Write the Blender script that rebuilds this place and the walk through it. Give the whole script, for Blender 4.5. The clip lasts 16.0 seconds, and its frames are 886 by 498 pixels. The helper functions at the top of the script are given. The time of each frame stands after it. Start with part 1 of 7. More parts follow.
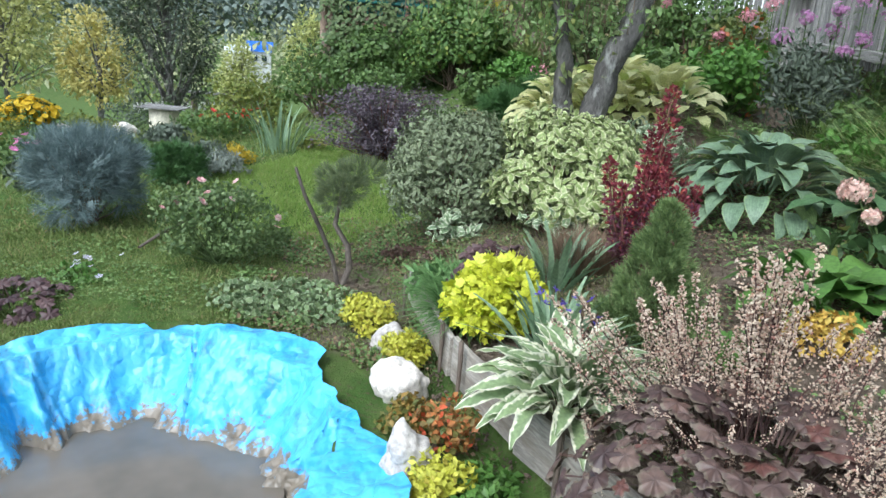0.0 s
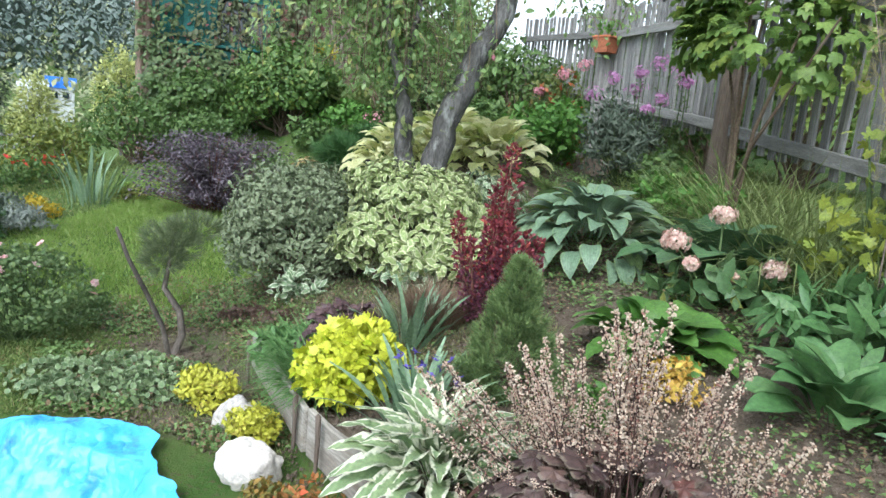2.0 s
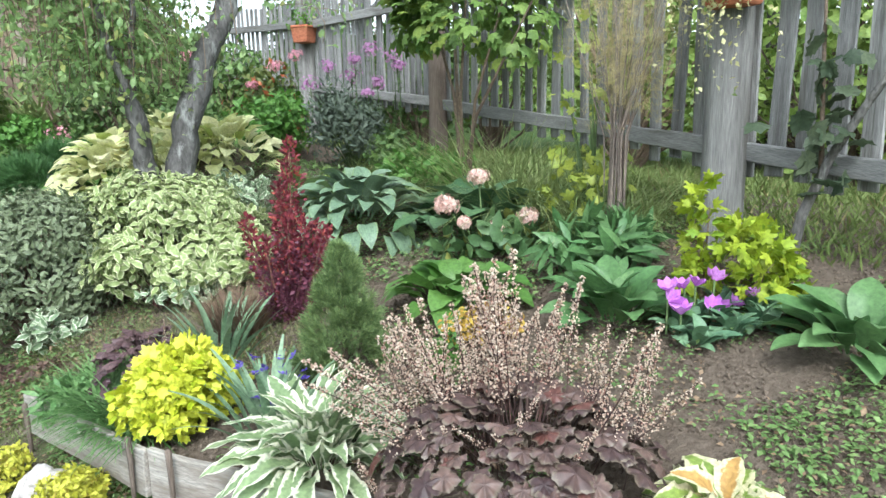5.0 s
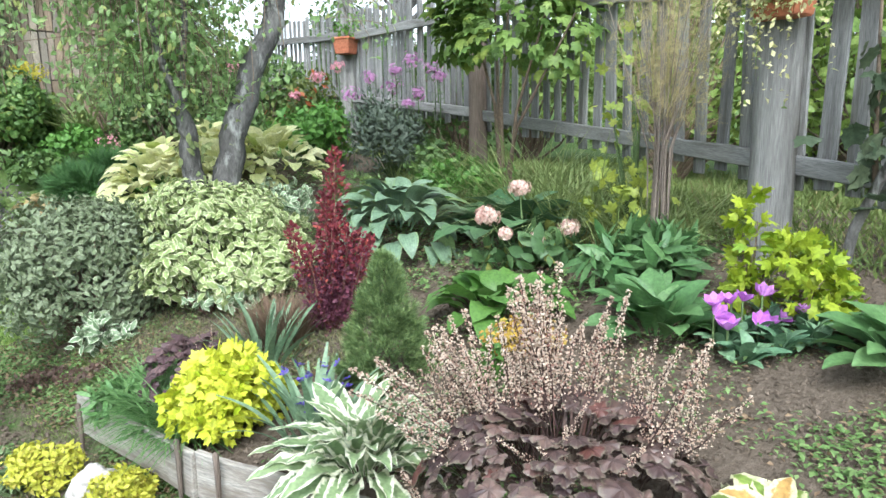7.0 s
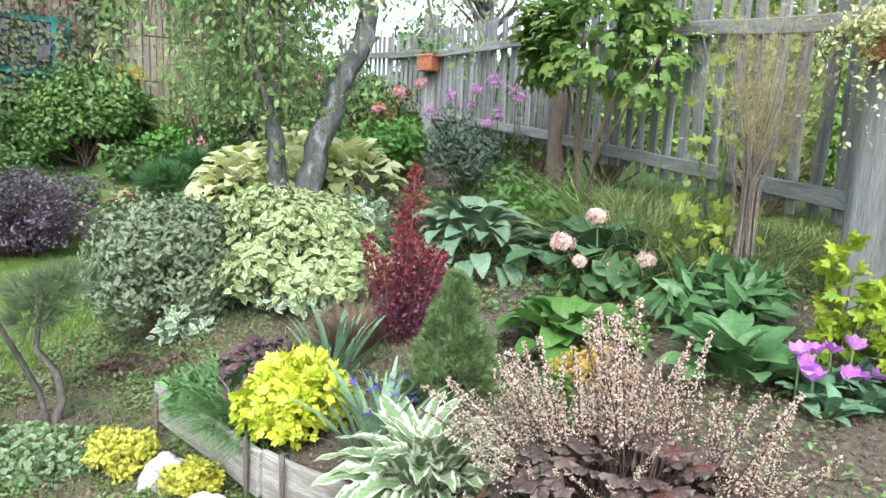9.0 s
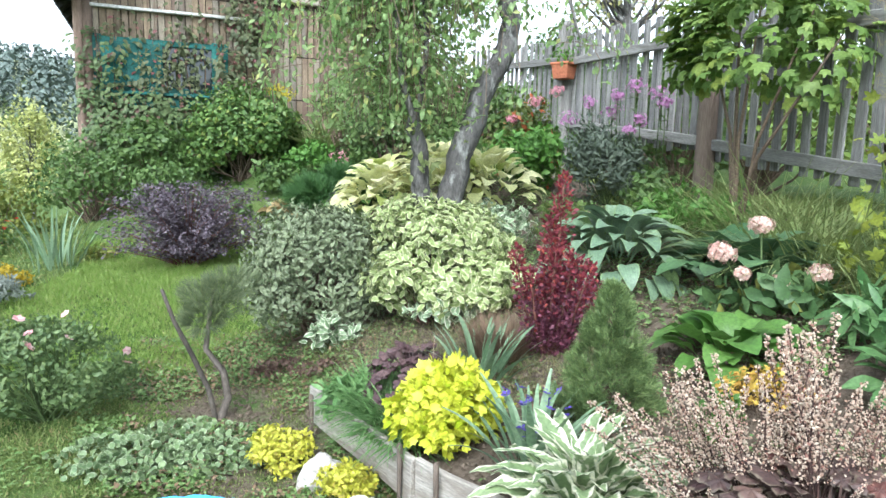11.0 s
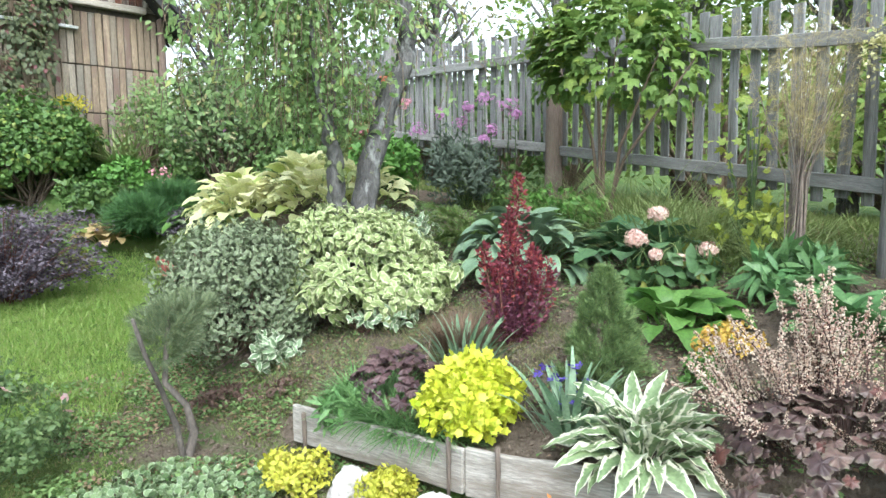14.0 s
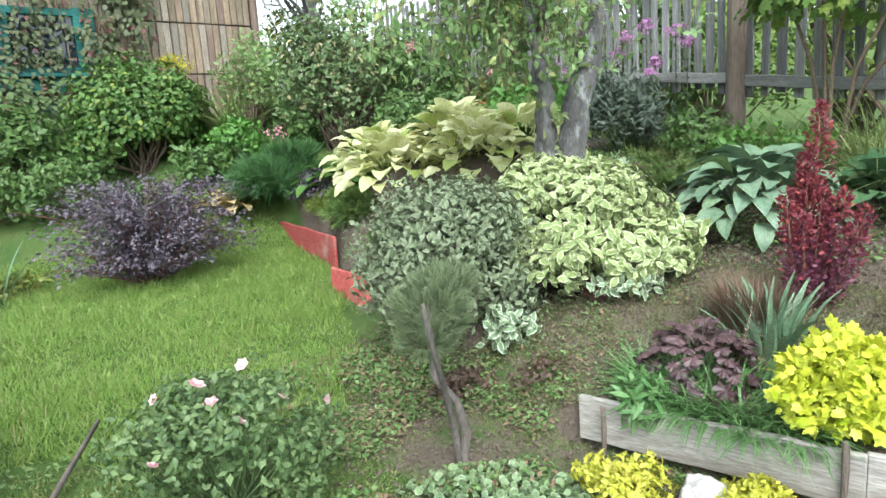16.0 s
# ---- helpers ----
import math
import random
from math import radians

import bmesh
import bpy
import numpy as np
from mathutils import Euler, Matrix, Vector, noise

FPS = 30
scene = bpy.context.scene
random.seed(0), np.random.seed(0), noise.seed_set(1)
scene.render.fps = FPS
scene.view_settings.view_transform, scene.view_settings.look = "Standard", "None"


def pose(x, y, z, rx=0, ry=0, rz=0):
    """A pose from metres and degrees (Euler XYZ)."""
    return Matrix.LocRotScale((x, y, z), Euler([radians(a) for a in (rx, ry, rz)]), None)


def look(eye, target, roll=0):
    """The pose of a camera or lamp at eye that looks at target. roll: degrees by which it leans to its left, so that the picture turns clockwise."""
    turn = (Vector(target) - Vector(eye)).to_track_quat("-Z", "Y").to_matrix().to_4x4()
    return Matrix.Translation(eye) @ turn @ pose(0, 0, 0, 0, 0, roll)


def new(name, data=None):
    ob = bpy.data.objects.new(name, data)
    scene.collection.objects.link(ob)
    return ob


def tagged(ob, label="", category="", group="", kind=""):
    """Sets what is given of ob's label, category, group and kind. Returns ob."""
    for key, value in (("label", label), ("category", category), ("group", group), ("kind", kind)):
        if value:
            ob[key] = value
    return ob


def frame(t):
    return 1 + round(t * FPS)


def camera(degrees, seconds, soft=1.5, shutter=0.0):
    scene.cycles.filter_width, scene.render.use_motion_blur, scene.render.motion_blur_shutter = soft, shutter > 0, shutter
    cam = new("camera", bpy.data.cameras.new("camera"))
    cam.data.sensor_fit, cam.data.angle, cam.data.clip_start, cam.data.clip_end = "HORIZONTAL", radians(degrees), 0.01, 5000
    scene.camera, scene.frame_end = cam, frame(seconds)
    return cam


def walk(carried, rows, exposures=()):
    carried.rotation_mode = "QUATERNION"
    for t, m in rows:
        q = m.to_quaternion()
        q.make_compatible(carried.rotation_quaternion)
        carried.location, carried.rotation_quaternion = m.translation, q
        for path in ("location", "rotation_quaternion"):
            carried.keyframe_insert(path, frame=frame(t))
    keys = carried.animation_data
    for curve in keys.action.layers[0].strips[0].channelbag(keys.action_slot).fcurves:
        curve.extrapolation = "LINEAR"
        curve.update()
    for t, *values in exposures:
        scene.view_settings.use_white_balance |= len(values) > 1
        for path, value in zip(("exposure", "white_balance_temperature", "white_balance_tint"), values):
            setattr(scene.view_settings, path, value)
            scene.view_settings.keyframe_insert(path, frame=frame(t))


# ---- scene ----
cam = camera(67.9, 16.0)
PATH = [
    (0, (0.155, 0.07, 1.522), (0.151, 1.994, 0.976), 4.3),
    (0.5, (0.192, 0.051, 1.518), (0.311, 1.968, 0.96), 4.4),
    (1, (0.181, 0.063, 1.57), (0.395, 1.986, 1.067), 4.2),
    (1.5, (0.095, 0.13, 1.574), (0.477, 2.046, 1.144), 4.2),
    (2, (0.071, 0.202, 1.574), (0.558, 2.103, 1.191), 5.4),
    (2.5, (0.027, 0.305, 1.548), (0.736, 2.145, 1.213), 5.8),
    (3, (-0.07, 0.372, 1.54), (0.875, 2.097, 1.18), 5.0),
    (3.5, (-0.215, 0.332, 1.523), (0.87, 1.968, 1.144), 2.4),
    (4, (-0.33, 0.293, 1.514), (0.874, 1.84, 1.12), 0.5),
    (4.2, (-0.352, 0.284, 1.523), (0.881, 1.808, 1.129), -0.0),
    (6.3, (-0.44, 0.29, 1.563), (0.83, 1.798, 1.227), -1.9),
    (6.5, (-0.444, 0.298, 1.567), (0.788, 1.837, 1.232), -2.1),
    (7, (-0.443, 0.296, 1.559), (0.744, 1.868, 1.21), -0.9),
    (7.5, (-0.453, 0.292, 1.568), (0.757, 1.844, 1.213), -0.3),
    (8, (-0.496, 0.321, 1.572), (0.617, 1.947, 1.23), 0.5),
    (8.5, (-0.493, 0.32, 1.576), (0.563, 1.986, 1.244), 1.7),
    (9, (-0.493, 0.323, 1.577), (0.539, 2.009, 1.276), 2.6),
    (9.5, (-0.496, 0.333, 1.571), (0.488, 2.048, 1.269), 2.6),
    (10, (-0.525, 0.364, 1.565), (0.269, 2.172, 1.246), 2.9),
    (10.2, (-0.529, 0.379, 1.568), (0.153, 2.23, 1.24), 2.2),
    (12.3, (-0.92, 0.487, 1.536), (-0.135, 2.319, 1.378), -1.7),
    (12.5, (-1.012, 0.504, 1.542), (-0.182, 2.319, 1.405), -1.5),
    (13, (-1.306, 0.555, 1.51), (-0.376, 2.317, 1.334), -2.0),
    (13.5, (-1.488, 0.644, 1.507), (-0.376, 2.295, 1.317), -0.9),
    (14, (-1.621, 0.881, 1.498), (-0.307, 2.371, 1.267), -0.3),
    (14.5, (-1.743, 1.137, 1.471), (-0.433, 2.611, 1.138), 0.1),
    (15, (-1.866, 1.47, 1.461), (-0.534, 2.926, 1.14), -1.4),
    (15.5, (-1.967, 1.768, 1.442), (-0.682, 3.265, 1.111), -2.5),
    (16, (-2.076, 2.078, 1.485), (-0.883, 3.64, 1.115), -3.5),
]
walk(cam, [(t, look(eye, target, roll)) for t, eye, target, roll in PATH], exposures=[(0, 1.3, 5750, 5), (1, 1.32, 5750, 5), (3.5, 1.66, 5800, 4), (12, 1.88, 5750, 5), (16, 1.86, 5850, 3)])

# ---- light ----
world = bpy.data.worlds.new("sky")
scene.world = world
world.use_nodes = True
wt = world.node_tree
wt.nodes.clear()
sky = wt.nodes.new("ShaderNodeTexSky")
sky.sky_type, sky.sun_disc = "NISHITA", False
sky.sun_elevation, sky.sun_rotation = radians(48), radians(215)
sky.dust_density, sky.air_density = 3.0, 1.0
veil = wt.nodes.new("ShaderNodeHueSaturation")
veil.inputs["Saturation"].default_value = 0.22
back = wt.nodes.new("ShaderNodeBackground")
back.inputs["Strength"].default_value = 0.15
wout = wt.nodes.new("ShaderNodeOutputWorld")
wt.links.new(sky.outputs["Color"], veil.inputs["Color"])
wt.links.new(veil.outputs["Color"], back.inputs["Color"])
wt.links.new(back.outputs["Background"], wout.inputs["Surface"])
sun_data = bpy.data.lights.new("sun", "SUN")
sun_data.energy, sun_data.angle, sun_data.color = 0.8, radians(20), (1.0, 0.97, 0.92)
sun = new("sun", sun_data)
sun.matrix_world = look((-6, -9, 13), (0, 0, 0))

# ---- materials ----


def nodes_of(name):
    m = bpy.data.materials.new(name)
    m.use_nodes = True
    m.node_tree.nodes.clear()
    return m, m.node_tree.nodes, m.node_tree.links


def mixed(nt, links, fac, a, b):
    n = nt.new("ShaderNodeMix")
    n.data_type = "RGBA"
    for s, v in ((n.inputs[0], fac), (n.inputs[6], a), (n.inputs[7], b)):
        if hasattr(v, "is_output"):
            links.new(v, s)
        else:
            s.default_value = v if isinstance(v, (int, float)) else (*v, 1)
    return n.outputs[2]


def sums(nt, links, op, a, b):
    n = nt.new("ShaderNodeMath")
    n.operation = op
    for s, v in zip(n.inputs, (a, b)):
        if hasattr(v, "is_output"):
            links.new(v, s)
        else:
            s.default_value = v
    return n.outputs[0]


def noise_at(nt, links, scale, detail=4.0, vec=None, rough=0.55):
    n = nt.new("ShaderNodeTexNoise")
    n.inputs["Scale"].default_value, n.inputs["Detail"].default_value, n.inputs["Roughness"].default_value = scale, detail, rough
    if vec is None:
        tc = nt.new("ShaderNodeTexCoord")
        vec = tc.outputs["Object"]
    links.new(vec, n.inputs["Vector"])
    return n.outputs["Fac"]


def spread(nt, links, v, lo, hi):
    n = nt.new("ShaderNodeMapRange")
    n.inputs["From Min"].default_value, n.inputs["From Max"].default_value = lo, hi
    links.new(v, n.inputs["Value"])
    return n.outputs["Result"]


def leaf_mat(name, a, b, edge=None, ew=0.35, rough=0.5, glow=0.35, third=None, tip=None, vein=0.0):
    """Leaf skin: colour varies leaf by leaf, with mottling, an optional pale edge and translucency."""
    m, nt, links = nodes_of(name)
    out = nt.new("ShaderNodeOutputMaterial")
    geo = nt.new("ShaderNodeNewGeometry")
    inf = nt.new("ShaderNodeObjectInfo")
    r = sums(nt, links, "FRACT", sums(nt, links, "ADD", geo.outputs["Random Per Island"], inf.outputs["Random"]), 0)
    big = noise_at(nt, links, 3.0, 2.0)
    f = sums(nt, links, "ADD", sums(nt, links, "MULTIPLY", r, 0.75), sums(nt, links, "MULTIPLY", big, 0.4))
    col = mixed(nt, links, spread(nt, links, f, 0.15, 1.0), a, b)
    if third:
        col = mixed(nt, links, spread(nt, links, r, 0.9, 0.93), col, third)
    uv = nt.new("ShaderNodeUVMap")
    sep = nt.new("ShaderNodeSeparateXYZ")
    links.new(uv.outputs["UV"], sep.inputs["Vector"])
    across = sums(nt, links, "ABSOLUTE", sums(nt, links, "SUBTRACT", sums(nt, links, "MULTIPLY", sep.outputs["X"], 2.0), 1.0), 0)
    fine = noise_at(nt, links, 60.0, 3.0)
    if edge:
        wob = sums(nt, links, "ADD", across, sums(nt, links, "MULTIPLY", sums(nt, links, "SUBTRACT", fine, 0.5), 0.6))
        col = mixed(nt, links, spread(nt, links, wob, 1.0 - ew - 0.08, 1.0 - ew + 0.08), col, edge)
    if tip:
        col = mixed(nt, links, spread(nt, links, sep.outputs["Y"], 0.55, 1.0), col, tip)
    if vein:
        wave = sums(nt, links, "SINE", sums(nt, links, "MULTIPLY", across, 26.0), 0)
        vcol = mixed(nt, links, sums(nt, links, "MULTIPLY", spread(nt, links, wave, 0.2, 1.0), vein), col, tuple(c * 0.55 for c in a))
        col = vcol
    dull = mixed(nt, links, spread(nt, links, fine, 0.3, 0.75), (0.62, 0.62, 0.62), (1.12, 1.1, 1.05))
    mul = nt.new("ShaderNodeMix")
    mul.data_type, mul.blend_type = "RGBA", "MULTIPLY"
    mul.inputs[0].default_value = 1.0
    links.new(col, mul.inputs[6])
    links.new(dull, mul.inputs[7])
    col = mul.outputs[2]
    p = nt.new("ShaderNodeBsdfPrincipled")
    p.inputs["Roughness"].default_value = rough
    p.inputs["Specular IOR Level"].default_value = 0.35
    links.new(col, p.inputs["Base Color"])
    bump = nt.new("ShaderNodeBump")
    bump.inputs["Strength"].default_value, bump.inputs["Distance"].default_value = 0.3, 0.004
    links.new(fine, bump.inputs["Height"])
    links.new(bump.outputs["Normal"], p.inputs["Normal"])
    tr = nt.new("ShaderNodeBsdfTranslucent")
    links.new(col, tr.inputs["Color"])
    mx = nt.new("ShaderNodeMixShader")
    mx.inputs[0].default_value = glow
    links.new(p.outputs[0], mx.inputs[1])
    links.new(tr.outputs[0], mx.inputs[2])
    links.new(mx.outputs[0], out.inputs["Surface"])
    return m


def stuff_mat(name, a, b, scale=8.0, rough=0.85, bump=0.4, fine=60.0, stretch=(1, 1, 1), metal=0.0, stain=None, spot=0.62, dist=0.01, other=None):
    """Wood, soil, stone and paint: two scales of colour, an optional stain, fine relief."""
    m, nt, links = nodes_of(name)
    out = nt.new("ShaderNodeOutputMaterial")
    tc = nt.new("ShaderNodeTexCoord")
    mp = nt.new("ShaderNodeMapping")
    mp.inputs["Scale"].default_value = stretch
    inf = nt.new("ShaderNodeObjectInfo")
    off = nt.new("ShaderNodeVectorMath")
    off.operation = "SCALE"
    off.inputs[0].default_value = (7.0, 3.0, 11.0)
    links.new(inf.outputs["Random"], off.inputs["Scale"])
    links.new(off.outputs[0], mp.inputs["Location"])
    links.new(tc.outputs["Object"], mp.inputs["Vector"])
    vec = mp.outputs["Vector"]
    n1, n2 = noise_at(nt, links, scale, 5.0, vec), noise_at(nt, links, fine, 5.0, vec)
    col = mixed(nt, links, spread(nt, links, n1, 0.3, 0.7), a, b)
    if other:
        col = mixed(nt, links, spread(nt, links, inf.outputs["Random"], 0.35, 0.75), col, other)
    shift = sums(nt, links, "FRACT", sums(nt, links, "MULTIPLY", inf.outputs["Random"], 7.31), 0)
    per = mixed(nt, links, shift, (0.66, 0.66, 0.66), (1.15, 1.13, 1.1))
    spk = mixed(nt, links, spread(nt, links, n2, 0.3, 0.7), (0.6, 0.6, 0.6), (1.2, 1.2, 1.2))
    for fac in (per, spk):
        mul = nt.new("ShaderNodeMix")
        mul.data_type, mul.blend_type = "RGBA", "MULTIPLY"
        mul.inputs[0].default_value = 1.0
        links.new(col, mul.inputs[6])
        links.new(fac, mul.inputs[7])
        col = mul.outputs[2]
    if stain:
        n3 = noise_at(nt, links, scale * 0.4, 6.0, vec, 0.7)
        col = mixed(nt, links, spread(nt, links, n3, spot - 0.06, spot + 0.08), col, stain)
    p = nt.new("ShaderNodeBsdfPrincipled")
    p.inputs["Roughness"].default_value, p.inputs["Metallic"].default_value = rough, metal
    p.inputs["Specular IOR Level"].default_value = 0.3
    links.new(col, p.inputs["Base Color"])
    bp = nt.new("ShaderNodeBump")
    bp.inputs["Strength"].default_value, bp.inputs["Distance"].default_value = bump, dist
    links.new(n2, bp.inputs["Height"])
    links.new(bp.outputs["Normal"], p.inputs["Normal"])
    links.new(p.outputs[0], out.inputs["Surface"])
    return m


# ---- mesh kit ----
rng = np.random.default_rng(5)
UP = np.array([0.0, 0.0, 1.0])


def unit(v):
    v = np.asarray(v, float)
    return v / np.maximum(np.linalg.norm(v, axis=-1, keepdims=True), 1e-9)


def raw_mesh(name, V, F, mat, uv=None, smooth=True):
    me = bpy.data.meshes.new(name)
    V, F = np.asarray(V, np.float32), np.asarray(F, np.int32)
    n, k = F.shape
    me.vertices.add(len(V))
    me.vertices.foreach_set("co", V.ravel())
    me.loops.add(n * k)
    me.loops.foreach_set("vertex_index", F.ravel())
    me.polygons.add(n)
    me.polygons.foreach_set("loop_start", np.arange(0, n * k, k, dtype=np.int32))
    me.polygons.foreach_set("use_smooth", np.full(n, smooth))
    if uv is not None:
        lay = me.uv_layers.new(name="UVMap")
        lay.data.foreach_set("uv", np.asarray(uv, np.float32)[F.ravel()].ravel())
    me.update(calc_edges=True)
    me.validate()
    me.materials.append(mat)
    return me


def thing(name, loc, label, category, group="", kind=""):
    ob = new(name)
    ob.location = loc
    ob.empty_display_size = 0.1
    return tagged(ob, label, category, group, kind)


def part(name, me, parent, label="", kind="", loc=(0, 0, 0), rot=(0, 0, 0), scale=(1, 1, 1)):
    if isinstance(me, bmesh.types.BMesh):
        raise TypeError(name)
    ob = new(name, me)
    ob.parent = parent
    ob.location, ob.rotation_euler, ob.scale = loc, rot, scale
    return tagged(ob, label, "", "", kind)


def leaf_t(rows=3, peak=0.45, width=0.5, fold=0.25, droop=0.25, stalk=0.0, wave=0.0, tip=1.0):
    """A leaf of length 1 along y: three columns, folded along the midrib, drooping to its tip."""
    V, UV, F = [], [], []
    for i in range(rows + 1):
        s = i / rows
        if s < stalk:
            w = 0.03
        else:
            q = (s - stalk) / (1 - stalk)
            w = width / 2 * (math.sin(math.pi * q ** (math.log(0.5) / math.log(peak))) ** 0.8 if 0 < q < 1 else 0.012)
            w = max(w, 0.012)
        z = -droop * s * s
        for k, u in ((-1, 0.0), (0, 0.5), (1, 1.0)):
            V.append((k * w, s * tip, z + fold * abs(k) * w + wave * k * w * math.sin(9 * s)))
            UV.append((u, s))
        if i:
            a = 3 * (i - 1)
            F += [(a, a + 1, a + 4, a + 3), (a + 1, a + 2, a + 5, a + 4)]
    return np.array(V), np.array(F), np.array(UV)


def wide_leaf(rows, cols, length, width, peak, arch, fold, wave, stalk, waves=4, lobes=0, cup=0.0, seed=0):
    """A large leaf with its stalk along y, as a curved blade with wavy or lobed edges."""
    r = np.random.default_rng(seed)
    ph = r.uniform(0, 6.28, 3)
    V, UV, F = [], [], []
    y = z = 0.0
    ds = length / rows
    for i in range(rows + 1):
        s = i / rows
        ang = arch * (0.55 - s) - arch * 0.35 * s * s
        if i:
            y += ds * math.cos(ang)
            z += ds * math.sin(ang)
        if s < stalk:
            w = 0.006 + 0.004 * s
        else:
            q = (s - stalk) / (1 - stalk)
            w = width / 2 * (max(0.0, math.sin(math.pi * min(1, q) ** (math.log(0.5) / math.log(peak)))) ** 0.75)
            if lobes:
                w *= 1 + 0.22 * math.sin(lobes * math.pi * q + ph[0])
            w = max(w, 0.004)
        for j in range(cols + 1):
            k = 2 * j / cols - 1
            zz = z + fold * abs(k) * w - cup * w * k * k + wave * w * abs(k) ** 1.5 * math.sin(waves * 6.28 * s + ph[1] + (1.3 if k > 0 else 0))
            V.append((k * w, y, zz))
            UV.append((0.5 + 0.5 * k, s))
        if i:
            a = (cols + 1) * (i - 1)
            for j in range(cols):
                F.append((a + j, a + j + 1, a + cols + 2 + j, a + cols + 1 + j))
    return np.array(V), np.array(F), np.array(UV)


def lobed_disc(radius, lobes, seed, stalk=0.08, rings=3, seg=48):
    """A round scalloped leaf on its stalk: the stalk along y, the blade lying round its end."""
    r = np.random.default_rng(seed)
    ph, sc = r.uniform(0, 6.28), r.uniform(0.85, 1.15, seg)
    V, F, UV = [(-0.003, 0, 0), (0.003, 0, 0), (0.003, stalk, 0.01), (-0.003, stalk, 0.01)], [(0, 1, 2, 3)], [(0.5, 0.5)] * 4
    c = len(V)
    for k in range(rings + 1):
        q = k / rings
        for j in range(seg):
            a = 6.28318 * j / seg
            rr = radius * q * (0.86 + 0.13 * math.cos(lobes * a + ph) * q * q + 0.06 * math.cos(3 * lobes * a + ph) * q * q) * (1 - 0.35 * math.exp(-((a - 4.71) / 0.3) ** 2))
            z = 0.06 * q * math.cos(lobes * a + ph + 1) * radius - 0.22 * radius * q * q + 0.004 * q * math.sin(5 * a + seed)
            by = radius * 0.6 + rr * math.sin(a)
            V.append((rr * math.cos(a), stalk + by * math.cos(0.95) + z * math.sin(0.95), 0.01 + z * math.cos(0.95) - by * math.sin(0.95)))
            UV.append((0.5 + 0.5 * q, 0.5 + 0.5 * math.cos(lobes * a + ph) * q))
        if k:
            for j in range(seg):
                p0, p1 = c + (k - 1) * seg, c + k * seg
                F.append((p0 + j, p1 + j, p1 + (j + 1) % seg, p0 + (j + 1) % seg))
    return np.array(V), np.array(F), np.array(UV)


def diamond_t(width=0.3, droop=0.1):
    V = np.array([(0, 0, 0), (-width / 2, 0.45, 0.06), (0, 1, -droop), (width / 2, 0.45, 0.06)])
    return V, np.array([(0, 1, 2, 3)]), np.array([(0.5, 0), (0, 0.45), (0.5, 1), (1, 0.45)])


def brush_t(n=8, width=0.05, open_angle=0.6):
    """A needle tuft along y."""
    V, F, UV = [], [], []
    for i in range(n):
        a = 6.283 * i / n + (0.4 if i % 2 else 0)
        o = open_angle * (0.5 + 0.5 * ((i * 7) % 5) / 4)
        d = np.array((math.cos(a) * math.sin(o), math.cos(o), math.sin(a) * math.sin(o)))
        side = unit(np.cross(d, (0.3, 0.2, 0.9))) * width / 2
        b = np.array((0, 0.12 * (i % 3), 0))
        k = len(V)
        V += [b - side, b + side, b + d * 0.85 + side * 0.4, b + d * 0.85 - side * 0.4]
        F.append((k, k + 1, k + 2, k + 3))
        UV += [(0, 0), (1, 0), (1, 1), (0, 1)]
    return np.array(V), np.array(F), np.array(UV)


def star_t(n=5, width=0.7, cup=0.35):
    """A flower: n petals round z, radius 1."""
    V, F, UV = [], [], []
    for i in range(n):
        a = 6.283 * i / n
        c, s = math.cos(a), math.sin(a)
        k = len(V)
        for x, yy, zz in ((0, 0.05, 0), (-width / 2, 0.6, cup * 0.6), (0, 1, cup), (width / 2, 0.6, cup * 0.6)):
            V.append((c * x - s * yy, s * x + c * yy, zz))
        F.append((k, k + 1, k + 2, k + 3))
        UV += [(0.5, 0), (0, 0.6), (0.5, 1), (1, 0.6)]
    return np.array(V), np.array(F), np.array(UV)


def maple_t(depth=0.45, droop=0.25):
    """A five-lobed leaf of length 1 along y, cupped a little along its veins."""
    V, UV = [(0, 0.38, 0.03)], [(0.5, 0.4)]
    tips = ((-2.45, 0.4), (-1.95, 0.44), (-0.95, 0.52), (0.0, 0.62), (0.95, 0.52), (1.95, 0.44), (2.45, 0.4))
    for i, (a, r) in enumerate(tips):
        for da, f in ((-0.2, 0.8), (0.0, 1.0), (0.2, 0.8)):
            V.append((r * f * math.sin(a + da), 0.38 + r * f * math.cos(a + da), 0.03 - droop * f * r))
            UV.append((0.5 + 0.5 * f, 0.5))
        if i < 6:
            b = (a + tips[i + 1][0]) / 2
            V.append(((1 - depth) * 0.52 * math.sin(b), 0.38 + (1 - depth) * 0.52 * math.cos(b), -0.02))
            UV.append((0.8, 0.5))
    n = len(V) - 1
    return np.array(V), np.array([(0, 1 + (i + 1) % n, 1 + i) for i in range(n)]), np.array(UV)


def disc_t(n=9):
    """A small round scalloped leaf of length 1 along y."""
    V, UV = [(0, 0.5, 0)], [(0.5, 0.5)]
    for i in range(n * 2):
        a = 6.28318 * i / (n * 2)
        r = 0.5 if i % 2 else 0.43
        V.append((r * math.sin(a), 0.5 - r * math.cos(a) * 0.95, 0.07))
        UV.append((1.0, 0.5))
    return np.array(V, float), np.array([(0, 1 + i, 1 + (i + 1) % (2 * n)) for i in range(2 * n)]), np.array(UV)


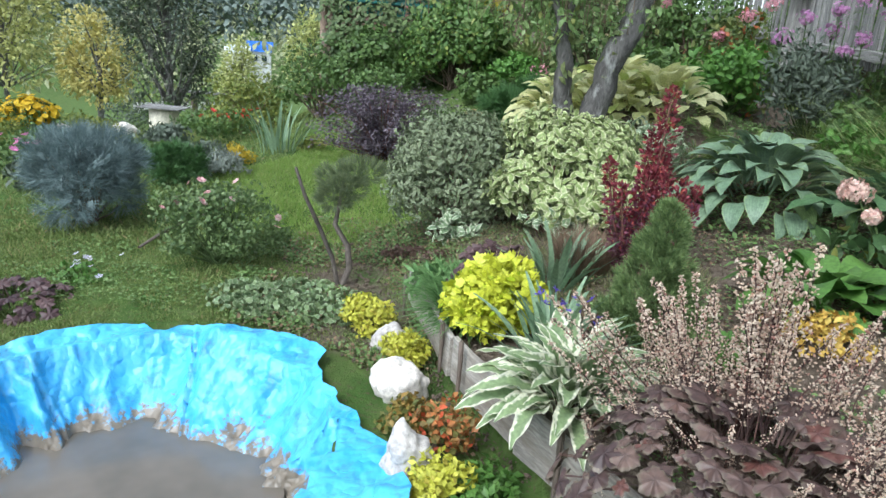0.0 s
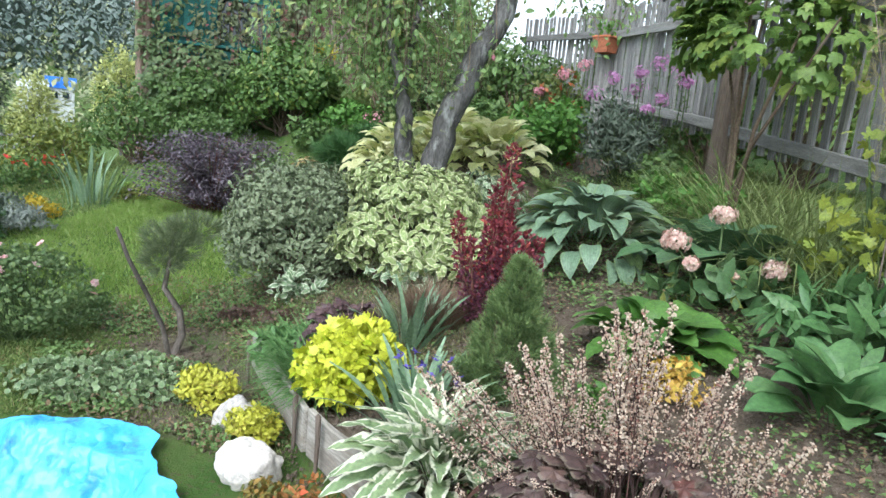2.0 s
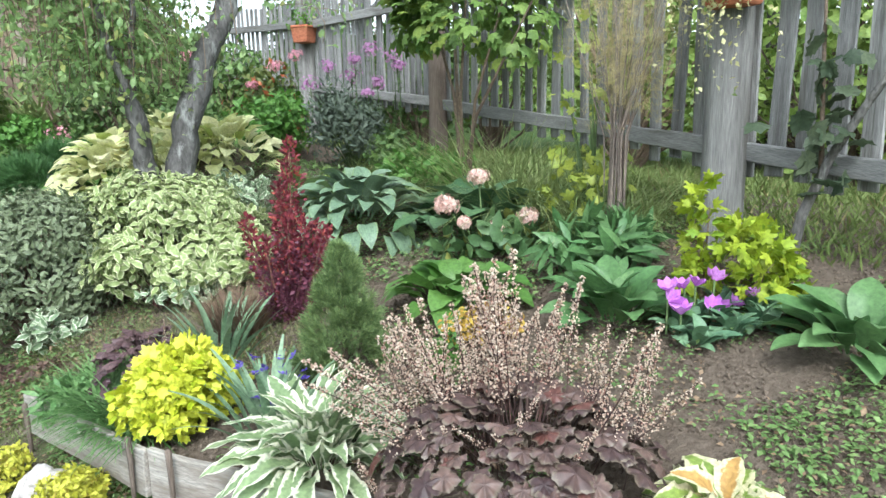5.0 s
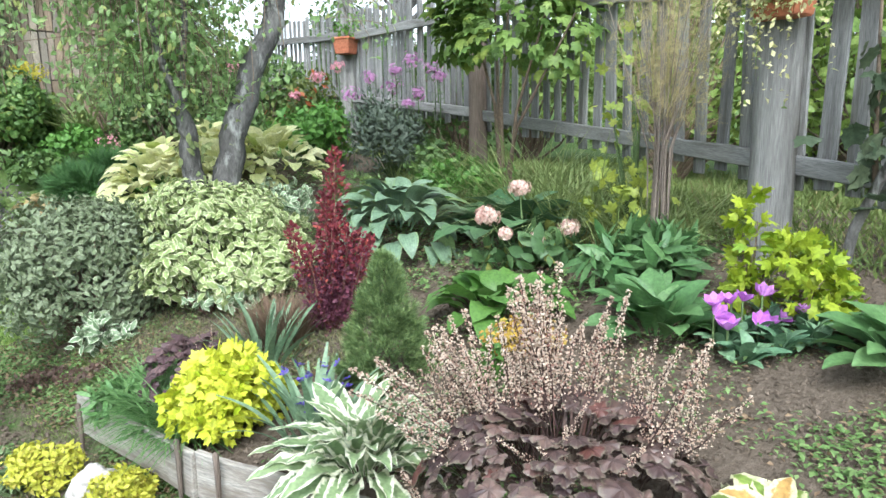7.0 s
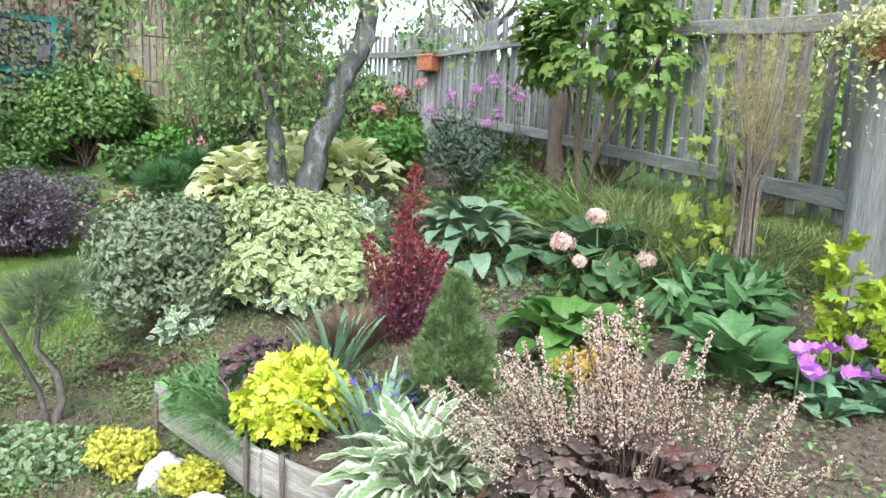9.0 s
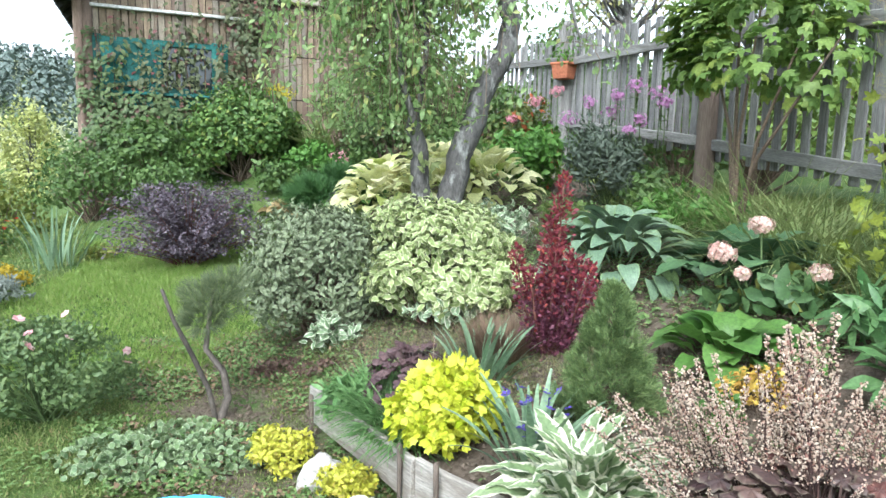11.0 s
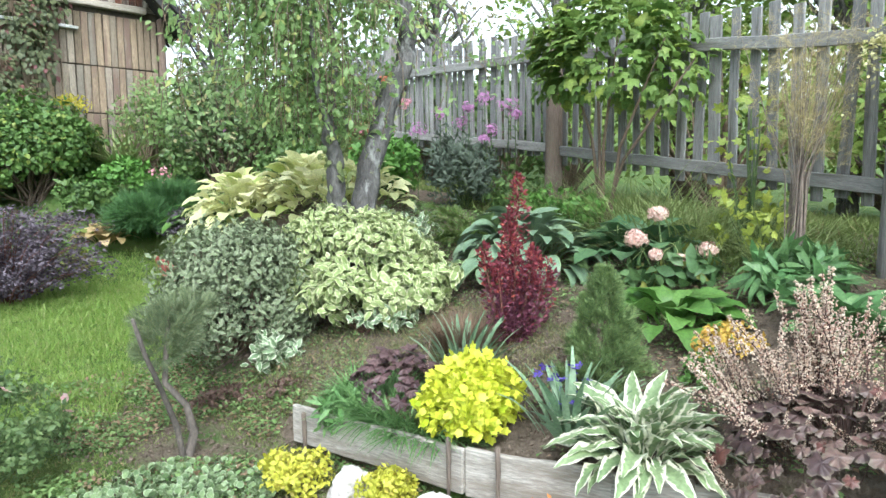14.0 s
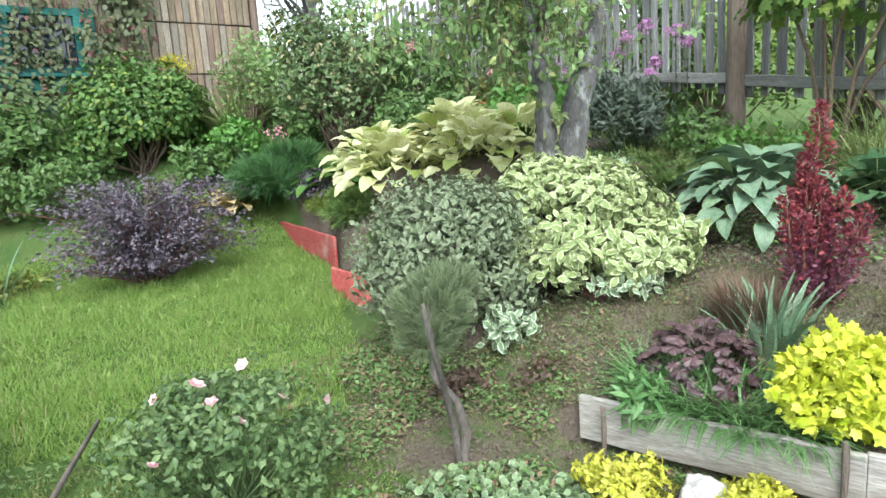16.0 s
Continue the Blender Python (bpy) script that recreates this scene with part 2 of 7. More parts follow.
def bud_t():
    V = np.array([(0, 0, -1.7), (0.8, 0, -0.4), (0, 0.8, -0.4), (-0.8, 0, -0.4), (0, -0.8, -0.4), (0, 0, 0.9)], float)
    F = np.array([(0, 2, 1), (0, 3, 2), (0, 4, 3), (0, 1, 4), (5, 1, 2), (5, 2, 3), (5, 3, 4), (5, 4, 1)])
    return V, F, np.full((6, 2), 0.5)


def scatter(name, tmpl, locs, dirs, ups, sizes, mat, widths=None, smooth=True):
    """One mesh of many copies of a small leaf or flower: its y goes along dirs, its z near ups."""
    V, F, UV = tmpl
    locs, y = np.asarray(locs, float), unit(dirs)
    x = unit(np.cross(y, unit(ups) + 0.001))
    z = np.cross(x, y)
    n, s = len(locs), np.asarray(sizes, float)[:, None]
    w = s if widths is None else np.asarray(widths, float)[:, None]
    P = locs[:, None, :] + V[None, :, 0, None] * (x * w)[:, None, :] + V[None, :, 1, None] * (y * s)[:, None, :] + V[None, :, 2, None] * (z * s)[:, None, :]
    FF = F[None] + (np.arange(n) * len(V))[:, None, None]
    return raw_mesh(name, P.reshape(-1, 3), FF.reshape(-1, F.shape[1]), mat, np.tile(UV, (n, 1)), smooth)


def tubes(name, lines, mat, sides=6, knobs=0.0):
    """Tapered stems through points; lines holds (points, radii)."""
    V, F = [], []
    r2 = np.random.default_rng(3)
    for pts, rad in lines:
        pts = np.asarray(pts, float)
        rad = np.broadcast_to(np.asarray(rad, float), (len(pts),))
        t = unit(np.gradient(pts, axis=0))
        ref = np.array((0.31, 0.92, 0.2))
        a = unit(np.cross(t, ref))
        b = np.cross(t, a)
        k0 = len(V)
        for i in range(len(pts)):
            for j in range(sides):
                an = 6.2832 * j / sides
                rr = rad[i] * (1 + knobs * r2.uniform(-1, 1))
                V.append(pts[i] + rr * (a[i] * math.cos(an) + b[i] * math.sin(an)))
        for i in range(len(pts) - 1):
            for j in range(sides):
                p, q = k0 + i * sides, k0 + (i + 1) * sides
                F.append((p + j, p + (j + 1) % sides, q + (j + 1) % sides, q + j))
        V.append(pts[-1] + t[-1] * rad[-1])
        top, q = len(V) - 1, k0 + (len(pts) - 1) * sides
        for j in range(sides):
            F.append((q + j, q + (j + 1) % sides, top, top))
    F = [f if f[2] != f[3] else (f[0], f[1], f[2], f[2]) for f in F]
    quads = [f for f in F if f[2] != f[3]]
    caps = [f for f in F if f[2] == f[3]]
    me = bpy.data.meshes.new(name)
    me.from_pydata([tuple(v) for v in V], [], quads + [f[:3] for f in caps])
    me.update()
    for p in me.polygons:
        p.use_smooth = True
    me.materials.append(mat)
    return me


def block(name, size, mat, bevel=0.006, centre=(0, 0, 0), taper=1.0, wobble=0.0, cut=0, seed=0):
    """A sawn piece: a bevelled box, cut along its longest side, a little uneven."""
    bm = bmesh.new()
    bmesh.ops.create_cube(bm, size=1.0)
    for v in bm.verts:
        f = taper if v.co.z > 0 else 1.0
        v.co = Vector((v.co.x * size[0] * f, v.co.y * size[1] * f, v.co.z * size[2]))
    if cut:
        axis = max(range(3), key=lambda i: size[i])
        ed = [e for e in bm.edges if abs(e.verts[0].co[axis] - e.verts[1].co[axis]) > size[axis] * 0.9]
        bmesh.ops.subdivide_edges(bm, edges=ed, cuts=cut, use_grid_fill=True)
    if bevel:
        sharp = [e for e in bm.edges if len(e.link_faces) == 2 and e.calc_face_angle(0) > 0.5]
        bmesh.ops.bevel(bm, geom=sharp, offset=bevel, segments=1, affect="EDGES")
    r = random.Random(seed)
    for v in bm.verts:
        v.co += Vector(centre)
        if wobble:
            v.co += Vector(noise.noise_vector(v.co * 3 + Vector((seed * 3.1, 0, 0)))) * wobble
    me = bpy.data.meshes.new(name)
    bm.to_mesh(me)
    bm.free()
    me.materials.append(mat)
    return me


def stone_mesh(name, size, mat, seed):
    bm = bmesh.new()
    bmesh.ops.create_icosphere(bm, subdivisions=4, radius=1.0)
    o = Vector((seed * 5.3, seed * 1.7, 0))
    for v in bm.verts:
        n = 0.8 + 0.32 * noise.noise(v.co * 0.9 + o) + 0.16 * noise.noise(v.co * 2.6 + o) + 0.05 * noise.noise(v.co * 7 + o)
        q = v.co * n
        q.z = max(q.z, -0.55)
        v.co = Vector((q.x * size[0], q.y * size[1], (q.z + 0.5) * size[2]))
    for f in bm.faces:
        f.smooth = True
    me = bpy.data.meshes.new(name)
    bm.to_mesh(me)
    bm.free()
    me.materials.append(mat)
    return me


# ---- ground ----


def ss(a, b, x):
    u = np.clip((np.asarray(x, float) - a) / (b - a), 0, 1)
    return u * u * (3 - 2 * u)


POND = (-1.1, 2.28, 1.0, 1.0)


def bed_edge(y):
    """x of the bed's border boards at y."""
    y = np.asarray(y, float)
    return np.where(y > 2.85, 0.24 - 0.23 * (y - 2.85), 0.24 + 0.52 * (2.85 - y))


def terrace_edge(y):
    """x of the red edging boards at y."""
    y = np.asarray(y, float)
    return np.where(y > 6.85, 0.63 + 0.17 * (y - 6.95), 0.36 + 0.21 * (y - 6.75))


def gz(x, y):
    """Height of the ground: a lawn that falls to the valley, a hillside bed that rises to the fence."""
    x, y = np.asarray(x, float), np.asarray(y, float)
    low = 0.05 * (np.minimum(y, 9) - 3.2)
    z = 0.04 + np.where(y < 3.2, 0.3 * low, low)
    walled = ss(4.3, 3.7, y)
    e = bed_edge(np.clip(y, 0.3, 4.2))
    soft = ss(-0.3, 0.3, x)
    hard = ss(0.0, 0.05, x - e)
    e2 = terrace_edge(y)
    w2 = ss(5.5, 6.1, y) * ss(9.7, 9.0, y)
    soft = (1 - w2) * soft + w2 * ss(0.05, 0.14, x - e2)
    rise = 0.17 + 0.235 * np.clip(x, 0, 3.9) - 0.02 * np.maximum(0, np.minimum(x, 5) - 2) ** 2
    z = z + (walled * hard + (1 - walled) * soft) * rise
    z = z + 0.4 * ss(5.2, 6.7, y) * ss(0.8, 1.5, x) * ss(8.4, 7.2, y) * ss(3.3, 2.2, x)
    z = z + 0.27 * np.maximum(0, np.minimum(y, 12.4) - 8.6) * ss(-3.6, -0.3, x)
    z = z - 0.09 * np.maximum(0, np.minimum(-x, 40) - 2.6)
    z = z - 0.06 * np.maximum(0, np.minimum(y, 45) - 7) * ss(-1.5, -4, x)
    far = np.hypot(x, y)
    z = z - 1.5 * ss(25, 60, far)
    return z + 62 * ss(110, 420, far) * (0.75 + 0.25 * np.sin(x * 0.011 + 1.0) * np.cos(y * 0.008))


def gzf(x, y):
    return float(gz(x, y))


soil_a, soil_b = (0.09, 0.07, 0.052), (0.165, 0.13, 0.1)


def ground_mat():
    m, nt, links = nodes_of("garden_ground")
    out = nt.new("ShaderNodeOutputMaterial")
    at = nt.new("ShaderNodeAttribute")
    at.attribute_name = "bed"
    tc = nt.new("ShaderNodeTexCoord")
    v = tc.outputs["Object"]
    n1, n2, n3 = noise_at(nt, links, 3.0, 6.0, v), noise_at(nt, links, 40.0, 6.0, v), noise_at(nt, links, 160.0, 3.0, v)
    soil = mixed(nt, links, spread(nt, links, n2, 0.3, 0.7), soil_a, soil_b)
    turf = mixed(nt, links, spread(nt, links, n1, 0.35, 0.65), (0.05, 0.1, 0.02), (0.1, 0.14, 0.04))
    turf = mixed(nt, links, spread(nt, links, n2, 0.55, 0.72), turf, (0.1, 0.085, 0.05))
    f = sums(nt, links, "ADD", at.outputs["Fac"], sums(nt, links, "MULTIPLY", sums(nt, links, "SUBTRACT", n1, 0.5), 1.1))
    col = mixed(nt, links, spread(nt, links, f, 0.35, 0.65), turf, soil)
    p = nt.new("ShaderNodeBsdfPrincipled")
    p.inputs["Roughness"].default_value = 0.95
    p.inputs["Specular IOR Level"].default_value = 0.15
    links.new(col, p.inputs["Base Color"])
    bp = nt.new("ShaderNodeBump")
    bp.inputs["Strength"].default_value, bp.inputs["Distance"].default_value = 0.8, 0.03
    links.new(sums(nt, links, "ADD", n2, sums(nt, links, "MULTIPLY", n3, 0.4)), bp.inputs["Height"])
    links.new(bp.outputs["Normal"], p.inputs["Normal"])
    links.new(p.outputs[0], out.inputs["Surface"])
    return m


def axis_steps(lo, hi, fine, reach):
    near = np.arange(lo, hi, fine)
    grow = fine * 1.12 ** np.arange(1, 400)
    out_hi = hi + np.cumsum(grow)
    out_lo = lo - np.cumsum(grow)
    return np.concatenate([out_lo[out_lo > -reach][::-1], near, out_hi[out_hi < reach]])


gx, gy = axis_steps(-4, 4.6, 0.05, 900), axis_steps(-1.5, 9.5, 0.05, 900)
GX, GY = np.meshgrid(gx, gy)
rough_z = gz(GX, GY)
bump_z = np.array([noise.noise(Vector((a * 2.2, b * 2.2, 0))) * 0.018 + noise.noise(Vector((a * 9, b * 9, 3))) * 0.012 if abs(a) < 8 and abs(b) < 14 else 0.0 for a, b in zip(GX.ravel(), GY.ravel())]).reshape(GX.shape)
pond_q = np.hypot((GX - POND[0]) / POND[2], (GY - POND[1]) / POND[3])
rough_z = rough_z + bump_z - 0.7 * ss(0.9, 0.78, pond_q)
nx, ny = len(gx), len(gy)
idx = np.arange(nx * ny).reshape(ny, nx)
GF = np.stack([idx[:-1, :-1], idx[:-1, 1:], idx[1:, 1:], idx[1:, :-1]], -1).reshape(-1, 4)
ground_me = raw_mesh("ground", np.stack([GX, GY, rough_z], -1).reshape(-1, 3), GF, ground_mat())
bed_att = ground_me.attributes.new("bed", "FLOAT", "POINT")
soft_edge = np.where(GY < 4.0, bed_edge(np.clip(GY, 0.3, 4.2)), np.where(GY > 5.8, terrace_edge(GY), 0.1))
bed_v = ss(-0.4, 0.7, GY) * ss(-0.1, 0.15, GX - soft_edge) * ss(9.5, 8, GY) * ss(6, 5, GX)
worn = ss(-1.15, -0.6, GX) * ss(0.6, 0.3, GX) * ss(3.0, 3.3, GY) * ss(5.7, 5.1, GY - 0.6 * GX)
bed_v = np.maximum(bed_v, 0.52 * worn)
bed_att.data.foreach_set("value", bed_v.ravel().astype(np.float32))
ground = tagged(new("ground", ground_me), "garden ground of rough turf and brown bed soil", "ground", kind="structure")

# ---- fence ----
old_wood = stuff_mat("weathered_grey_wood", (0.19, 0.187, 0.185), (0.32, 0.315, 0.31), 5, 0.9, 0.6, 40, (6, 6, 0.5), stain=(0.09, 0.085, 0.075), spot=0.58)
rail_wood = stuff_mat("weathered_rail_wood", (0.2, 0.196, 0.19), (0.33, 0.325, 0.315), 4, 0.9, 0.5, 40, (0.6, 6, 6), stain=(0.12, 0.11, 0.095), spot=0.6)
post_wood = stuff_mat("log_post_wood", (0.21, 0.2, 0.19), (0.36, 0.35, 0.335), 3, 0.9, 0.8, 30, (6, 6, 0.35), stain=(0.085, 0.075, 0.065), spot=0.6)
dark_post = stuff_mat("dark_post_wood", (0.13, 0.1, 0.085), (0.22, 0.17, 0.14), 3, 0.9, 0.6, 30, (5, 5, 0.4))
FN, FM, FF_ = Vector((3.06, 1.99, 0)), Vector((3.78, 5.22, 0)), Vector((4.27, 8.6, 0))


def log_mesh(h, r, mat, seed, lean):
    """A split log: knotty, with drying cracks that run down its sides."""
    rr = random.Random(seed)
    cracks = [(rr.uniform(0, 6.283), rr.uniform(0.03, 0.05), rr.uniform(0.12, 0.22), rr.uniform(-0.25, 0.25)) for _ in range(6)]
    cracks.append((4.35, 0.045, 0.3, 0.12))
    knots = [(rr.uniform(0, 6.283), rr.uniform(0.1, 0.9) * h) for _ in range(7)]
    n, k = 60, 30
    V, F = [], []
    for i in range(k + 1):
        z = h * i / k
        for j in range(n):
            a = 6.28319 * j / n
            f = 1.06 - 0.12 * i / k + 0.06 * noise.noise(Vector((math.cos(a) * 1.5, math.sin(a) * 1.5, z * 0.9 + seed))) + 0.025 * noise.noise(Vector((math.cos(a) * 6, math.sin(a) * 6, z * 1.5)))
            for c, w, d, tw in cracks:
                da = (a - c - tw * z + math.pi) % 6.28319 - math.pi
                f -= d * math.exp(-(da / w) ** 2) * (0.5 + 0.5 * math.sin(z * 1.7 + c))
            for c, kz in knots:
                da = (a - c + math.pi) % 6.28319 - math.pi
                f += 0.09 * math.exp(-(da / 0.22) ** 2 - ((z - kz) / 0.035) ** 2)
            V.append((lean * i / k + r * f * math.cos(a), r * f * math.sin(a), z))
        if i:
            for j in range(n):
                p, q = (i - 1) * n, i * n
                F.append((p + j, p + (j + 1) % n, q + (j + 1) % n, q + j))
    V.append((lean, 0, h + 0.01))
    me = bpy.data.meshes.new("log")
    me.from_pydata(V, [], F + [(k * n + j, k * n + (j + 1) % n, len(V) - 1) for j in range(n)])
    for p in me.polygons:
        p.use_smooth = True
    me.materials.append(mat)
    return me


def log_post(name, x, y, z0, z1, r, mat, label, lean=0.0):
    t = thing(name, (x, y, z0), label, "fence post", "fence posts")
    part("log", log_mesh(z1 - z0, r, mat, int(x * 100), lean), t)
    return t


log_post("fence_post", FN.x - 0.09, FN.y, 0.6, 2.6, 0.108, post_wood, "thick split grey log post of the picket fence")
log_post("fence_post", FM.x - 0.06, FM.y, 0.9, 2.95, 0.085, dark_post, "dark brown log post of the picket fence")
log_post("fence_post", FF_.x - 0.05, FF_.y, 1.2, 3.4, 0.12, post_wood, "thick grey log post with a hanging clay pot")

picket_mes = []
for i in range(6):
    w = 0.097 + 0.006 * (i % 3)
    picket_mes.append(block("picket", (w, 0.02, 1.0), old_wood, 0.004, (0, 0, 0.5), 1.0, 0.008, 5, i))


def fence_run(a, b, low_a, low_b, up_a, up_b, top_a, top_b, label, gap=0.165, drop=0.12, slim_=1.0):
    t = thing("picket_fence", (a.x, a.y, 0), label, "fence", "fence sections")
    d = (b - a)
    L = d.length
    ang = math.atan2(d.y, d.x)
    n = int(L / gap)
    r = random.Random(int(L * 100))
    for i in range(n):
        s = (i + 0.5) / n
        p = d * s
        z0 = low_a + (low_b - low_a) * s - drop + r.uniform(-0.03, 0.03)
        z1 = top_a + (top_b - top_a) * s + r.uniform(-0.045, 0.045)
        off = Vector((math.sin(ang), -math.cos(ang), 0)) * 0.02
        part("picket", picket_mes[i % 6], t, loc=(p.x + off.x, p.y + off.y, z0), rot=(r.uniform(-0.015, 0.015), r.uniform(-0.03, 0.03), ang + r.uniform(-0.06, 0.06)), scale=(slim_ * r.uniform(0.85, 1.1), 1, z1 - z0))
    for q0, q1 in ((low_a, low_b), (up_a, up_b)):
        rail = block("rail", (L * 1.01, 0.045, 0.095), rail_wood, 0.006, (L / 2, 0, 0), 1, 0.012, 9, int(q0 * 10))
        off = Vector((-math.sin(ang), math.cos(ang), 0)) * 0.03
        part("rail", rail, t, loc=(off.x, off.y, q0), rot=(0, -math.atan2(q1 - q0, L), ang))
    return t


near_a = FN + (FN - FM) * 0.9
fence_run(near_a, FN, 1.09, 1.38, 1.98, 2.29, 2.25, 2.56, "weathered grey picket fence section beside the path", gap=0.155, slim_=0.82)
fence_run(FN, FM, 1.38, 1.72, 2.29, 2.66, 2.56, 2.86, "weathered grey wooden picket fence on two rails", slim_=0.86)
fence_run(FM, FF_, 1.74, 2.05, 2.68, 2.87, 2.9, 3.22, "grey picket fence with close-set narrow slats", gap=0.13, slim_=0.8)
fence_run(FF_, FF_ + Vector((-0.1, 3.2, 0)), 2.1, 2.35, 2.9, 3.1, 3.2, 3.45, "far weathered picket fence section behind flowers", gap=0.14, slim_=0.8)

# ---- house ----
board_tan = stuff_mat("tan_house_board", (0.22, 0.165, 0.115), (0.36, 0.28, 0.195), 3, 0.85, 0.4, 30, (4, 4, 0.35), stain=(0.16, 0.11, 0.085), spot=0.56, other=(0.3, 0.26, 0.21))
board_red = stuff_mat("red_brown_board", (0.19, 0.08, 0.055), (0.33, 0.16, 0.105), 4, 0.85, 0.5, 30, (5, 5, 0.3), stain=(0.07, 0.045, 0.04), spot=0.52, other=(0.46, 0.42, 0.38))
board_grey = stuff_mat("grey_house_board", (0.3, 0.26, 0.22), (0.42, 0.38, 0.33), 4, 0.9, 0.4, 30, (0.4, 5, 5))
log_brown = stuff_mat("brown_corner_log", (0.2, 0.14, 0.11), (0.3, 0.22, 0.18), 4, 0.9, 0.5, 30, (5, 5, 0.4))
roof_dark = stuff_mat("dark_roof_board", (0.035, 0.033, 0.035), (0.065, 0.06, 0.06), 4, 0.85, 0.3, 30)
teal = stuff_mat("teal_window_paint", (0.014, 0.105, 0.095), (0.035, 0.165, 0.15), 6, 0.6, 0.2, 40, stain=(0.02, 0.08, 0.07), spot=0.62)
white_paint = stuff_mat("white_paint", (0.68, 0.68, 0.66), (0.8, 0.8, 0.78), 6, 0.6, 0.15, 40)


def glass_mat():
    m, nt, links = nodes_of("window_glass")
    out = nt.new("ShaderNodeOutputMaterial")
    p = nt.new("ShaderNodeBsdfPrincipled")
    p.inputs["Base Color"].default_value = (0.02, 0.03, 0.035, 1)
    p.inputs["Roughness"].default_value = 0.04
    p.inputs["Specular IOR Level"].default_value = 0.8
    links.new(p.outputs[0], out.inputs["Surface"])
    return m


glass = glass_mat()
HD = Vector((0.9982, 0.06, 0))
HB = Vector((2.24, 12.12, 0))
H_ANG = math.atan2(HD.y, HD.x)
house = thing("house", HB, "small weathered board house with a steep gable and teal window", "house")
house.rotation_euler = (0, 0, H_ANG)
# local axes: x along the front wall (0 at the eastern corner), y into the house
body = block("wall", (4.42, 4.6, 4.4), stuff_mat("house_core_board", (0.05, 0.04, 0.032), (0.09, 0.07, 0.055), 3, 0.9, 0.3, 20), 0.01, (-2.21, 2.36, 1.95))
part("wall", body, house)


def gable_mesh():
    bm = bmesh.new()
    vs = [bm.verts.new(c) for c in ((-4.42, 0.06, 4.05), (0, 0.06, 4.05), (-2.21, 0.06, 6.15), (-4.42, 4.66, 4.05), (0, 4.66, 4.05), (-2.21, 4.66, 6.15))]
    for f in ((0, 1, 2), (3, 5, 4), (0, 3, 4, 1)):
        bm.faces.new([vs[i] for i in f])
    me = bpy.data.meshes.new("gable")
    bm.to_mesh(me)
    bm.free()
    me.materials.append(board_grey)
    return me


part("gable", gable_mesh(), house)
tan_mes = [block("board", (0.091, 0.03, 1.0), board_tan, 0.006, (0, 0, 0.5), 1, 0.006, 4, i) for i in range(5)]
red_mes = [block("gable_board", (0.092, 0.03, 1.0), board_red, 0.006, (0, 0, 0.5), 1, 0.006, 4, i) for i in range(5)]
r = random.Random(4)
n_b = 42
for i in range(n_b):
    x = -4.35 + 4.28 * (i + 0.5) / n_b
    for z0, z1 in ((1.2, 2.42), (2.44, 3.13), (3.15, 3.92)):
        if -4.3 < x < -2.35 and 2.42 < (z0 + z1) / 2 < 3.2:
            continue
        part("board", tan_mes[r.randrange(5)], house, loc=(x, 0.035 + r.uniform(-0.008, 0.008), z0), scale=(1, 1, z1 - z0), rot=(0, r.uniform(-0.01, 0.01), 0))
    top = min(4.1 + (x + 4.42) * 0.95, 4.1 - x * 0.95) + 0.0
    if top > 4.25:
        hi = top - 0.02
        if -3.05 < x < -1.7:
            part("gable_board", red_mes[r.randrange(5)], house, loc=(x, 0.02, 4.12), scale=(1, 1, 0.62))
            if hi > 5.55:
                part("gable_board", red_mes[r.randrange(5)], house, loc=(x, 0.02, 5.52), scale=(1, 1, hi - 5.52))
        else:
            part("gable_board", red_mes[r.randrange(5)], house, loc=(x, 0.02 + r.uniform(-0.006, 0.006), 4.12), scale=(1, 1, hi - 4.12))
part("beam", block("beam", (4.1, 0.12, 0.1), board_grey, 0.01, (-2.3, -0.01, 4.05), 1, 0.01, 9, 1), house, "grey beam under the gable")
part("ledge", block("ledge", (3.1, 0.09, 0.045), white_paint, 0.006, (-2.8, -0.02, 3.66), 1, 0.008, 8, 2), house, "narrow white ledge")
for x in (-4.42, -4.3):
    part("corner_log", tubes("corner_log", [(np.array([(x, 0.0, z) for z in np.linspace(0.2, 3.95, 10)]), 0.075)], log_brown, 10, 0.04), house)
part("corner_log", tubes("corner_log", [(np.array([(0.0, 0.02, z) for z in np.linspace(0.6, 3.95, 10)]), 0.06)], log_brown, 10, 0.04), house)
for sx in (-1, 1):
    bm_len = 3.62
    slab = block("roof", (bm_len, 5.6, 0.09), roof_dark, 0.01, (0, 0, 0))
    cx, cz = -2.21 + sx * 1.24, 4.98
    part("roof", slab, house, "dark tarred roof slope", loc=(cx, 2.2, cz), rot=(0, sx * math.atan(0.95), 0))
    for k in range(7):
        rf = block("rafter", (bm_len * 0.98, 0.07, 0.1), roof_dark, 0.006)
        part("rafter", rf, house, loc=(cx - 0.02 * sx, -0.5 + k * 0.85, cz - 0.115), rot=(0, sx * math.atan(0.95), 0))


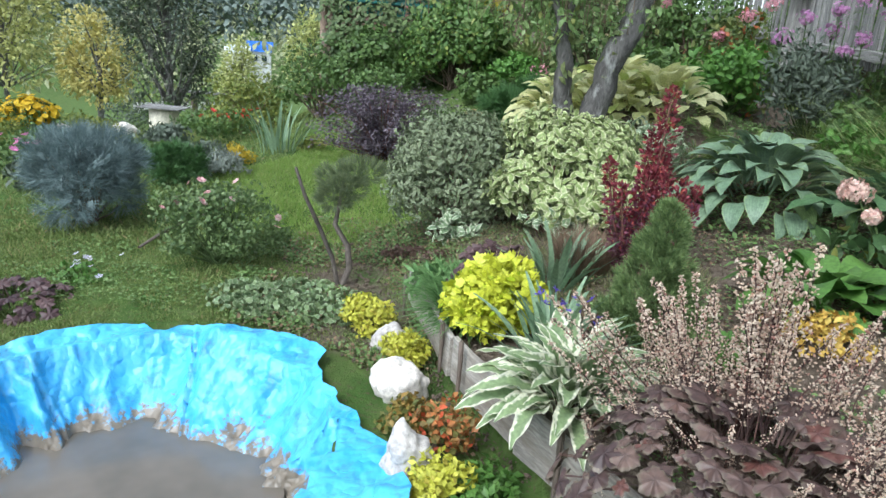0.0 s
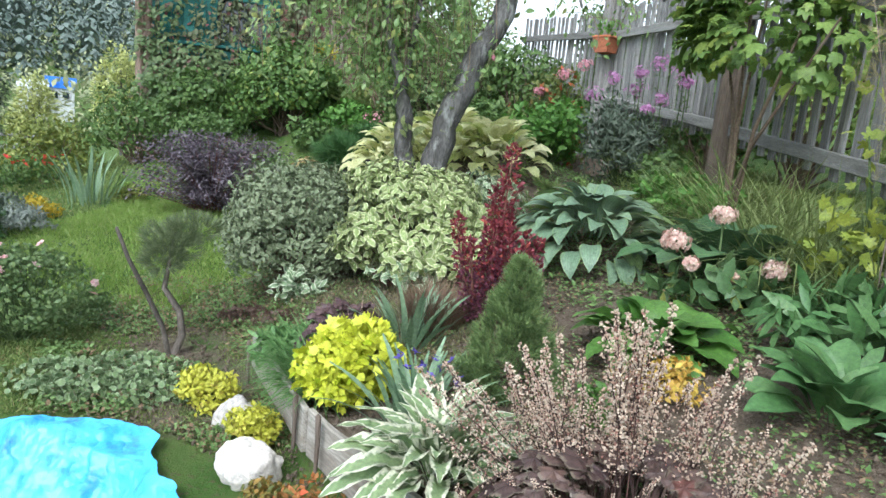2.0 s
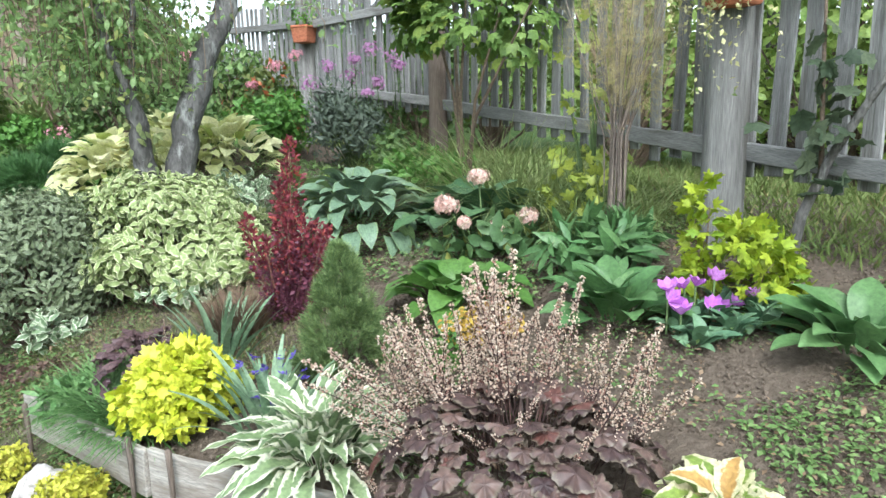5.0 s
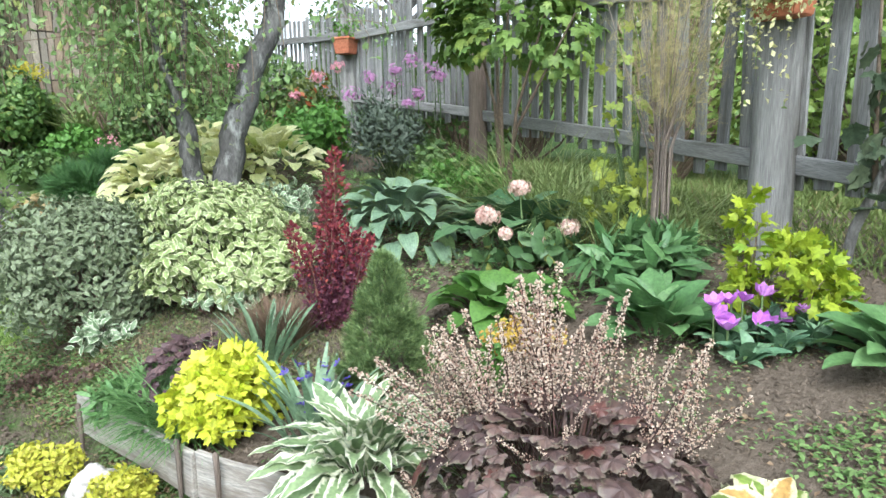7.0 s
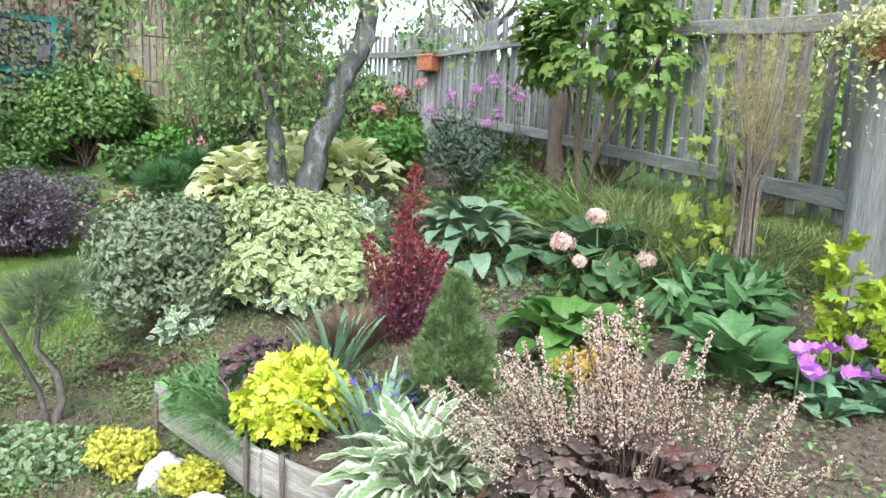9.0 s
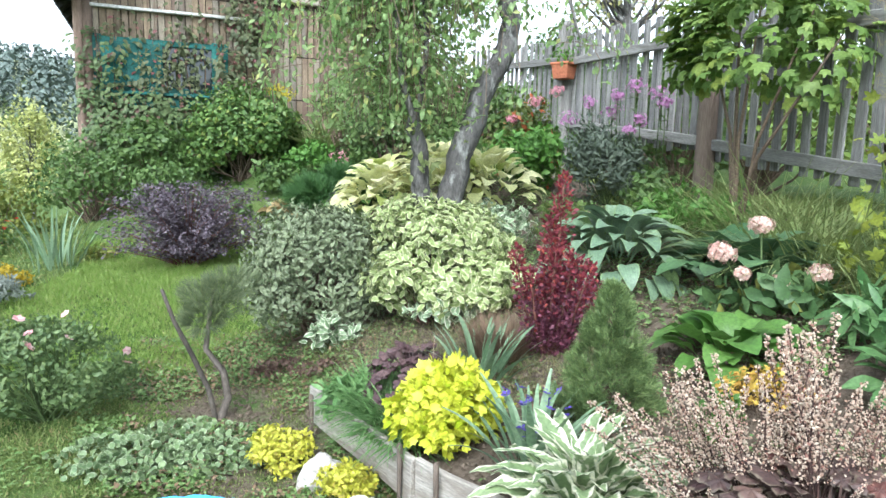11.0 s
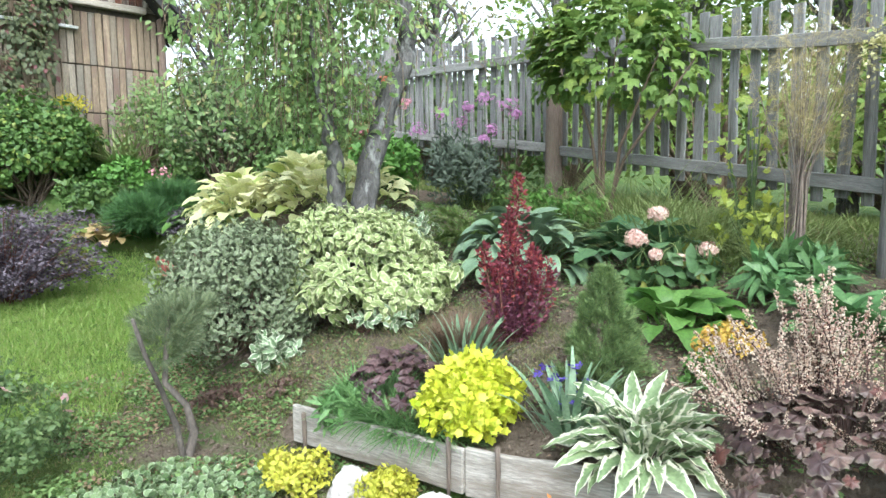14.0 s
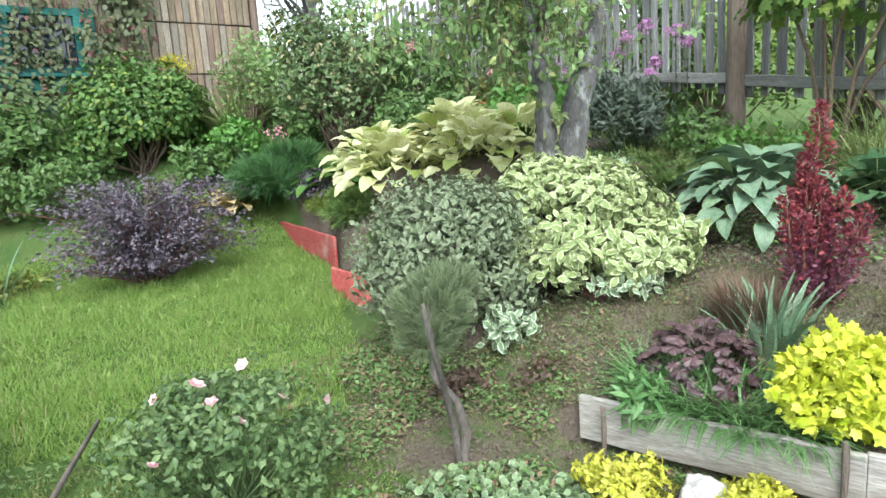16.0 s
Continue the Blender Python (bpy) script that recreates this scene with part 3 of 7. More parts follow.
def window(x0, x1, z0, z1, paint, bars, label, depth=0.0):
    w = thing("window", (0, 0, 0), "", "")
    w.parent = house
    for key in ("label", "category"):
        if key in w:
            del w[key]
    tagged(w, label)
    cx, cz, ww, hh = (x0 + x1) / 2, (z0 + z1) / 2, x1 - x0, z1 - z0
    part("pane", block("pane", (ww - 0.1, 0.012, hh - 0.1), glass, 0.001, (cx, 0.01, cz)), w, "dark reflecting glass pane")
    for c, s in (((cx, -0.01, z1 - 0.04), (ww, 0.08, 0.09)), ((cx, -0.01, z0 + 0.04), (ww, 0.08, 0.09)), ((x0 + 0.04, -0.01, cz), (0.09, 0.075, hh)), ((x1 - 0.04, -0.01, cz), (0.09, 0.075, hh))):
        part("frame", block("frame", s, paint, 0.008, c, 1, 0.004), w)
    for b in range(bars):
        xx = x0 + ww * (b + 1) / (bars + 1)
        part("bar", block("bar", (0.045, 0.05, hh - 0.1), paint, 0.005, (xx, -0.005, cz)), w)
    part("sill", block("sill", (ww + 0.1, 0.14, 0.05), paint, 0.008, (cx, -0.04, z0 - 0.02)), w)


window(-4.26, -2.4, 2.42, 3.22, teal, 1, "teal-painted window half hidden by creepers")
window(-2.98, -1.76, 4.8, 5.46, white_paint, 2, "small gable window with a pale frame")
for x0, x1 in ((-4.33, -4.12), (-2.55, -2.3)):
    part("shutter", block("shutter", (x1 - x0, 0.03, 0.9), teal, 0.006, ((x0 + x1) / 2, -0.03, 2.8), 1, 0.005, 3), house, "flaking teal shutter")
for k in range(5):
    part("shutter_board", block("shutter_board", (0.168, 0.03, 0.66), teal, 0.005, (-4.05 + 0.172 * k, -0.045, 2.83), 1, 0.006, 3, k), house, "faded teal board closing half of the window")
for k in range(4):
    part("skirting_board", block("skirting_board", (0.2, 0.03, 0.85), teal, 0.005, (-3.35 + 0.204 * k, -0.005, 1.62), 1, 0.006, 3, k + 9), house, "faded teal board low on the wall")
part("apron", block("apron", (2.0, 0.03, 0.16), teal, 0.006, (-3.33, -0.035, 2.27), 1, 0.005, 3), house, "teal board below the window")

ladder = thing("ladder", (2.62, 12.0, gzf(2.62, 12.0)), "pale wooden ladder leaning on the house corner", "ladder")
lad = []
for o in (0.0, 0.26):
    lad.append(([(0.35 + o, -0.2, 0.0), (-0.25 + o, 0.15, 1.6)], 0.022))
for k, q in enumerate(lad):
    part("side_rail", tubes("side_rail", [q], white_paint, 6), ladder)
for k in range(5):
    s = (k + 0.7) / 5.2
    a = np.array((0.35, -0.2, 0)) * (1 - s) + np.array((-0.25, 0.15, 1.6)) * s
    part("rung", tubes("rung", [(np.array([a, a + (0.26, 0, 0)]), 0.014)], white_paint, 6), ladder)

# ---- pond ----


def tarp_mat():
    m, nt, links = nodes_of("blue_tarpaulin")
    out = nt.new("ShaderNodeOutputMaterial")
    tc = nt.new("ShaderNodeTexCoord")
    v = tc.outputs["Object"]
    n1, n2 = noise_at(nt, links, 5.0, 5.0, v), noise_at(nt, links, 26.0, 5.0, v, 0.7)
    col = mixed(nt, links, spread(nt, links, n1, 0.3, 0.7), (0.045, 0.31, 0.62), (0.11, 0.44, 0.76))
    dirt = noise_at(nt, links, 7.0, 7.0, v, 0.75)
    col = mixed(nt, links, sums(nt, links, "MULTIPLY", spread(nt, links, dirt, 0.52, 0.66), 0.75), col, (0.035, 0.15, 0.27))
    at = nt.new("ShaderNodeAttribute")
    at.attribute_name = "silt"
    f = sums(nt, links, "ADD", at.outputs["Fac"], sums(nt, links, "MULTIPLY", sums(nt, links, "SUBTRACT", n2, 0.5), 1.6))
    f = sums(nt, links, "ADD", f, sums(nt, links, "MULTIPLY", sums(nt, links, "SUBTRACT", noise_at(nt, links, 3.0, 3.0, v), 0.5), 1.3))
    col = mixed(nt, links, spread(nt, links, f, 0.5, 0.72), col, (0.17, 0.14, 0.105))
    p = nt.new("ShaderNodeBsdfPrincipled")
    p.inputs["Roughness"].default_value = 0.4
    links.new(col, p.inputs["Base Color"])
    bp = nt.new("ShaderNodeBump")
    bp.inputs["Strength"].default_value, bp.inputs["Distance"].default_value = 0.8, 0.05
    ridge = sums(nt, links, "ABSOLUTE", sums(nt, links, "SUBTRACT", noise_at(nt, links, 9.0, 2.0, v, 0.5), 0.5), 0)
    links.new(sums(nt, links, "ADD", noise_at(nt, links, 4.0, 4.0, v, 0.45), ridge), bp.inputs["Height"])
    links.new(bp.outputs["Normal"], p.inputs["Normal"])
    links.new(p.outputs[0], out.inputs["Surface"])
    return m


pond = thing("garden_pond", (POND[0], POND[1], 0), "garden pond lined with a creased bright blue tarpaulin", "pond")
NA, NR = 420, 56
RIM = ((-180, 0.99), (-160, 0.95), (-120, 0.95), (-90, 1.05), (-60, 1.15), (-25, 1.28), (-12, 1.24), (-6, 1.15), (0, 1.13), (8, 0.97), (14, 0.97), (20, 0.9), (27, 0.92), (31, 0.88), (44, 0.95), (48, 1.06), (53, 1.07), (60, 1.05), (70, 0.98), (81, 0.96), (96, 0.98), (99, 0.91), (103, 0.92), (106, 1.0), (115, 1.0), (140, 0.98), (180, 0.99))


def pleats(count, high):
    """Flat panels with sharp creases between them, round the pond."""
    a = np.sort(rng.uniform(0, 6.283, count))
    h = rng.uniform(-high, high, count)
    return lambda x: float(np.interp(x % 6.2832, np.concatenate([a, [a[0] + 6.2832]]), np.concatenate([h, h[:1]]), left=h[0]))


wide_pleat, mid_pleat, fine_pleat = pleats(19, 0.085), pleats(48, 0.042), pleats(130, 0.012)
PV, silt = [], []
for i in range(NR):
    q = i / (NR - 1)
    for j in range(NA):
        a = 6.28318 * j / NA
        ca, sa = math.cos(a), math.sin(a)
        deg = math.degrees(a) if a < math.pi else math.degrees(a) - 360
        edge = float(np.interp(deg, [k for k, _ in RIM], [v for _, v in RIM]))
        edge = 1.0 + (edge - 1.0) * float(ss(0.45, 1.0, q)) + 0.012 * noise.noise(Vector((ca * 22, sa * 22, 4))) * q
        rad = edge * q
        x, y = POND[2] * rad * ca, POND[3] * rad * sa
        wall = float(ss(0.42, 0.66, q)) * (1 - 0.7 * float(ss(0.9, 1.0, q)))
        fold = wide_pleat(a + 0.25 * (q - 0.7)) + mid_pleat(a - 0.3 * (q - 0.7)) + fine_pleat(a + 0.8 * (q - 0.8))
        crumple = 0.3 - abs(noise.noise(Vector((x * 7 + y * 2, y * 8, 7)))) - 0.5 * abs(noise.noise(Vector((x * 15, y * 15 - x * 4, 11))))
        near_water = float(ss(0.45, 0.58, q) * ss(0.8, 0.66, q))
        z = float(np.interp(q, [0, 0.46, 0.57, 0.67, 0.94, 1.0], [-0.4, -0.35, -0.275, -0.2, 0.08, 0.11]))
        z += fold * wall + 0.035 * crumple * near_water + 0.03 * crumple * wall
        if q > 0.93 or math.hypot(x, y) > 0.85:
            z = max(z, gzf(POND[0] + x, POND[1] + y) + 0.035 + 0.2 * abs(fold))
        x, y = x * (1 - 0.5 * fold * wall), y * (1 - 0.5 * fold * wall)
        PV.append((x, y, z))
        silt.append(0.85 - 0.95 * float(ss(-0.29, -0.06, z)) - 0.35 * crumple * near_water)
pidx = np.arange(NR * NA).reshape(NR, NA)
PF = np.stack([pidx[:-1], np.roll(pidx[:-1], -1, 1), np.roll(pidx[1:], -1, 1), pidx[1:]], -1).reshape(-1, 4)[NA:]
liner = raw_mesh("liner", np.array(PV), PF, tarp_mat())
la = liner.attributes.new("silt", "FLOAT", "POINT")
la.data.foreach_set("value", np.array(silt, np.float32))
part("liner", liner, pond, "creased blue tarpaulin liner, muddy near the water")


def water_mat():
    m, nt, links = nodes_of("muddy_water")
    out = nt.new("ShaderNodeOutputMaterial")
    n1 = noise_at(nt, links, 2.5, 3.0)
    p = nt.new("ShaderNodeBsdfPrincipled")
    links.new(mixed(nt, links, spread(nt, links, n1, 0.35, 0.65), (0.1, 0.085, 0.066), (0.15, 0.125, 0.1)), p.inputs["Base Color"])
    p.inputs["Roughness"].default_value = 0.12
    links.new(p.outputs[0], out.inputs["Surface"])
    return m


WV = [(0, 0, 0)]
for j in range(64):
    a = 6.28318 * j / 64
    WV.append((0.68 * math.cos(a), 0.68 * math.sin(a), 0))
wm = bpy.data.meshes.new("water")
wm.from_pydata(WV, [], [(0, 1 + j, 1 + (j + 1) % 64) for j in range(64)])
wm.materials.append(water_mat())
part("water", wm, pond, "still brown muddy water", loc=(0, 0, -0.27))

# ---- bed border boards ----
edge_wood = stuff_mat("border_board_wood", (0.25, 0.23, 0.205), (0.37, 0.345, 0.31), 5, 0.9, 0.5, 30, (0.7, 4, 4), stain=(0.19, 0.16, 0.13), spot=0.56)
stake_wood = stuff_mat("stake_wood", (0.11, 0.085, 0.07), (0.19, 0.15, 0.12), 5, 0.9, 0.5, 40, (5, 5, 0.5))
border = thing("bed_border", (0.24, 2.83, 0.1), "low border of pale weathered boards held by stakes", "garden border")


def border_board(p, q, top_p, top_q, h, seed):
    p, q = Vector(p), Vector(q)
    d = q - p
    L = d.length
    me = block("plank", (L, 0.028, h), edge_wood, 0.005, (0, 0, -h / 2), 1, 0.012, 8, seed)
    mid = (p + q) / 2
    part("plank", me, border, loc=(mid.x - 0.24, mid.y - 2.83, (top_p + top_q) / 2 - 0.1), rot=(0, -math.atan2(top_q - top_p, L), math.atan2(d.y, d.x)))


border_board((-0.03, 3.86), (0.22, 2.84), 0.315, 0.33, 0.2, 1)
border_board((0.235, 2.85), (0.49, 2.28), 0.33, 0.335, 0.22, 2)
border_board((0.485, 2.29), (0.83, 1.68), 0.335, 0.33, 0.22, 3)
border_board((0.82, 1.7), (1.2, 1.05), 0.33, 0.34, 0.22, 4)
for x, y, top in ((-0.045, 3.72, 0.31), (0.185, 2.9, 0.37), (0.27, 2.69, 0.37), (0.6, 2.02, 0.37), (0.9, 1.5, 0.36)):
    part("stake", tubes("stake", [(np.array([(0, 0, -0.25), (0.003, 0, -0.1), (0, 0.002, 0.0)]), [0.009, 0.012, 0.012])], stake_wood, 6, 0.1), border, loc=(x - 0.24 - 0.012, y - 2.83 - 0.012, top - 0.1))

# ---- red edging ----
red_paint = stuff_mat("faded_red_paint", (0.45, 0.075, 0.07), (0.55, 0.14, 0.12), 5, 0.7, 0.3, 40, stain=(0.35, 0.2, 0.17), spot=0.62)
for p, q, h in (((1.04, 9.35), (0.7, 7.3), 0.24), ((0.36, 6.75), (0.3, 6.1), 0.22)):
    dd = Vector((q[0] - p[0], q[1] - p[1], 0))
    zc = gzf((p[0] + q[0]) / 2 - 0.2, (p[1] + q[1]) / 2)
    t = thing("lawn_edging", ((p[0] + q[0]) / 2, (p[1] + q[1]) / 2, zc), "faded red painted edging board beside the lawn", "garden border", "lawn edging boards")
    me = block("plank", (dd.length, 0.03, h + 0.15), red_paint, 0.006, (0, 0, h / 2 - 0.075), 1, 0.012, 8, 7)
    part("plank", me, t, rot=(0, -0.02, math.atan2(dd.y, dd.x)))

# ---- stones ----
lime_stone = stuff_mat("pale_limestone", (0.5, 0.46, 0.43), (0.66, 0.63, 0.6), 5, 0.85, 0.7, 50, stain=(0.45, 0.33, 0.27), spot=0.64)
for i, (x, y, sx, sy, sz) in enumerate(((0.0, 2.78, 0.16, 0.11, 0.15), (-0.07, 3.26, 0.13, 0.1, 0.12), (0.075, 2.2, 0.11, 0.1, 0.17), (0.36, 1.6, 0.12, 0.1, 0.12))):
    tagged(new("stone", stone_mesh("stone", (sx, sy, sz), lime_stone, i + 1)), "rounded whitish limestone lying on the grass", "stone", "stones along the pond").location = (x, y, gzf(x, y) - 0.005)

# ---- plant kit ----
bark = stuff_mat("grey_bark", (0.085, 0.078, 0.075), (0.22, 0.21, 0.2), 7, 0.95, 1.0, 30, (2, 2, 0.7), stain=(0.42, 0.42, 0.4), spot=0.6, dist=0.02)
twig = stuff_mat("brown_twig", (0.12, 0.085, 0.06), (0.2, 0.15, 0.11), 8, 0.9, 0.5, 60)
green_stem = stuff_mat("green_stem", (0.06, 0.1, 0.03), (0.11, 0.16, 0.06), 8, 0.7, 0.2, 60)
red_stem = stuff_mat("red_brown_stem", (0.11, 0.045, 0.035), (0.2, 0.09, 0.07), 8, 0.7, 0.2, 60)


def sphere(n):
    return unit(rng.normal(size=(n, 3)))


def lobes_of(n, rx, ry, h, count=16, fill=0.42, low=-0.85):
    """Leaf places and outward ways in an uneven crown of overlapping lobes."""
    u = sphere(count * 3)
    u = u[u[:, 2] > low][:count]
    m_low = u[:, 2] < 0.1
    u[m_low, :2] = unit(u[m_low, :2]) * rng.uniform(0.85, 1.05, (m_low.sum(), 1))
    R = np.array((rx, ry, h / 2))
    c = u * R * rng.uniform(0.5, 0.72, (len(u), 1)) + (0, 0, h / 2)
    k = rng.integers(0, len(u), n)
    v = sphere(n)
    rad = fill * rng.uniform(0.75, 1.15, len(u))[k]
    p = c[k] + v * R * (rad * rng.uniform(0.25, 1, n) ** 0.4)[:, None]
    p[:, 2] = np.abs(p[:, 2])
    return p, unit(v + 0.6 * u[k]), c


def bush(name, label, loc, rx, ry, h, tmpl, size, n, mat, count=16, stem=twig, category="shrub", up=0.35, jit=0.55, fill=0.42, low=-0.85, group="", stuff=True, sink=0.03, lift=0.0):
    x, y = loc[:2]
    z = gzf(x, y) - sink if len(loc) < 3 else loc[2]
    t = thing(name, (x, y, z), label, category, group)
    p, out_, c = lobes_of(n, rx, ry, h, count, fill, low)
    p[:, 2] += lift
    tang = unit(np.cross(out_, sphere(len(p))))
    d = unit(out_ * (0.4 if tmpl is not tuft and len(tmpl[1]) < 9 else 1.0) + tang * 0.75 + jit * 0.5 * rng.normal(size=p.shape) + np.array((0, 0, up * 0.6)))
    ups = unit(out_ + UP * 0.5 + 0.35 * rng.normal(size=p.shape))
    s = size * rng.uniform(0.65, 1.25, len(p))
    part("foliage", scatter("foliage", tmpl, p, d, ups, s, mat), t, kind="stuff")
    lines = []
    for q in c:
        q = q + (0, 0, lift)
        mid = q * 0.5 + rng.normal(size=3) * 0.06 * rx
        mid[2] = abs(mid[2])
        b = rng.normal(size=3) * 0.06 * rx
        b[2] = 0
        w = max(0.003, 0.011 * h)
        lines.append((np.array([b, mid, q]), [w, w * 0.7, w * 0.3]))
    part("branchwork", tubes("branchwork", lines, stem, 5), t, kind="stuff")
    return t


def rosette(name, label, loc, n, meshes, lo, hi, ring=0.05, size=(0.8, 1.2), category="perennial", group="", leaf="leaf", z=None, squash=1.0, dome=0.0):
    """A clump of large leaves, each one an object of its own: upright in the middle, flat outside."""
    x, y = loc[:2]
    t = thing(name, (x, y, gzf(x, y) - 0.01 if z is None else z), label, category, group)
    for i in range(n):
        s = (i + 0.5) / n
        a = i * 2.39996 + rng.uniform(-0.3, 0.3)
        e = radians(hi + (lo - hi) * s ** 0.8 + rng.uniform(-7, 7))
        rr = ring * (0.25 + s)
        part(leaf, meshes[i % len(meshes)], t, loc=(rr * math.cos(a), rr * math.sin(a) * squash, dome * (1 - s * s) + rng.uniform(0, 0.02)),
             rot=(e, rng.uniform(-0.35, 0.35), a - math.pi / 2), scale=[rng.uniform(*size)] * 3)
    return t


def leaf_meshes(mat, k, rows=10, cols=6, **kw):
    return [raw_mesh("leaf", *wide_leaf(rows, cols, seed=i + 1, **kw)[:2], mat, wide_leaf(rows, cols, seed=i + 1, **kw)[2]) for i in range(k)]


def blades(name, label, loc, n, length, width, mat, spread_=0.1, lean=0.7, category="grass", ring=None, droop=0.5, z=None, leaf="foliage", rows=4):
    x, y = loc[:2]
    t = thing(name, (x, y, gzf(x, y) - 0.01 if z is None else z), label, category)
    a = rng.uniform(0, 6.283, n)
    q = np.sqrt(rng.uniform(0, 1, n)) * spread_
    p = np.stack([q * np.cos(a), q * np.sin(a), np.zeros(n)], -1)
    if ring:
        p = p * np.array((ring[0], ring[1], 1))
    b = a + rng.normal(size=n) * 0.7
    ln = rng.uniform(0.1, lean, n)
    d = np.stack([np.cos(b) * ln, np.sin(b) * ln, np.ones(n)], -1)
    ups = np.stack([-np.cos(b), -np.sin(b), ln], -1)
    tm = leaf_t(rows, 0.3, 1.0, 0.0, droop)
    L = length * rng.uniform(0.6, 1.15, n)
    part(leaf, scatter(leaf, tm, p, d, -ups * -1, L, mat, widths=width * rng.uniform(0.7, 1.2, n)), t, kind="stuff")
    return t


def flowers(parent, pts, tmpl, size, mat, name="blossom", label="", face=0.6):
    for p in pts:
        me = scatter(name, tmpl, [(0, 0, 0)], [unit(np.array((0.2, 1, 0)) + rng.normal(size=3) * 0.3)], [unit(UP + rng.normal(size=3) * face)], [size * rng.uniform(0.8, 1.15)], mat)
        part(name, me, parent, label, loc=p)


oval = leaf_t(3, 0.45, 0.55, 0.3, 0.2)
oval2 = leaf_t(2, 0.5, 0.6, 0.3, 0.25)
slim = leaf_t(3, 0.45, 0.28, 0.25, 0.3)
dia = diamond_t(0.5)
maple, round_t = maple_t(), disc_t()
tuft = brush_t(9, 0.07, 0.7)
tuft_long = brush_t(10, 0.035, 0.45)

# ---- raised bed ----
# cream-edged hosta at the board
wel_mat = leaf_mat("cream_edged_hosta_leaf", (0.19, 0.28, 0.13), (0.3, 0.39, 0.2), (0.76, 0.76, 0.6), 0.36, 0.4, 0.3)
wel = leaf_meshes(wel_mat, 6, 12, 8, length=0.36, width=0.08, peak=0.42, arch=1.0, fold=0.3, wave=0.4, stalk=0.14, waves=3)
rosette("hosta", "clump of wavy green hosta leaves with cream edges", (0.66, 2.26), 96, wel, -4, 82, 0.09, (0.65, 1.1), "hosta")

# bright yellow shrub
gold_mat = leaf_mat("golden_leaf", (0.55, 0.59, 0.04), (0.78, 0.8, 0.1), rough=0.45, glow=0.3, third=(0.4, 0.5, 0.02))
bush("golden_shrub", "round bright golden-yellow leafy clump", (0.43, 3.0), 0.25, 0.24, 0.38, maple_t(0.3, 0.15), 0.05, 2500, gold_mat, 26, green_stem, up=0.4, jit=1.6)

# iris with violet flowers
iris_mat = leaf_mat("iris_blade", (0.14, 0.23, 0.13), (0.24, 0.34, 0.21), rough=0.45, glow=0.15)
violet = leaf_mat("violet_petal", (0.08, 0.05, 0.34), (0.17, 0.12, 0.52), rough=0.5)
star = star_t()
iris_meshes = leaf_meshes(iris_mat, 4, 6, 2, length=0.34, width=0.034, peak=0.35, arch=0.5, fold=0.2, wave=0.0, stalk=0.0)
it = rosette("iris", "fan of grey-green iris blades with violet flowers", (0.64, 2.6), 40, iris_meshes, 35, 85, 0.12, (0.8, 1.15), "iris", leaf="blade")
for i in range(28):
    a, q = rng.uniform(0, 6.28), rng.uniform(0.02, 0.18)
    flowers(it, [(0.05 + q * math.cos(a), 0.06 + q * math.sin(a) * 0.8, rng.uniform(0.1, 0.29))], star, 0.026, violet, label="violet blossom")

# blue-green grass at the corner
tuss_mat = leaf_mat("grey_green_grass", (0.09, 0.2, 0.055), (0.22, 0.36, 0.14), rough=0.5, glow=0.3)
blades("ornamental_grass", "arching grey-green grass tuft spilling over the board", (0.29, 3.4), 1300, 0.23, 0.01, tuss_mat, 0.3, 1.5, droop=0.7, ring=(0.5, 1.35))
bush("low_carnation", "low mat of narrow green leaves", (0.12, 3.66), 0.2, 0.2, 0.16, slim, 0.07, 500, tuss_mat, 10, green_stem, category="perennial")

# dark small coral bells with one spike
plum_mat = leaf_mat("plum_leaf", (0.05, 0.025, 0.03), (0.14, 0.085, 0.085), rough=0.45, glow=0.12)
round_leaf = [raw_mesh("leaf", *lobed_disc(0.05, 6 + i % 2, i + 9)[:2], plum_mat, lobed_disc(0.05, 6 + i % 2, i + 9)[2]) for i in range(4)]
small_bells = rosette("coral_bells", "small clump of dark plum coral bells leaves", (0.45, 3.58), 90, round_leaf, 0, 75, 0.15, (0.7, 1.1), "coral bells", dome=0.13)
wisp_mat = leaf_mat("brown_wisp", (0.17, 0.115, 0.08), (0.28, 0.19, 0.13), rough=0.8, glow=0.2)
blades("dry_wisp_plant", "haze of thin brown dry stems", (0.95, 3.6), 1300, 0.26, 0.005, wisp_mat, 0.14, 0.7, "perennial", droop=0.2)
rosette("iris", "stiff grey-green iris blades without flowers", (0.76, 3.42), 34, iris_meshes, 45, 88, 0.12, (0.8, 1.1), "iris", leaf="blade")

# dwarf spruce
spruce_mat = leaf_mat("spruce_needle", (0.1, 0.17, 0.06), (0.27, 0.36, 0.14), rough=0.6, glow=0.2)


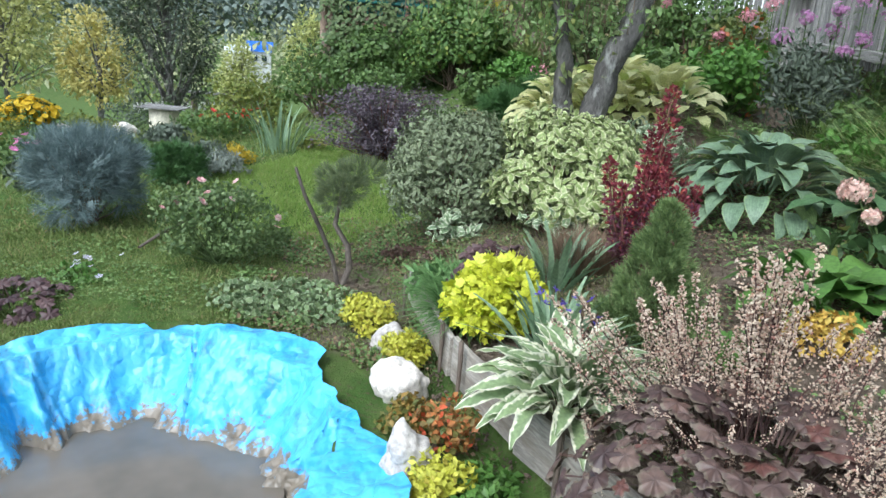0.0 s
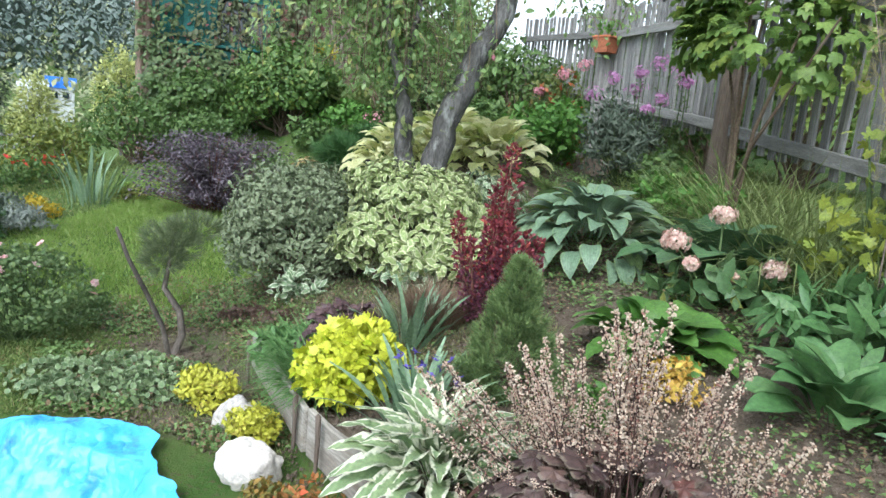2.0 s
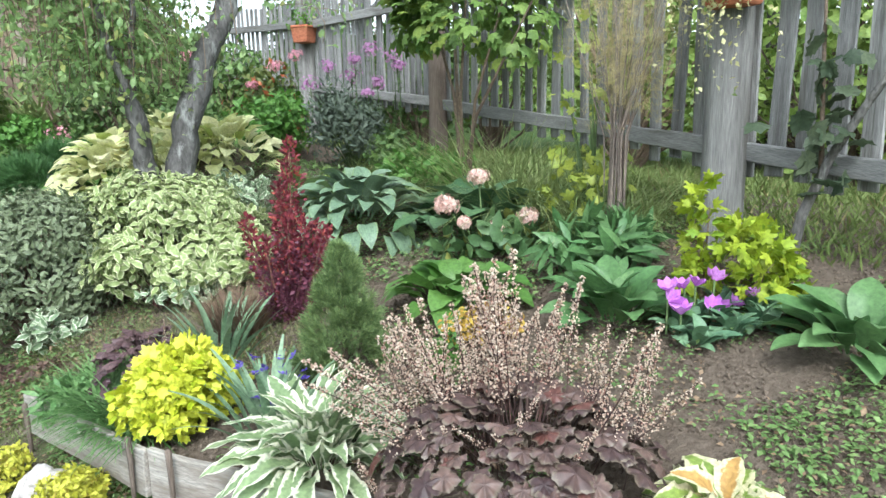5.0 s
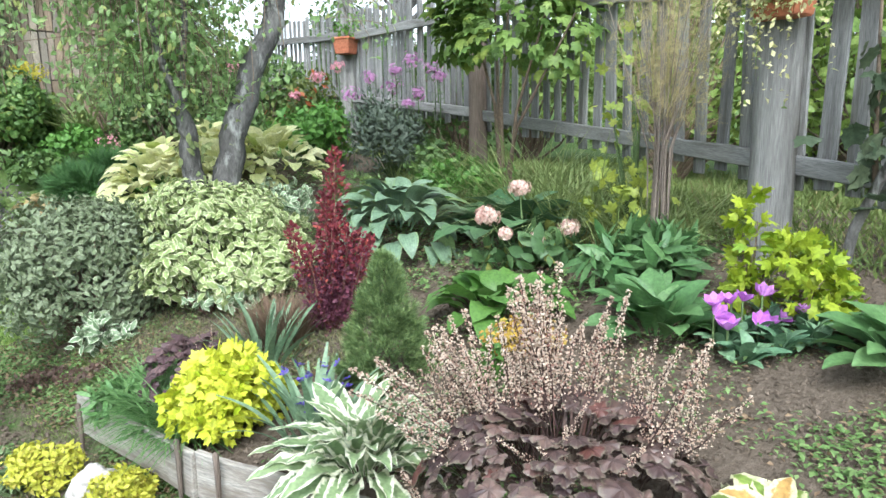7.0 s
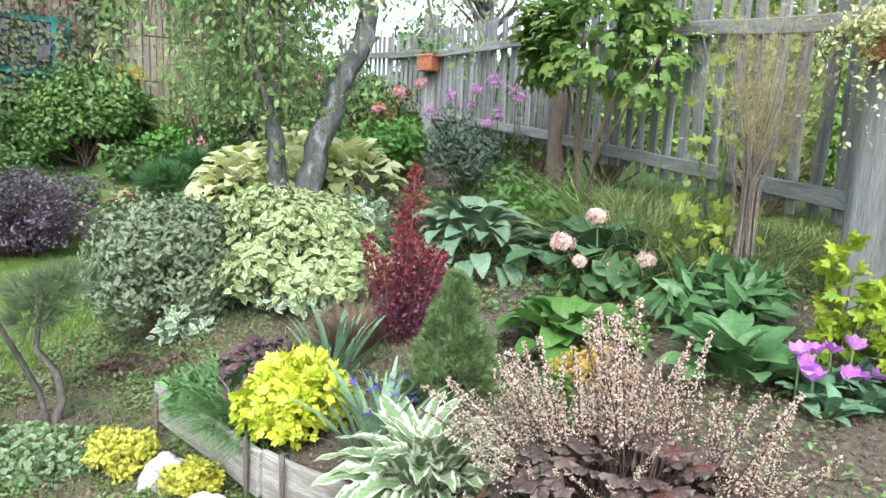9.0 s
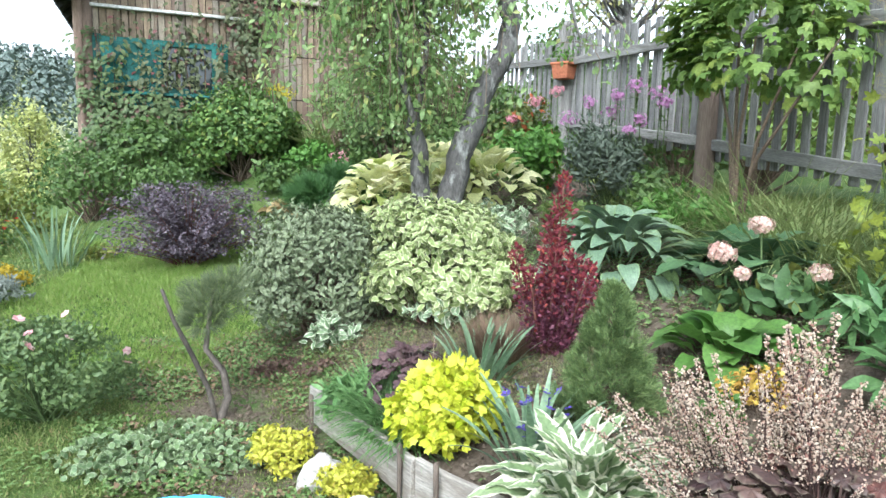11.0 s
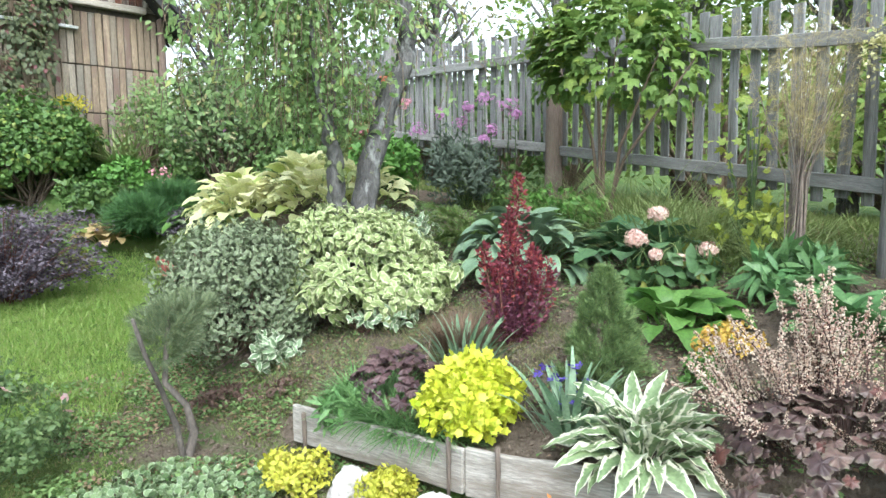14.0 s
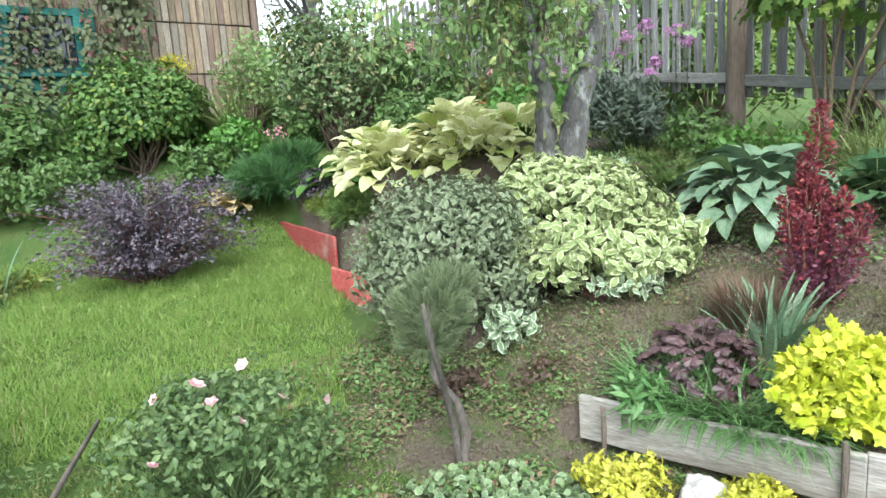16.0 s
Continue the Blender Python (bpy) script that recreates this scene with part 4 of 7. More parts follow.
def conifer(name, label, x, y, h, rad, n, size, mat, group="", z=None, tip=1.0, sweep=0.5, low=0.02):
    t = thing(name, (x, y, gzf(x, y) - 0.02 if z is None else z), label, "conifer", group)
    f = 90
    fs, fa, fk = rng.uniform(0, 1, f) ** 1.3, rng.uniform(0, 6.283, f), rng.integers(0, f, n)
    al = rng.uniform(0, 1, n)
    s = np.clip(fs[fk] + (al - 0.4) * 0.22, 0, 0.99)
    a = fa[fk] + rng.normal(size=n) * 0.14
    wob = 0.7 + 0.35 * rng.uniform(0, 1, f)[fk] + 0.05 * rng.normal(size=n)
    q = rad * (1 - s ** tip) ** 0.75 * wob * (0.55 + 0.5 * al) + 0.01
    p = np.stack([q * np.cos(a), q * np.sin(a), low * h + s * h * (1 - low)], -1)
    d = np.stack([np.cos(a), np.sin(a), np.full(n, sweep) + s * 1.2], -1) + rng.normal(size=(n, 3)) * 0.25
    part("needles", scatter("needles", tuft, p, d, UP + rng.normal(size=p.shape) * 0.5, size * rng.uniform(0.7, 1.2, n), mat), t, kind="stuff")
    part("trunk", tubes("trunk", [(np.array([(0, 0, 0), (0.01, 0, h * 0.5), (0, 0, h * 0.95)]), [0.03 * h, 0.02 * h, 0.005])], twig, 6), t)
    return t


conifer("dwarf_spruce", "cone-shaped dwarf spruce with short green needles", 1.07, 2.74, 0.58, 0.24, 3000, 0.046, spruce_mat)

# red columnar barberry
barb_mat = leaf_mat("red_barberry_leaf", (0.14, 0.026, 0.042), (0.3, 0.055, 0.07), rough=0.55, glow=0.3, third=(0.42, 0.1, 0.08))
barb_low = leaf_mat("purple_barberry_leaf", (0.1, 0.03, 0.055), (0.22, 0.07, 0.11), rough=0.5, glow=0.2)
t = thing("barberry", (1.17, 3.46, gzf(1.17, 3.46) - 0.02), "upright crimson barberry with a tall spire", "shrub")
P, D, lines = [], [], []
for dx, dy, h, rr in ((0.06, 0.0, 1.0, 0.075), (0.0, 0.02, 0.78, 0.06), (-0.2, 0.02, 0.62, 0.05), (-0.13, -0.03, 0.5, 0.06), (0.2, 0.0, 0.55, 0.06), (0.29, 0.04, 0.5, 0.055), (0.1, 0.08, 0.7, 0.06), (0.0, -0.05, 0.6, 0.08), (0.11, -0.2, 0.52, 0.07), (0.06, -0.13, 0.6, 0.06), (0.2, -0.16, 0.44, 0.07)):
    n = int(720 * h)
    s = rng.uniform(0.12, 1, n)
    v = sphere(n)
    w = rr * (1 - s ** 4) ** 0.5 * rng.uniform(0.3, 1.15, n)
    bend = (s ** 0.6)[:, None] * np.array((dx, dy, 0)) + s[:, None] * np.array((0, 0, h))
    P.append(bend + v * w[:, None])
    D.append(v + UP * 0.5)
    lines.append((np.array([(0, 0, 0), (dx * 0.65, dy * 0.65, h * 0.45), (dx, dy, h * 0.95)]), [0.012, 0.008, 0.003]))
P, D = np.concatenate(P), np.concatenate(D)
hi = P[:, 2] > 0.34 + 0.1 * rng.normal(size=len(P))
for m_, mat_ in ((hi, barb_mat), (~hi, barb_low)):
    part("foliage", scatter("foliage", oval2, P[m_], D[m_], D[m_] + rng.normal(size=D[m_].shape), 0.027 * rng.uniform(0.7, 1.3, m_.sum()), mat_), t, kind="stuff")
for l in lines:
    part("stem", tubes("stem", [l], red_stem, 5), t)

# variegated dogwood round the tree, grey-leaved willow beside it
var_mat = leaf_mat("cream_edged_dogwood_leaf", (0.25, 0.33, 0.11), (0.36, 0.44, 0.18), (0.62, 0.64, 0.4), 0.32, 0.5, 0.25)
bush("variegated_dogwood", "wide dogwood bush with cream-edged pale green leaves", (1.0, 4.75), 0.7, 0.5, 0.84, leaf_t(3, 0.45, 0.62, 0.3, 0.35, 0.08, 0.3), 0.06, 8000, var_mat, 30, red_stem, fill=0.36, up=0.0, sink=0.05)
bush("variegated_dogwood", "low cream-edged dogwood shoots beside the larger bush", (1.15, 4.35), 0.42, 0.3, 0.42, leaf_t(3, 0.45, 0.62, 0.3, 0.35, 0.08, 0.3), 0.075, 800, var_mat, 14, red_stem, fill=0.4, up=0.0)
bush("variegated_dogwood", "cream-edged dogwood shoots at the foot of the bush", (0.8, 4.42), 0.45, 0.28, 0.5, leaf_t(3, 0.45, 0.62, 0.3, 0.35, 0.08, 0.3), 0.068, 1200, var_mat, 16, red_stem, fill=0.4, up=0.0)
elder_mat = leaf_mat("white_edged_ground_leaf", (0.17, 0.26, 0.13), (0.26, 0.35, 0.2), (0.56, 0.6, 0.46), 0.34, 0.5, 0.2)
bush("goutweed", "low white-edged goutweed leaves at the foot of the shrubs", (0.95, 4.28), 0.4, 0.16, 0.2, oval, 0.06, 420, elder_mat, 14, green_stem, category="perennial")
bush("goutweed", "small patch of white-edged goutweed leaves", (0.24, 4.55), 0.17, 0.13, 0.22, oval, 0.065, 230, elder_mat, 8, green_stem, category="perennial")
bush("goutweed", "white-edged goutweed leaves behind the tree", (1.55, 5.1), 0.45, 0.35, 0.6, oval, 0.06, 800, elder_mat, 14, green_stem, category="perennial")
grey_mat = leaf_mat("grey_green_leaf", (0.11, 0.15, 0.07), (0.22, 0.265, 0.15), (0.32, 0.35, 0.245), 0.18, 0.55, 0.15)
bush("grey_shrub", "dense rounded shrub with small grey-green leaves", (0.17, 5.0), 0.57, 0.52, 0.98, leaf_t(2, 0.45, 0.5, 0.4, 0.2), 0.046, 11500, grey_mat, 64, twig, up=0.3, fill=0.38)

# blue hosta
blue_mat = leaf_mat("blue_hosta_leaf", (0.14, 0.22, 0.14), (0.23, 0.32, 0.205), (0.19, 0.27, 0.12), 0.1, 0.45, 0.12, third=(0.28, 0.4, 0.16), vein=0.35)
blue = leaf_meshes(blue_mat, 5, 12, 8, length=0.38, width=0.135, peak=0.42, arch=1.6, fold=0.22, wave=0.06, stalk=0.3, waves=2)
rosette("hosta", "large hosta with broad blue-green leaves", (2.12, 4.2), 130, blue, -18, 78, 0.3, (0.8, 1.1), "hosta", dome=0.2)

# hydrangea with pink heads
hyd_leaf = leaf_mat("hydrangea_leaf", (0.06, 0.125, 0.045), (0.12, 0.2, 0.075), rough=0.5, glow=0.2, third=(0.26, 0.28, 0.07))
pink_mat = leaf_mat("dusty_pink_floret", (0.62, 0.34, 0.3), (0.82, 0.66, 0.58), rough=0.6, glow=0.2)
hyd = bush("hydrangea", "hydrangea with fading dusty-pink flower heads", (2.3, 3.1), 0.36, 0.3, 0.34, oval, 0.11, 300, hyd_leaf, 12, green_stem, up=0.1)
hz = hyd.location.z
for (x, y, z), rr in (((2.37, 3.23, 1.22), 0.075), ((2.09, 3.21, 1.07), 0.085), ((2.12, 3.09, 0.975), 0.045), ((2.3, 3.02, 0.93), 0.055), ((2.5, 2.94, 0.985), 0.075)):
    v = sphere(110)
    v = v * rng.uniform(0.45, 1.15, (110, 1)) * (1.1, 1.0, 0.75)
    loc = np.array((x - 2.3, y - 3.1, z - hz))
    head = part("flower_head", scatter("flower_head", star_t(4, 0.9, 0.2), v * rr * 0.82, np.cross(v, sphere(110)), v, 0.02 * rng.uniform(0.8, 1.2, 110), pink_mat), hyd, "dusty-pink fading flower head", loc=loc)
    part("stem", tubes("stem", [(np.array([(0, 0, 0), -0.4 * loc + (0, 0, -0.02), (-loc[0] * 0.8, -loc[1] * 0.8, -loc[2])]), 0.006)], green_stem, 5), head)
dark_leaf = leaf_mat("dark_green_leaf", (0.06, 0.135, 0.06), (0.12, 0.21, 0.095), rough=0.45, glow=0.15)
broad = leaf_meshes(dark_leaf, 4, 9, 6, length=0.4, width=0.2, peak=0.5, arch=1.2, fold=0.2, wave=0.12, stalk=0.22)
rosette("bergenia", "clump of broad dark green leaves behind the hydrangea", (2.6, 3.5), 46, broad, 15, 75, 0.2, (0.8, 1.2), "perennial")

# leafy green clumps
lush_mat = leaf_mat("lush_green_leaf", (0.07, 0.17, 0.03), (0.14, 0.26, 0.06), rough=0.45, glow=0.3, third=(0.12, 0.24, 0.05))
lush = leaf_meshes(lush_mat, 5, 10, 6, length=0.34, width=0.15, peak=0.5, arch=1.3, fold=0.25, wave=0.16, stalk=0.2, waves=3)
rosette("primrose", "clump of long crinkled fresh green leaves", (1.78, 2.78), 40, lush, 6, 60, 0.14, (0.75, 1.15), "perennial", "leafy clumps")
cool_mat = leaf_mat("cool_green_leaf", (0.08, 0.18, 0.06), (0.15, 0.26, 0.1), rough=0.45, glow=0.25)
cool = leaf_meshes(cool_mat, 4, 10, 6, length=0.28, width=0.115, peak=0.52, arch=0.9, fold=0.3, wave=0.1, stalk=0.12, waves=2)
rosette("foxglove", "upright clump of broad mid-green leaves", (2.02, 1.97), 40, cool, 14, 78, 0.1, (0.8, 1.15), "perennial", "leafy clumps")
rosette("foxglove", "clump of mid-green leaves on bare soil", (2.22, 1.06), 34, cool, 8, 65, 0.1, (0.85, 1.15), "perennial", "leafy clumps")
bush("foxglove_patch", "loose mass of grey-green leaves by the dry stalks", (2.45, 2.35), 0.36, 0.26, 0.3, slim, 0.16, 420, cool_mat, 14, green_stem, category="perennial")

# autumn crocus
crocus_mat = leaf_mat("purple_petal", (0.56, 0.16, 0.68), (0.74, 0.36, 0.84), rough=0.5, glow=0.35)
mint_mat = leaf_mat("blue_green_leaf", (0.1, 0.2, 0.11), (0.19, 0.3, 0.17), rough=0.5, glow=0.15)
cr = thing("autumn_crocus", (2.12, 1.6, gzf(2.12, 1.6) - 0.01), "autumn crocus with bright purple goblet flowers", "flower")
mint = leaf_meshes(mint_mat, 4, 8, 4, length=0.17, width=0.055, peak=0.5, arch=0.9, fold=0.25, wave=0.1, stalk=0.08)
for k, (ox, oy) in enumerate(((-0.14, -0.06), (-0.02, -0.14), (0.1, -0.2), (0.04, -0.04), (0.2, -0.12), (-0.1, 0.05), (0.02, 0.04), (0.14, 0.0))):
    for i in range(15):
        a = i * 2.4 + k
        part("leaf", mint[i % 4], cr, loc=(ox + 0.02 * math.cos(a), oy + 0.02 * math.sin(a), gzf(2.12 + ox, 1.6 + oy) - gzf(2.12, 1.6)), rot=(radians(rng.uniform(8, 75)), rng.uniform(-0.3, 0.3), a), scale=[rng.uniform(0.7, 1.1)] * 3)
goblet = star_t(7, 1.0, 1.05)
for ox, oy, oz in ((-0.16, 0.08, 0.14), (-0.14, 0.03, 0.09), (-0.12, 0.1, 0.17), (-0.07, 0.06, 0.18), (-0.04, 0.1, 0.17), (0.0, 0.05, 0.18), (0.0, -0.02, 0.1), (0.04, -0.03, 0.09), (0.1, 0.02, 0.19), (0.11, -0.06, 0.1), (0.17, -0.08, 0.13), (0.2, -0.1, 0.12)):
    flowers(cr, [(ox, oy, oz)], goblet, 0.045, crocus_mat, label="bright purple goblet flower", face=0.35)
    part("stalk", tubes("stalk", [(np.array([(ox, oy, 0), (ox, oy, oz + 0.005)]), 0.005)], green_stem, 5), cr)

# lime-leaved young shrub
lime_mat = leaf_mat("lime_leaf", (0.27, 0.38, 0.025), (0.45, 0.52, 0.045), rough=0.5, glow=0.35, third=(0.2, 0.32, 0.03))
bush("ninebark", "young shrub with lime-yellow lobed leaves", (2.38, 1.58), 0.27, 0.22, 0.42, maple, 0.074, 330, lime_mat, 14, twig, up=0.0)
bush("ninebark_shoot", "upright shoot of lime-yellow leaves", (2.36, 1.75), 0.09, 0.09, 0.74, maple, 0.07, 130, lime_mat, 8, twig, up=0.2)
yellowing = leaf_mat("yellowing_leaf", (0.26, 0.34, 0.06), (0.44, 0.48, 0.09), rough=0.5)
bush("yellowing_vine", "climbing stems with yellow-green lobed leaves", (2.8, 2.78), 0.2, 0.22, 0.62, maple, 0.085, 60, yellowing, 8, green_stem, up=0.0, category="vine")
bush("yellowing_vine", "vine shoot with yellow-green leaves on the fence", (3.12, 2.95), 0.14, 0.3, 1.3, maple, 0.085, 50, yellowing, 9, green_stem, up=0.0, category="vine")

# heuchera with flower spikes
wine_mat = leaf_mat("wine_brown_leaf", (0.055, 0.032, 0.034), (0.19, 0.125, 0.105), (0.16, 0.13, 0.1), 0.12, 0.45, 0.2, third=(0.14, 0.06, 0.05))
wine = [raw_mesh("leaf", *lobed_disc(0.034 + 0.007 * (i % 3), 6 + i % 2, i + 1)[:2], wine_mat, lobed_disc(0.034 + 0.007 * (i % 3), 6 + i % 2, i + 1)[2]) for i in range(5)]
floret_mat = leaf_mat("buff_floret", (0.48, 0.31, 0.24), (0.84, 0.74, 0.61), rough=0.7, glow=0.3, third=(0.42, 0.22, 0.18))
bud = bud_t()
wine_stem = stuff_mat("wine_brown_stem", (0.05, 0.028, 0.025), (0.11, 0.06, 0.05), 8, 0.7, 0.2, 60)


def spike_mesh(h, count, seed, thick):
    r2 = np.random.default_rng(seed)
    s = r2.uniform(0.36, 1, count) ** 0.85
    a = r2.uniform(0, 6.283, count)
    q = thick * (1.15 - s) * r2.uniform(0.25, 1.1, count)
    bend = 0.11 * np.sin(seed * 1.9) * s * s
    p = np.stack([q * np.cos(a) + bend, q * np.sin(a), s * h], -1)
    lines = [(np.array([(0, 0, 0), (bend.mean() * 0.3, 0, h * 0.55), (0.11 * math.sin(seed * 1.9), 0, h)]), [0.0032, 0.0025, 0.001])]
    for i in range(0, count, 5):
        lines.append((np.array([(bend[i], 0, s[i] * h - 0.02), p[i]]), [0.0012, 0.0007]))
    n = len(p)
    return tubes("flower_stalk", lines, wine_stem, 4), scatter("inflorescence", bud, p, sphere(n), sphere(n), 0.0044 * r2.uniform(0.6, 1.5, n), floret_mat, smooth=False)


spikes = [spike_mesh(0.66 + 0.03 * (i % 3), 150, i + 1, 0.06) for i in range(9)]


def coral_bells(label, x, y, n_leaf, ring, bunches):
    """Leaf mound with bunches of flower stalks: foot, head, height, count and spread of each bunch."""
    t = rosette("coral_bells", label, (x, y), n_leaf, wine, -20, 85, ring, (0.7, 1.45), "coral bells", dome=0.16)
    k = 0
    for (fx, fy), (hx_, hy_), h, n, wide in bunches:
        for i in range(n):
            px, py = fx + rng.normal() * 0.06, fy + rng.normal() * 0.06
            d = Vector((hx_ + rng.normal() * wide - px, hy_ + rng.normal() * wide - py, h * rng.uniform(0.72, 1.04)))
            turn = Vector((0, 0, 1)).rotation_difference(d).to_matrix() @ Matrix.Rotation(rng.uniform(0, 6.28), 3, "Z")
            st, fl = spikes[k % 9]
            k += 1
            ob = part("flower_stalk", st, t, loc=(px - x, py - y, gzf(px, py) - gzf(x, y)), rot=tuple(turn.to_euler()), scale=[d.length / 0.69] * 3)
            part("inflorescence", fl, ob, "small buff-pink florets", kind="stuff")
    return t


coral_bells("big coral bells with wine-brown leaves and buff flower spikes", 1.02, 1.6, 300, 0.34, (
    ((1.02, 1.72), (1.08, 1.77), 0.68, 24, 0.06), ((1.1, 1.62), (1.25, 1.66), 0.6, 8, 0.04), ((0.95, 1.74), (0.85, 1.86), 0.55, 16, 0.08),
    ((0.9, 1.8), (0.66, 2.0), 0.46, 11, 0.07), ((1.12, 1.48), (1.16, 1.33), 0.55, 11, 0.08), ((1.14, 1.42), (1.22, 1.22), 0.38, 4, 0.05),
    ((0.98, 1.56), (0.86, 1.45), 0.36, 6, 0.1), ((0.88, 1.72), (0.7, 1.74), 0.28, 8, 0.07), ((1.0, 1.85), (0.9, 2.04), 0.48, 9, 0.09)))
for ox, oy, sc in ((0.04, -0.14, 0.5), (-0.02, -0.1, 0.36)):
    ob = part("flower_stalk", spikes[2][0], small_bells, loc=(ox, oy, 0), rot=(0.1, -0.08, 1.0), scale=(sc * 0.6, sc * 0.6, sc))
    part("inflorescence", spikes[2][1], ob, "small cream florets", kind="stuff")
gold_aut = leaf_mat("orange_yellow_leaf", (0.5, 0.28, 0.06), (0.66, 0.5, 0.1), rough=0.5, glow=0.3)
bush("golden_spirea", "low orange-yellow spirea in autumn colour", (1.55, 2.34), 0.22, 0.17, 0.22, oval2, 0.032, 520, gold_aut, 12, twig)
bush("low_perennial", "small green leafy perennial", (1.3, 2.35), 0.12, 0.1, 0.18, oval2, 0.04, 260, lush_mat, 8, green_stem, category="perennial")
pale_edge = leaf_mat("yellow_white_hosta_leaf", (0.2, 0.3, 0.06), (0.32, 0.42, 0.1), (0.66, 0.64, 0.4), 0.45, 0.45, 0.25, third=(0.5, 0.3, 0.1))
pale = leaf_meshes(pale_edge, 4, 10, 6, length=0.24, width=0.11, peak=0.45, arch=1.2, fold=0.25, wave=0.3, stalk=0.15)
rosette("hosta", "hosta with creamy yellow and green leaves, partly browned", (1.24, 1.05), 36, pale, 5, 50, 0.06, (0.6, 0.9), "hosta")

# ---- small things at the pond's side ----
small_gold = leaf_mat("small_golden_leaf", (0.44, 0.45, 0.04), (0.66, 0.64, 0.1), rough=0.5, glow=0.3, third=(0.4, 0.34, 0.05))
for x, y, rr, h in ((-0.23, 3.49, 0.17, 0.24), (0.0, 3.1, 0.145, 0.22), (0.2, 2.12, 0.13, 0.2)):
    bush("golden_barberry", "small round golden-yellow barberry on the grass", (x, y), rr, rr, h, oval2, 0.03, 1300, small_gold, 16, twig, group="small golden shrubs")
orange_mat = leaf_mat("orange_red_leaf", (0.12, 0.17, 0.05), (0.6, 0.2, 0.07), rough=0.5, glow=0.3, third=(0.6, 0.12, 0.05))
bush("orange_barberry", "small shrub with orange-red tips", (0.23, 2.42), 0.16, 0.16, 0.32, oval2, 0.036, 420, orange_mat, 12, twig)
bush("orange_barberry", "low green shrub with orange tips", (0.05, 2.5), 0.14, 0.12, 0.2, oval2, 0.034, 380, leaf_mat("green_orange_leaf", (0.08, 0.13, 0.03), (0.42, 0.24, 0.06), rough=0.5), 10, twig)
bush("low_perennial", "mat of small dark green leaves at the boards", (0.35, 2.05), 0.16, 0.26, 0.13, oval2, 0.04, 520, lush_mat, 10, green_stem, category="perennial")

# ---- tree ----
tree = thing("apple_tree", (1.05, 4.9, gzf(1.05, 4.9) - 0.05), "old leaning fruit tree with two grey lichened trunks", "tree")
tz = tree.location.z
T0 = np.array((1.05, 4.9, tz))


def stem_line(pts, r0, r1, n=16, wig=0.012):
    pts = np.array(pts, float) - T0
    k = np.linspace(0, len(pts) - 1, n)
    P = np.stack([np.interp(k, range(len(pts)), pts[:, i]) for i in range(3)], -1)
    P = P + rng.normal(size=P.shape) * wig
    return P, np.linspace(r0, r1, n)


main = stem_line([(1.1, 4.9, 0.45), (1.13, 4.9, 1.2), (1.21, 4.9, 1.58), (1.38, 4.9, 2.02), (1.6, 4.9, 2.42), (1.56, 4.9, 2.68), (1.48, 4.92, 2.95), (1.42, 4.95, 3.3), (1.3, 5.0, 3.8)], 0.1, 0.05, 26)
stub = stem_line([(1.02, 4.9, 0.45), (0.93, 4.89, 1.28), (0.9, 4.88, 1.55), (0.86, 4.88, 1.8)], 0.078, 0.05, 14)
part("trunk", tubes("trunk", [main], bark, 12, 0.09), tree, "leaning main trunk with flaking bark")
part("trunk", tubes("trunk", [stub], bark, 12, 0.09), tree, "broken-off second trunk")
limbs = [stem_line(q, 0.03, 0.01, 10, 0.015) for q in (
    [(1.56, 4.9, 2.68), (1.35, 4.88, 2.82), (1.15, 4.85, 2.7), (0.95, 4.8, 2.85), (0.6, 4.75, 2.95)],
    [(1.5, 4.92, 2.9), (1.8, 4.9, 3.0), (2.0, 4.85, 2.75), (2.1, 4.8, 2.45)],
    [(1.42, 4.95, 3.3), (1.0, 4.9, 3.35), (0.6, 4.85, 3.2), (0.35, 4.8, 2.8)],
    [(0.88, 4.88, 1.7), (0.75, 4.85, 2.1), (0.7, 4.8, 2.6), (0.62, 4.8, 3.1)],
    [(0.88, 4.88, 1.75), (0.95, 4.95, 2.3), (0.9, 5.0, 2.9)],
    [(1.45, 4.95, 3.2), (1.7, 5.2, 3.5), (2.0, 5.3, 3.3)],
    [(1.0, 4.95, 3.35), (0.8, 5.3, 3.4), (0.5, 5.5, 3.1)])]
for l in limbs:
    part("limb", tubes("limb", [l], bark, 7, 0.08), tree)
apple_mat = leaf_mat("fruit_tree_leaf", (0.2, 0.33, 0.11), (0.38, 0.5, 0.22), rough=0.4, glow=0.5, third=(0.46, 0.5, 0.18))
AP, AD, sl = [], [], []
for k in range(400):
    l = limbs[rng.choice([0, 0, 2, 2, 2, 3, 3, 3, 4, 1, 5, 6])][0]
    p0 = l[rng.integers(2, len(l))] + rng.normal(size=3) * (0.06, 0.14, 0.05) + (0, 0.16, 0)
    L = rng.uniform(0.3, 1.1) if p0[0] < 0.15 else rng.uniform(0.12, 0.4)
    L = min(L, p0[2] + tz - 1.75) if p0[2] + tz > 2.0 else 0.2
    n = int(8 + L * 34)
    s = np.sort(rng.uniform(0, 1, n))
    out = rng.normal(size=2) * 0.3
    q = p0 + np.stack([out[0] * np.sin(s * 2), out[1] * np.sin(s * 2), 0.06 * np.sin(s * 3) - L * s ** 1.3], -1)
    sl.append((q[:: max(1, n // 5)] if n > 10 else q[::3], 0.0025))
    AP.append(q + rng.normal(size=q.shape) * 0.05)
    AD.append(rng.normal(size=q.shape) * 0.6 + (0, 0, -0.5))
AP, AD = np.concatenate(AP), np.concatenate(AD)
